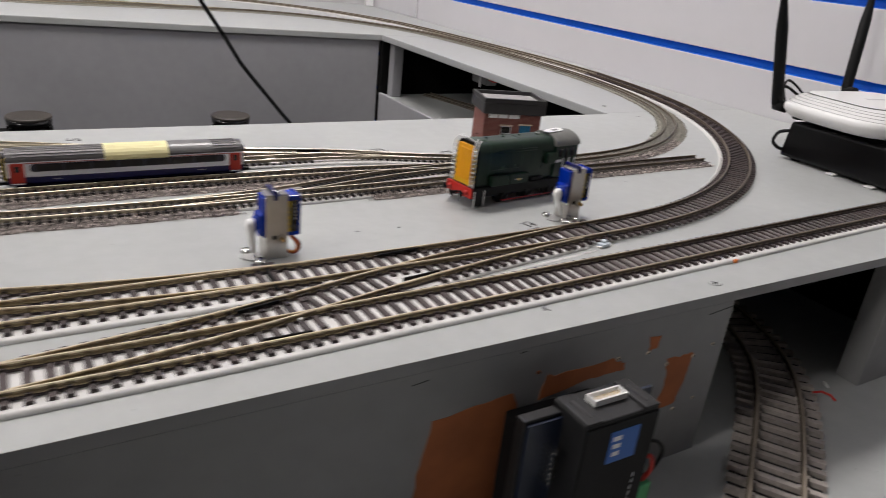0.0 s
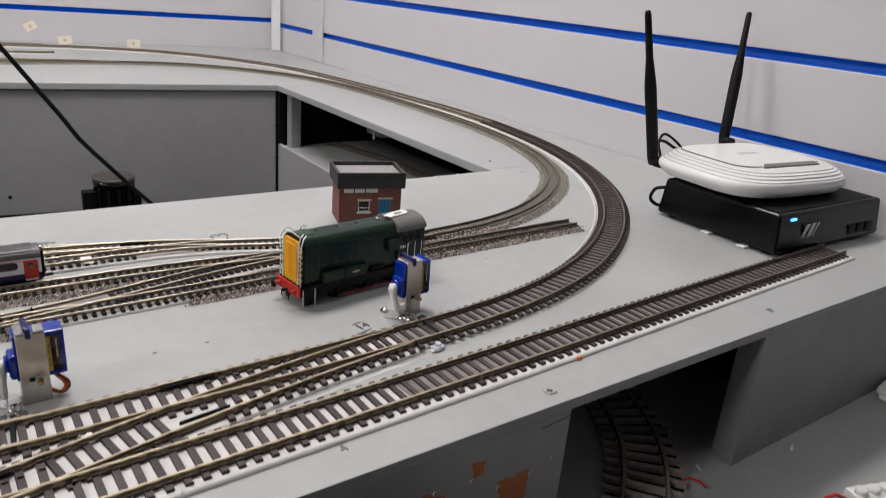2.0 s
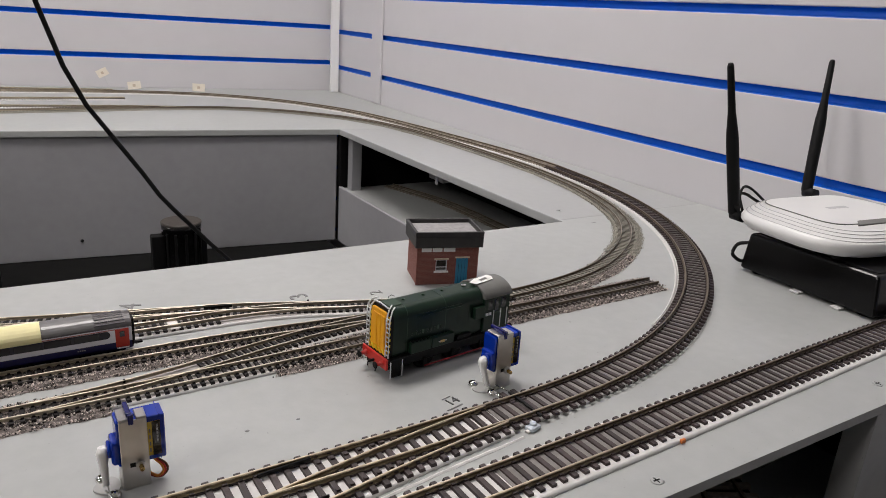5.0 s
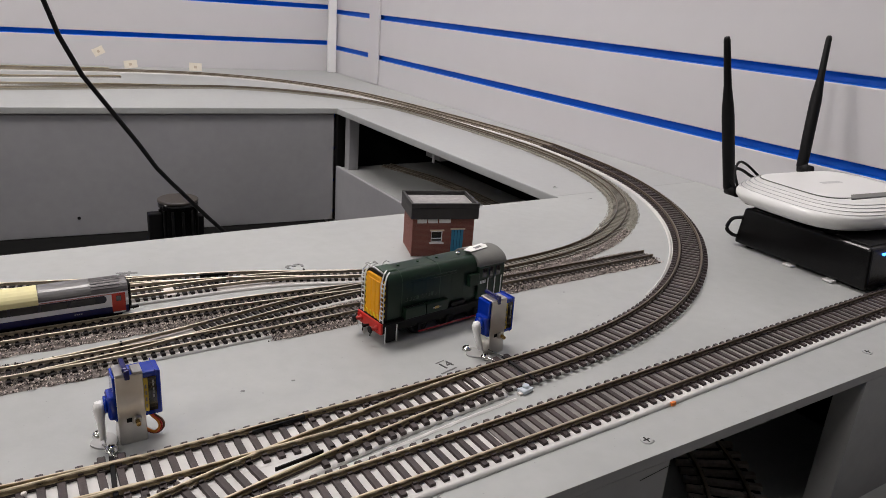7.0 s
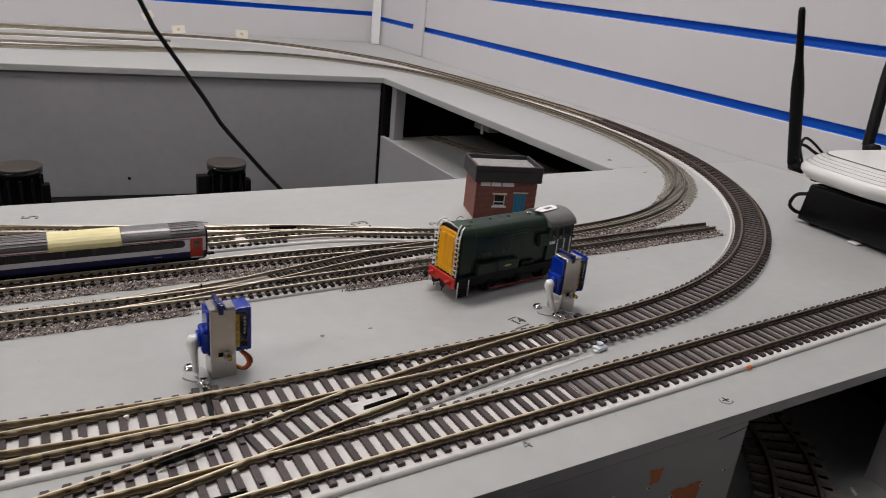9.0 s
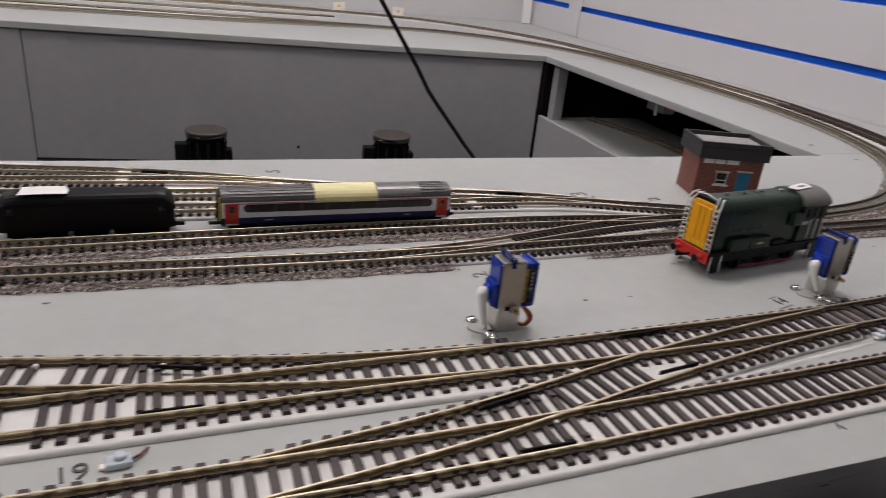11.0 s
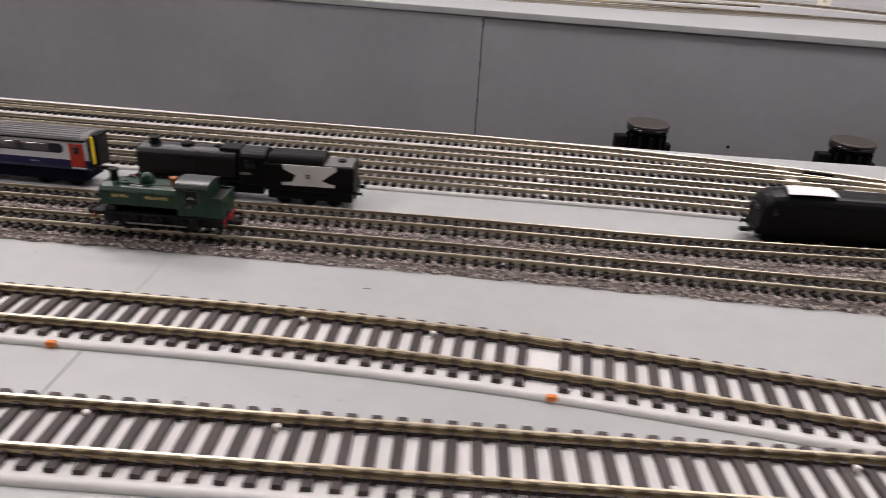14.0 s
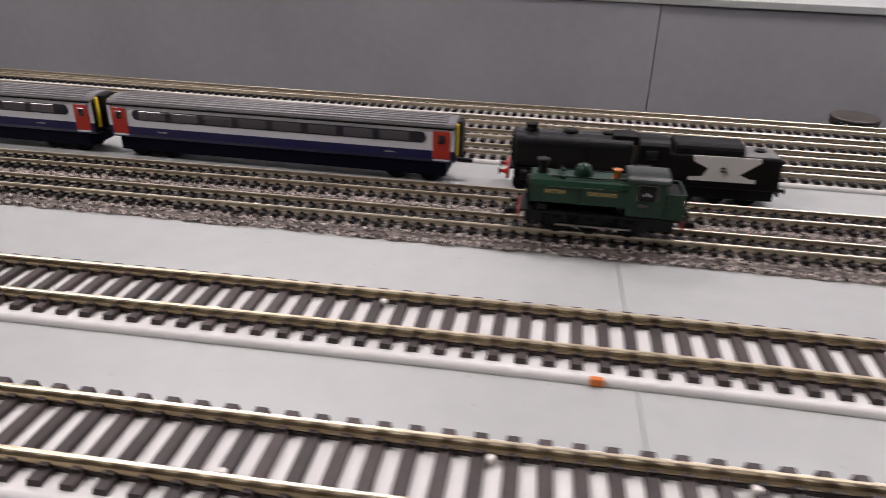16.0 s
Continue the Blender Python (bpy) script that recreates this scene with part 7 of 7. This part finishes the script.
for x, y, r in ((0.605, 0.183, 20), (0.515, 0.205, 60)):
    t = thing("wire_stub", "short cut end of wire on the shelf", "wire", pose(x, y, LOW, 0, 0, r), group="wire stubs")
    part("end", bar([(-0.003, 0, 0.0012), (0.003, 0.0006, 0.0022)], 0.0011, 7), PLASTIC_WHITE, t)
rw = thing("red_jumper", "short red wire soldered to the lower track", "wire", pose(0.492, 0.196, LOW))
part("wire", bar([(-0.004, 0.004, 0.0045), (0.0, 0.0, 0.007), (0.004, -0.005, 0.006), (0.006, -0.009, 0.003)], 0.0009, 7), WIRE_RED, rw)

# ---- the well: black pots, hanging cable, block under the side board ----
def floor_pot(x, y):
    t = thing("black_canister", "black ribbed plastic canister with a flat lid in the well", "canister", pose(x, y, WELL), group="canisters")
    part("body", turned([(0.0310, 0.0), (0.0310, 0.004), (0.0302, 0.006), (0.0302, 0.073), (0.0326, 0.075), (0.0326, 0.083)], (0, 0, 0), "z", 28), BLACK_GLOSS, t)
    part("lid", turned([(0.0326, 0.0), (0.0332, 0.0008), (0.0332, 0.0034), (0.0320, 0.0046), (0.0300, 0.0044), (0.0280, 0.0044)], (0, 0, 0.083), "z", 32), LID_GREY, t)
    for k in range(7):
        a = math.pi * (1.0 + 0.17 * k)
        part("rib", bx(-0.0022, 0.0022, -0.0014, 0.0014, 0.004, 0.071, 0.0004, 1), BLACK_MATT, t).matrix_basis = Matrix.Translation((math.cos(a) * 0.0308, math.sin(a) * 0.0308, 0)) @ Matrix.Rotation(a + math.pi / 2, 4, "Z")
    part("side_lug", bx(-0.0500, -0.0290, -0.009, 0.009, 0.0, 0.066, 0.002), BLACK_MATT, t)
    part("side_lug", bx(0.0290, 0.0400, -0.009, 0.009, 0.0, 0.056, 0.002), BLACK_MATT, t)
    return t


floor_pot(0.3120, 1.2100)
floor_pot(0.0030, 1.2350)
hc = thing("hanging_cable", "thin black cable hanging down into the well", "cable")
part("lead", bar([(0.070, 0.700, 0.46), (0.092, 0.700, 0.30), (0.108, 0.700, 0.210), (0.123, 0.700, 0.160), (0.138, 0.700, 0.127), (0.160, 0.700, 0.094), (0.180, 0.700, 0.064), (0.194, 0.701, 0.041), (0.206, 0.702, 0.026), (0.218, 0.704, 0.012), (0.240, 0.708, -0.014), (0.260, 0.712, -0.036), (0.290, 0.722, -0.075), (0.330, 0.74, -0.130), (0.37, 0.78, -0.211), (0.42, 0.84, -0.2125)], 0.0021, 8), BLACK_MATT, hc)
part("lead", bar([(0.070, 0.700, 0.46), (0.045, 0.70, 0.70), (0.02, 0.70, 1.1), (0.01, 0.70, CEIL)], 0.0021, 8), BLACK_MATT, hc)
cb = thing("switch_block", "small grey switch block under the side board", "switch", pose(0.668, 0.955, -LIP))
part("body", bx(-0.010, 0.010, -0.022, 0.022, -0.020, -0.0003, 0.001), SHADED_GREY, cb)
part("tab", bx(-0.011, -0.009, -0.006, 0.000, -0.026, -0.004, 0.0004, 1), SILVER_MARK, cb)
part("wire", bar([(-0.006, -0.022, -0.010), (-0.004, -0.032, -0.012), (0.004, -0.042, -0.010)], 0.0012, 6), WIRE_RED, cb)

# ---- paper flags on the far sidings ----
def paper_flag(x, y, zc, w, h, roll, pin):
    t = thing("paper_flag", "cream paper flag on a pin beside the far track", "paper flag", pose(x, y, 0), group="paper flags")
    part("pin", bar([(pin, 0.0008, 0.0), (0, 0.0008, zc)], 0.0005, 6), SILVER_MARK, t)
    f = part("flag", bx(-w / 2, w / 2, -0.0003, 0.0003, -h / 2, h / 2), FLAG_PAPER, t)
    f.matrix_basis = Matrix.Translation((0, 0, zc)) @ Matrix.Rotation(radians(roll), 4, "Y")
    part("print", bx(-w * 0.12, w * 0.10, -0.0006, -0.0002, -h * 0.18, h * 0.15), STONE_SILL, t).matrix_basis = f.matrix_basis


paper_flag(0.493, 1.832, 0.0125, 0.030, 0.019, 3, 0.0)
paper_flag(0.351, 1.872, 0.0125, 0.030, 0.018, -6, 0.0)
paper_flag(0.283, 1.872, 0.0410, 0.025, 0.018, -26, 0.016)

# yellowish filler along the ballast of the curve and scraps of white foam by the crossover
def glue_smear(label, pts, half):
    d = spline(pts, step=0.006)
    bm = bmesh.new()
    nrm, _ = normals(d)
    rng = random.Random(5)
    rows = [[bm.verts.new((q[0] + n[0] * u, q[1] + n[1] * u, z)) for u, z in ((-half * rng.uniform(0.7, 1.1), 0.0002), (0, 0.0008), (half * rng.uniform(0.7, 1.1), 0.0002))] for q, n in zip(d, nrm)]
    for a, b in zip(rows, rows[1:]):
        bm.faces.new((a[0], a[1], b[1], b[0])), bm.faces.new((a[1], a[2], b[2], b[1]))
    t = thing("glue_smear", label, "glue", kind="stuff", data=finish("glue_smear", bm, FOAM))


glue_smear("white filler smear beside the foam underlay of the siding", [(0.165, 0.2520), (0.20, 0.2560), (0.25, 0.2625), (0.305, 0.2690)], 0.0012)
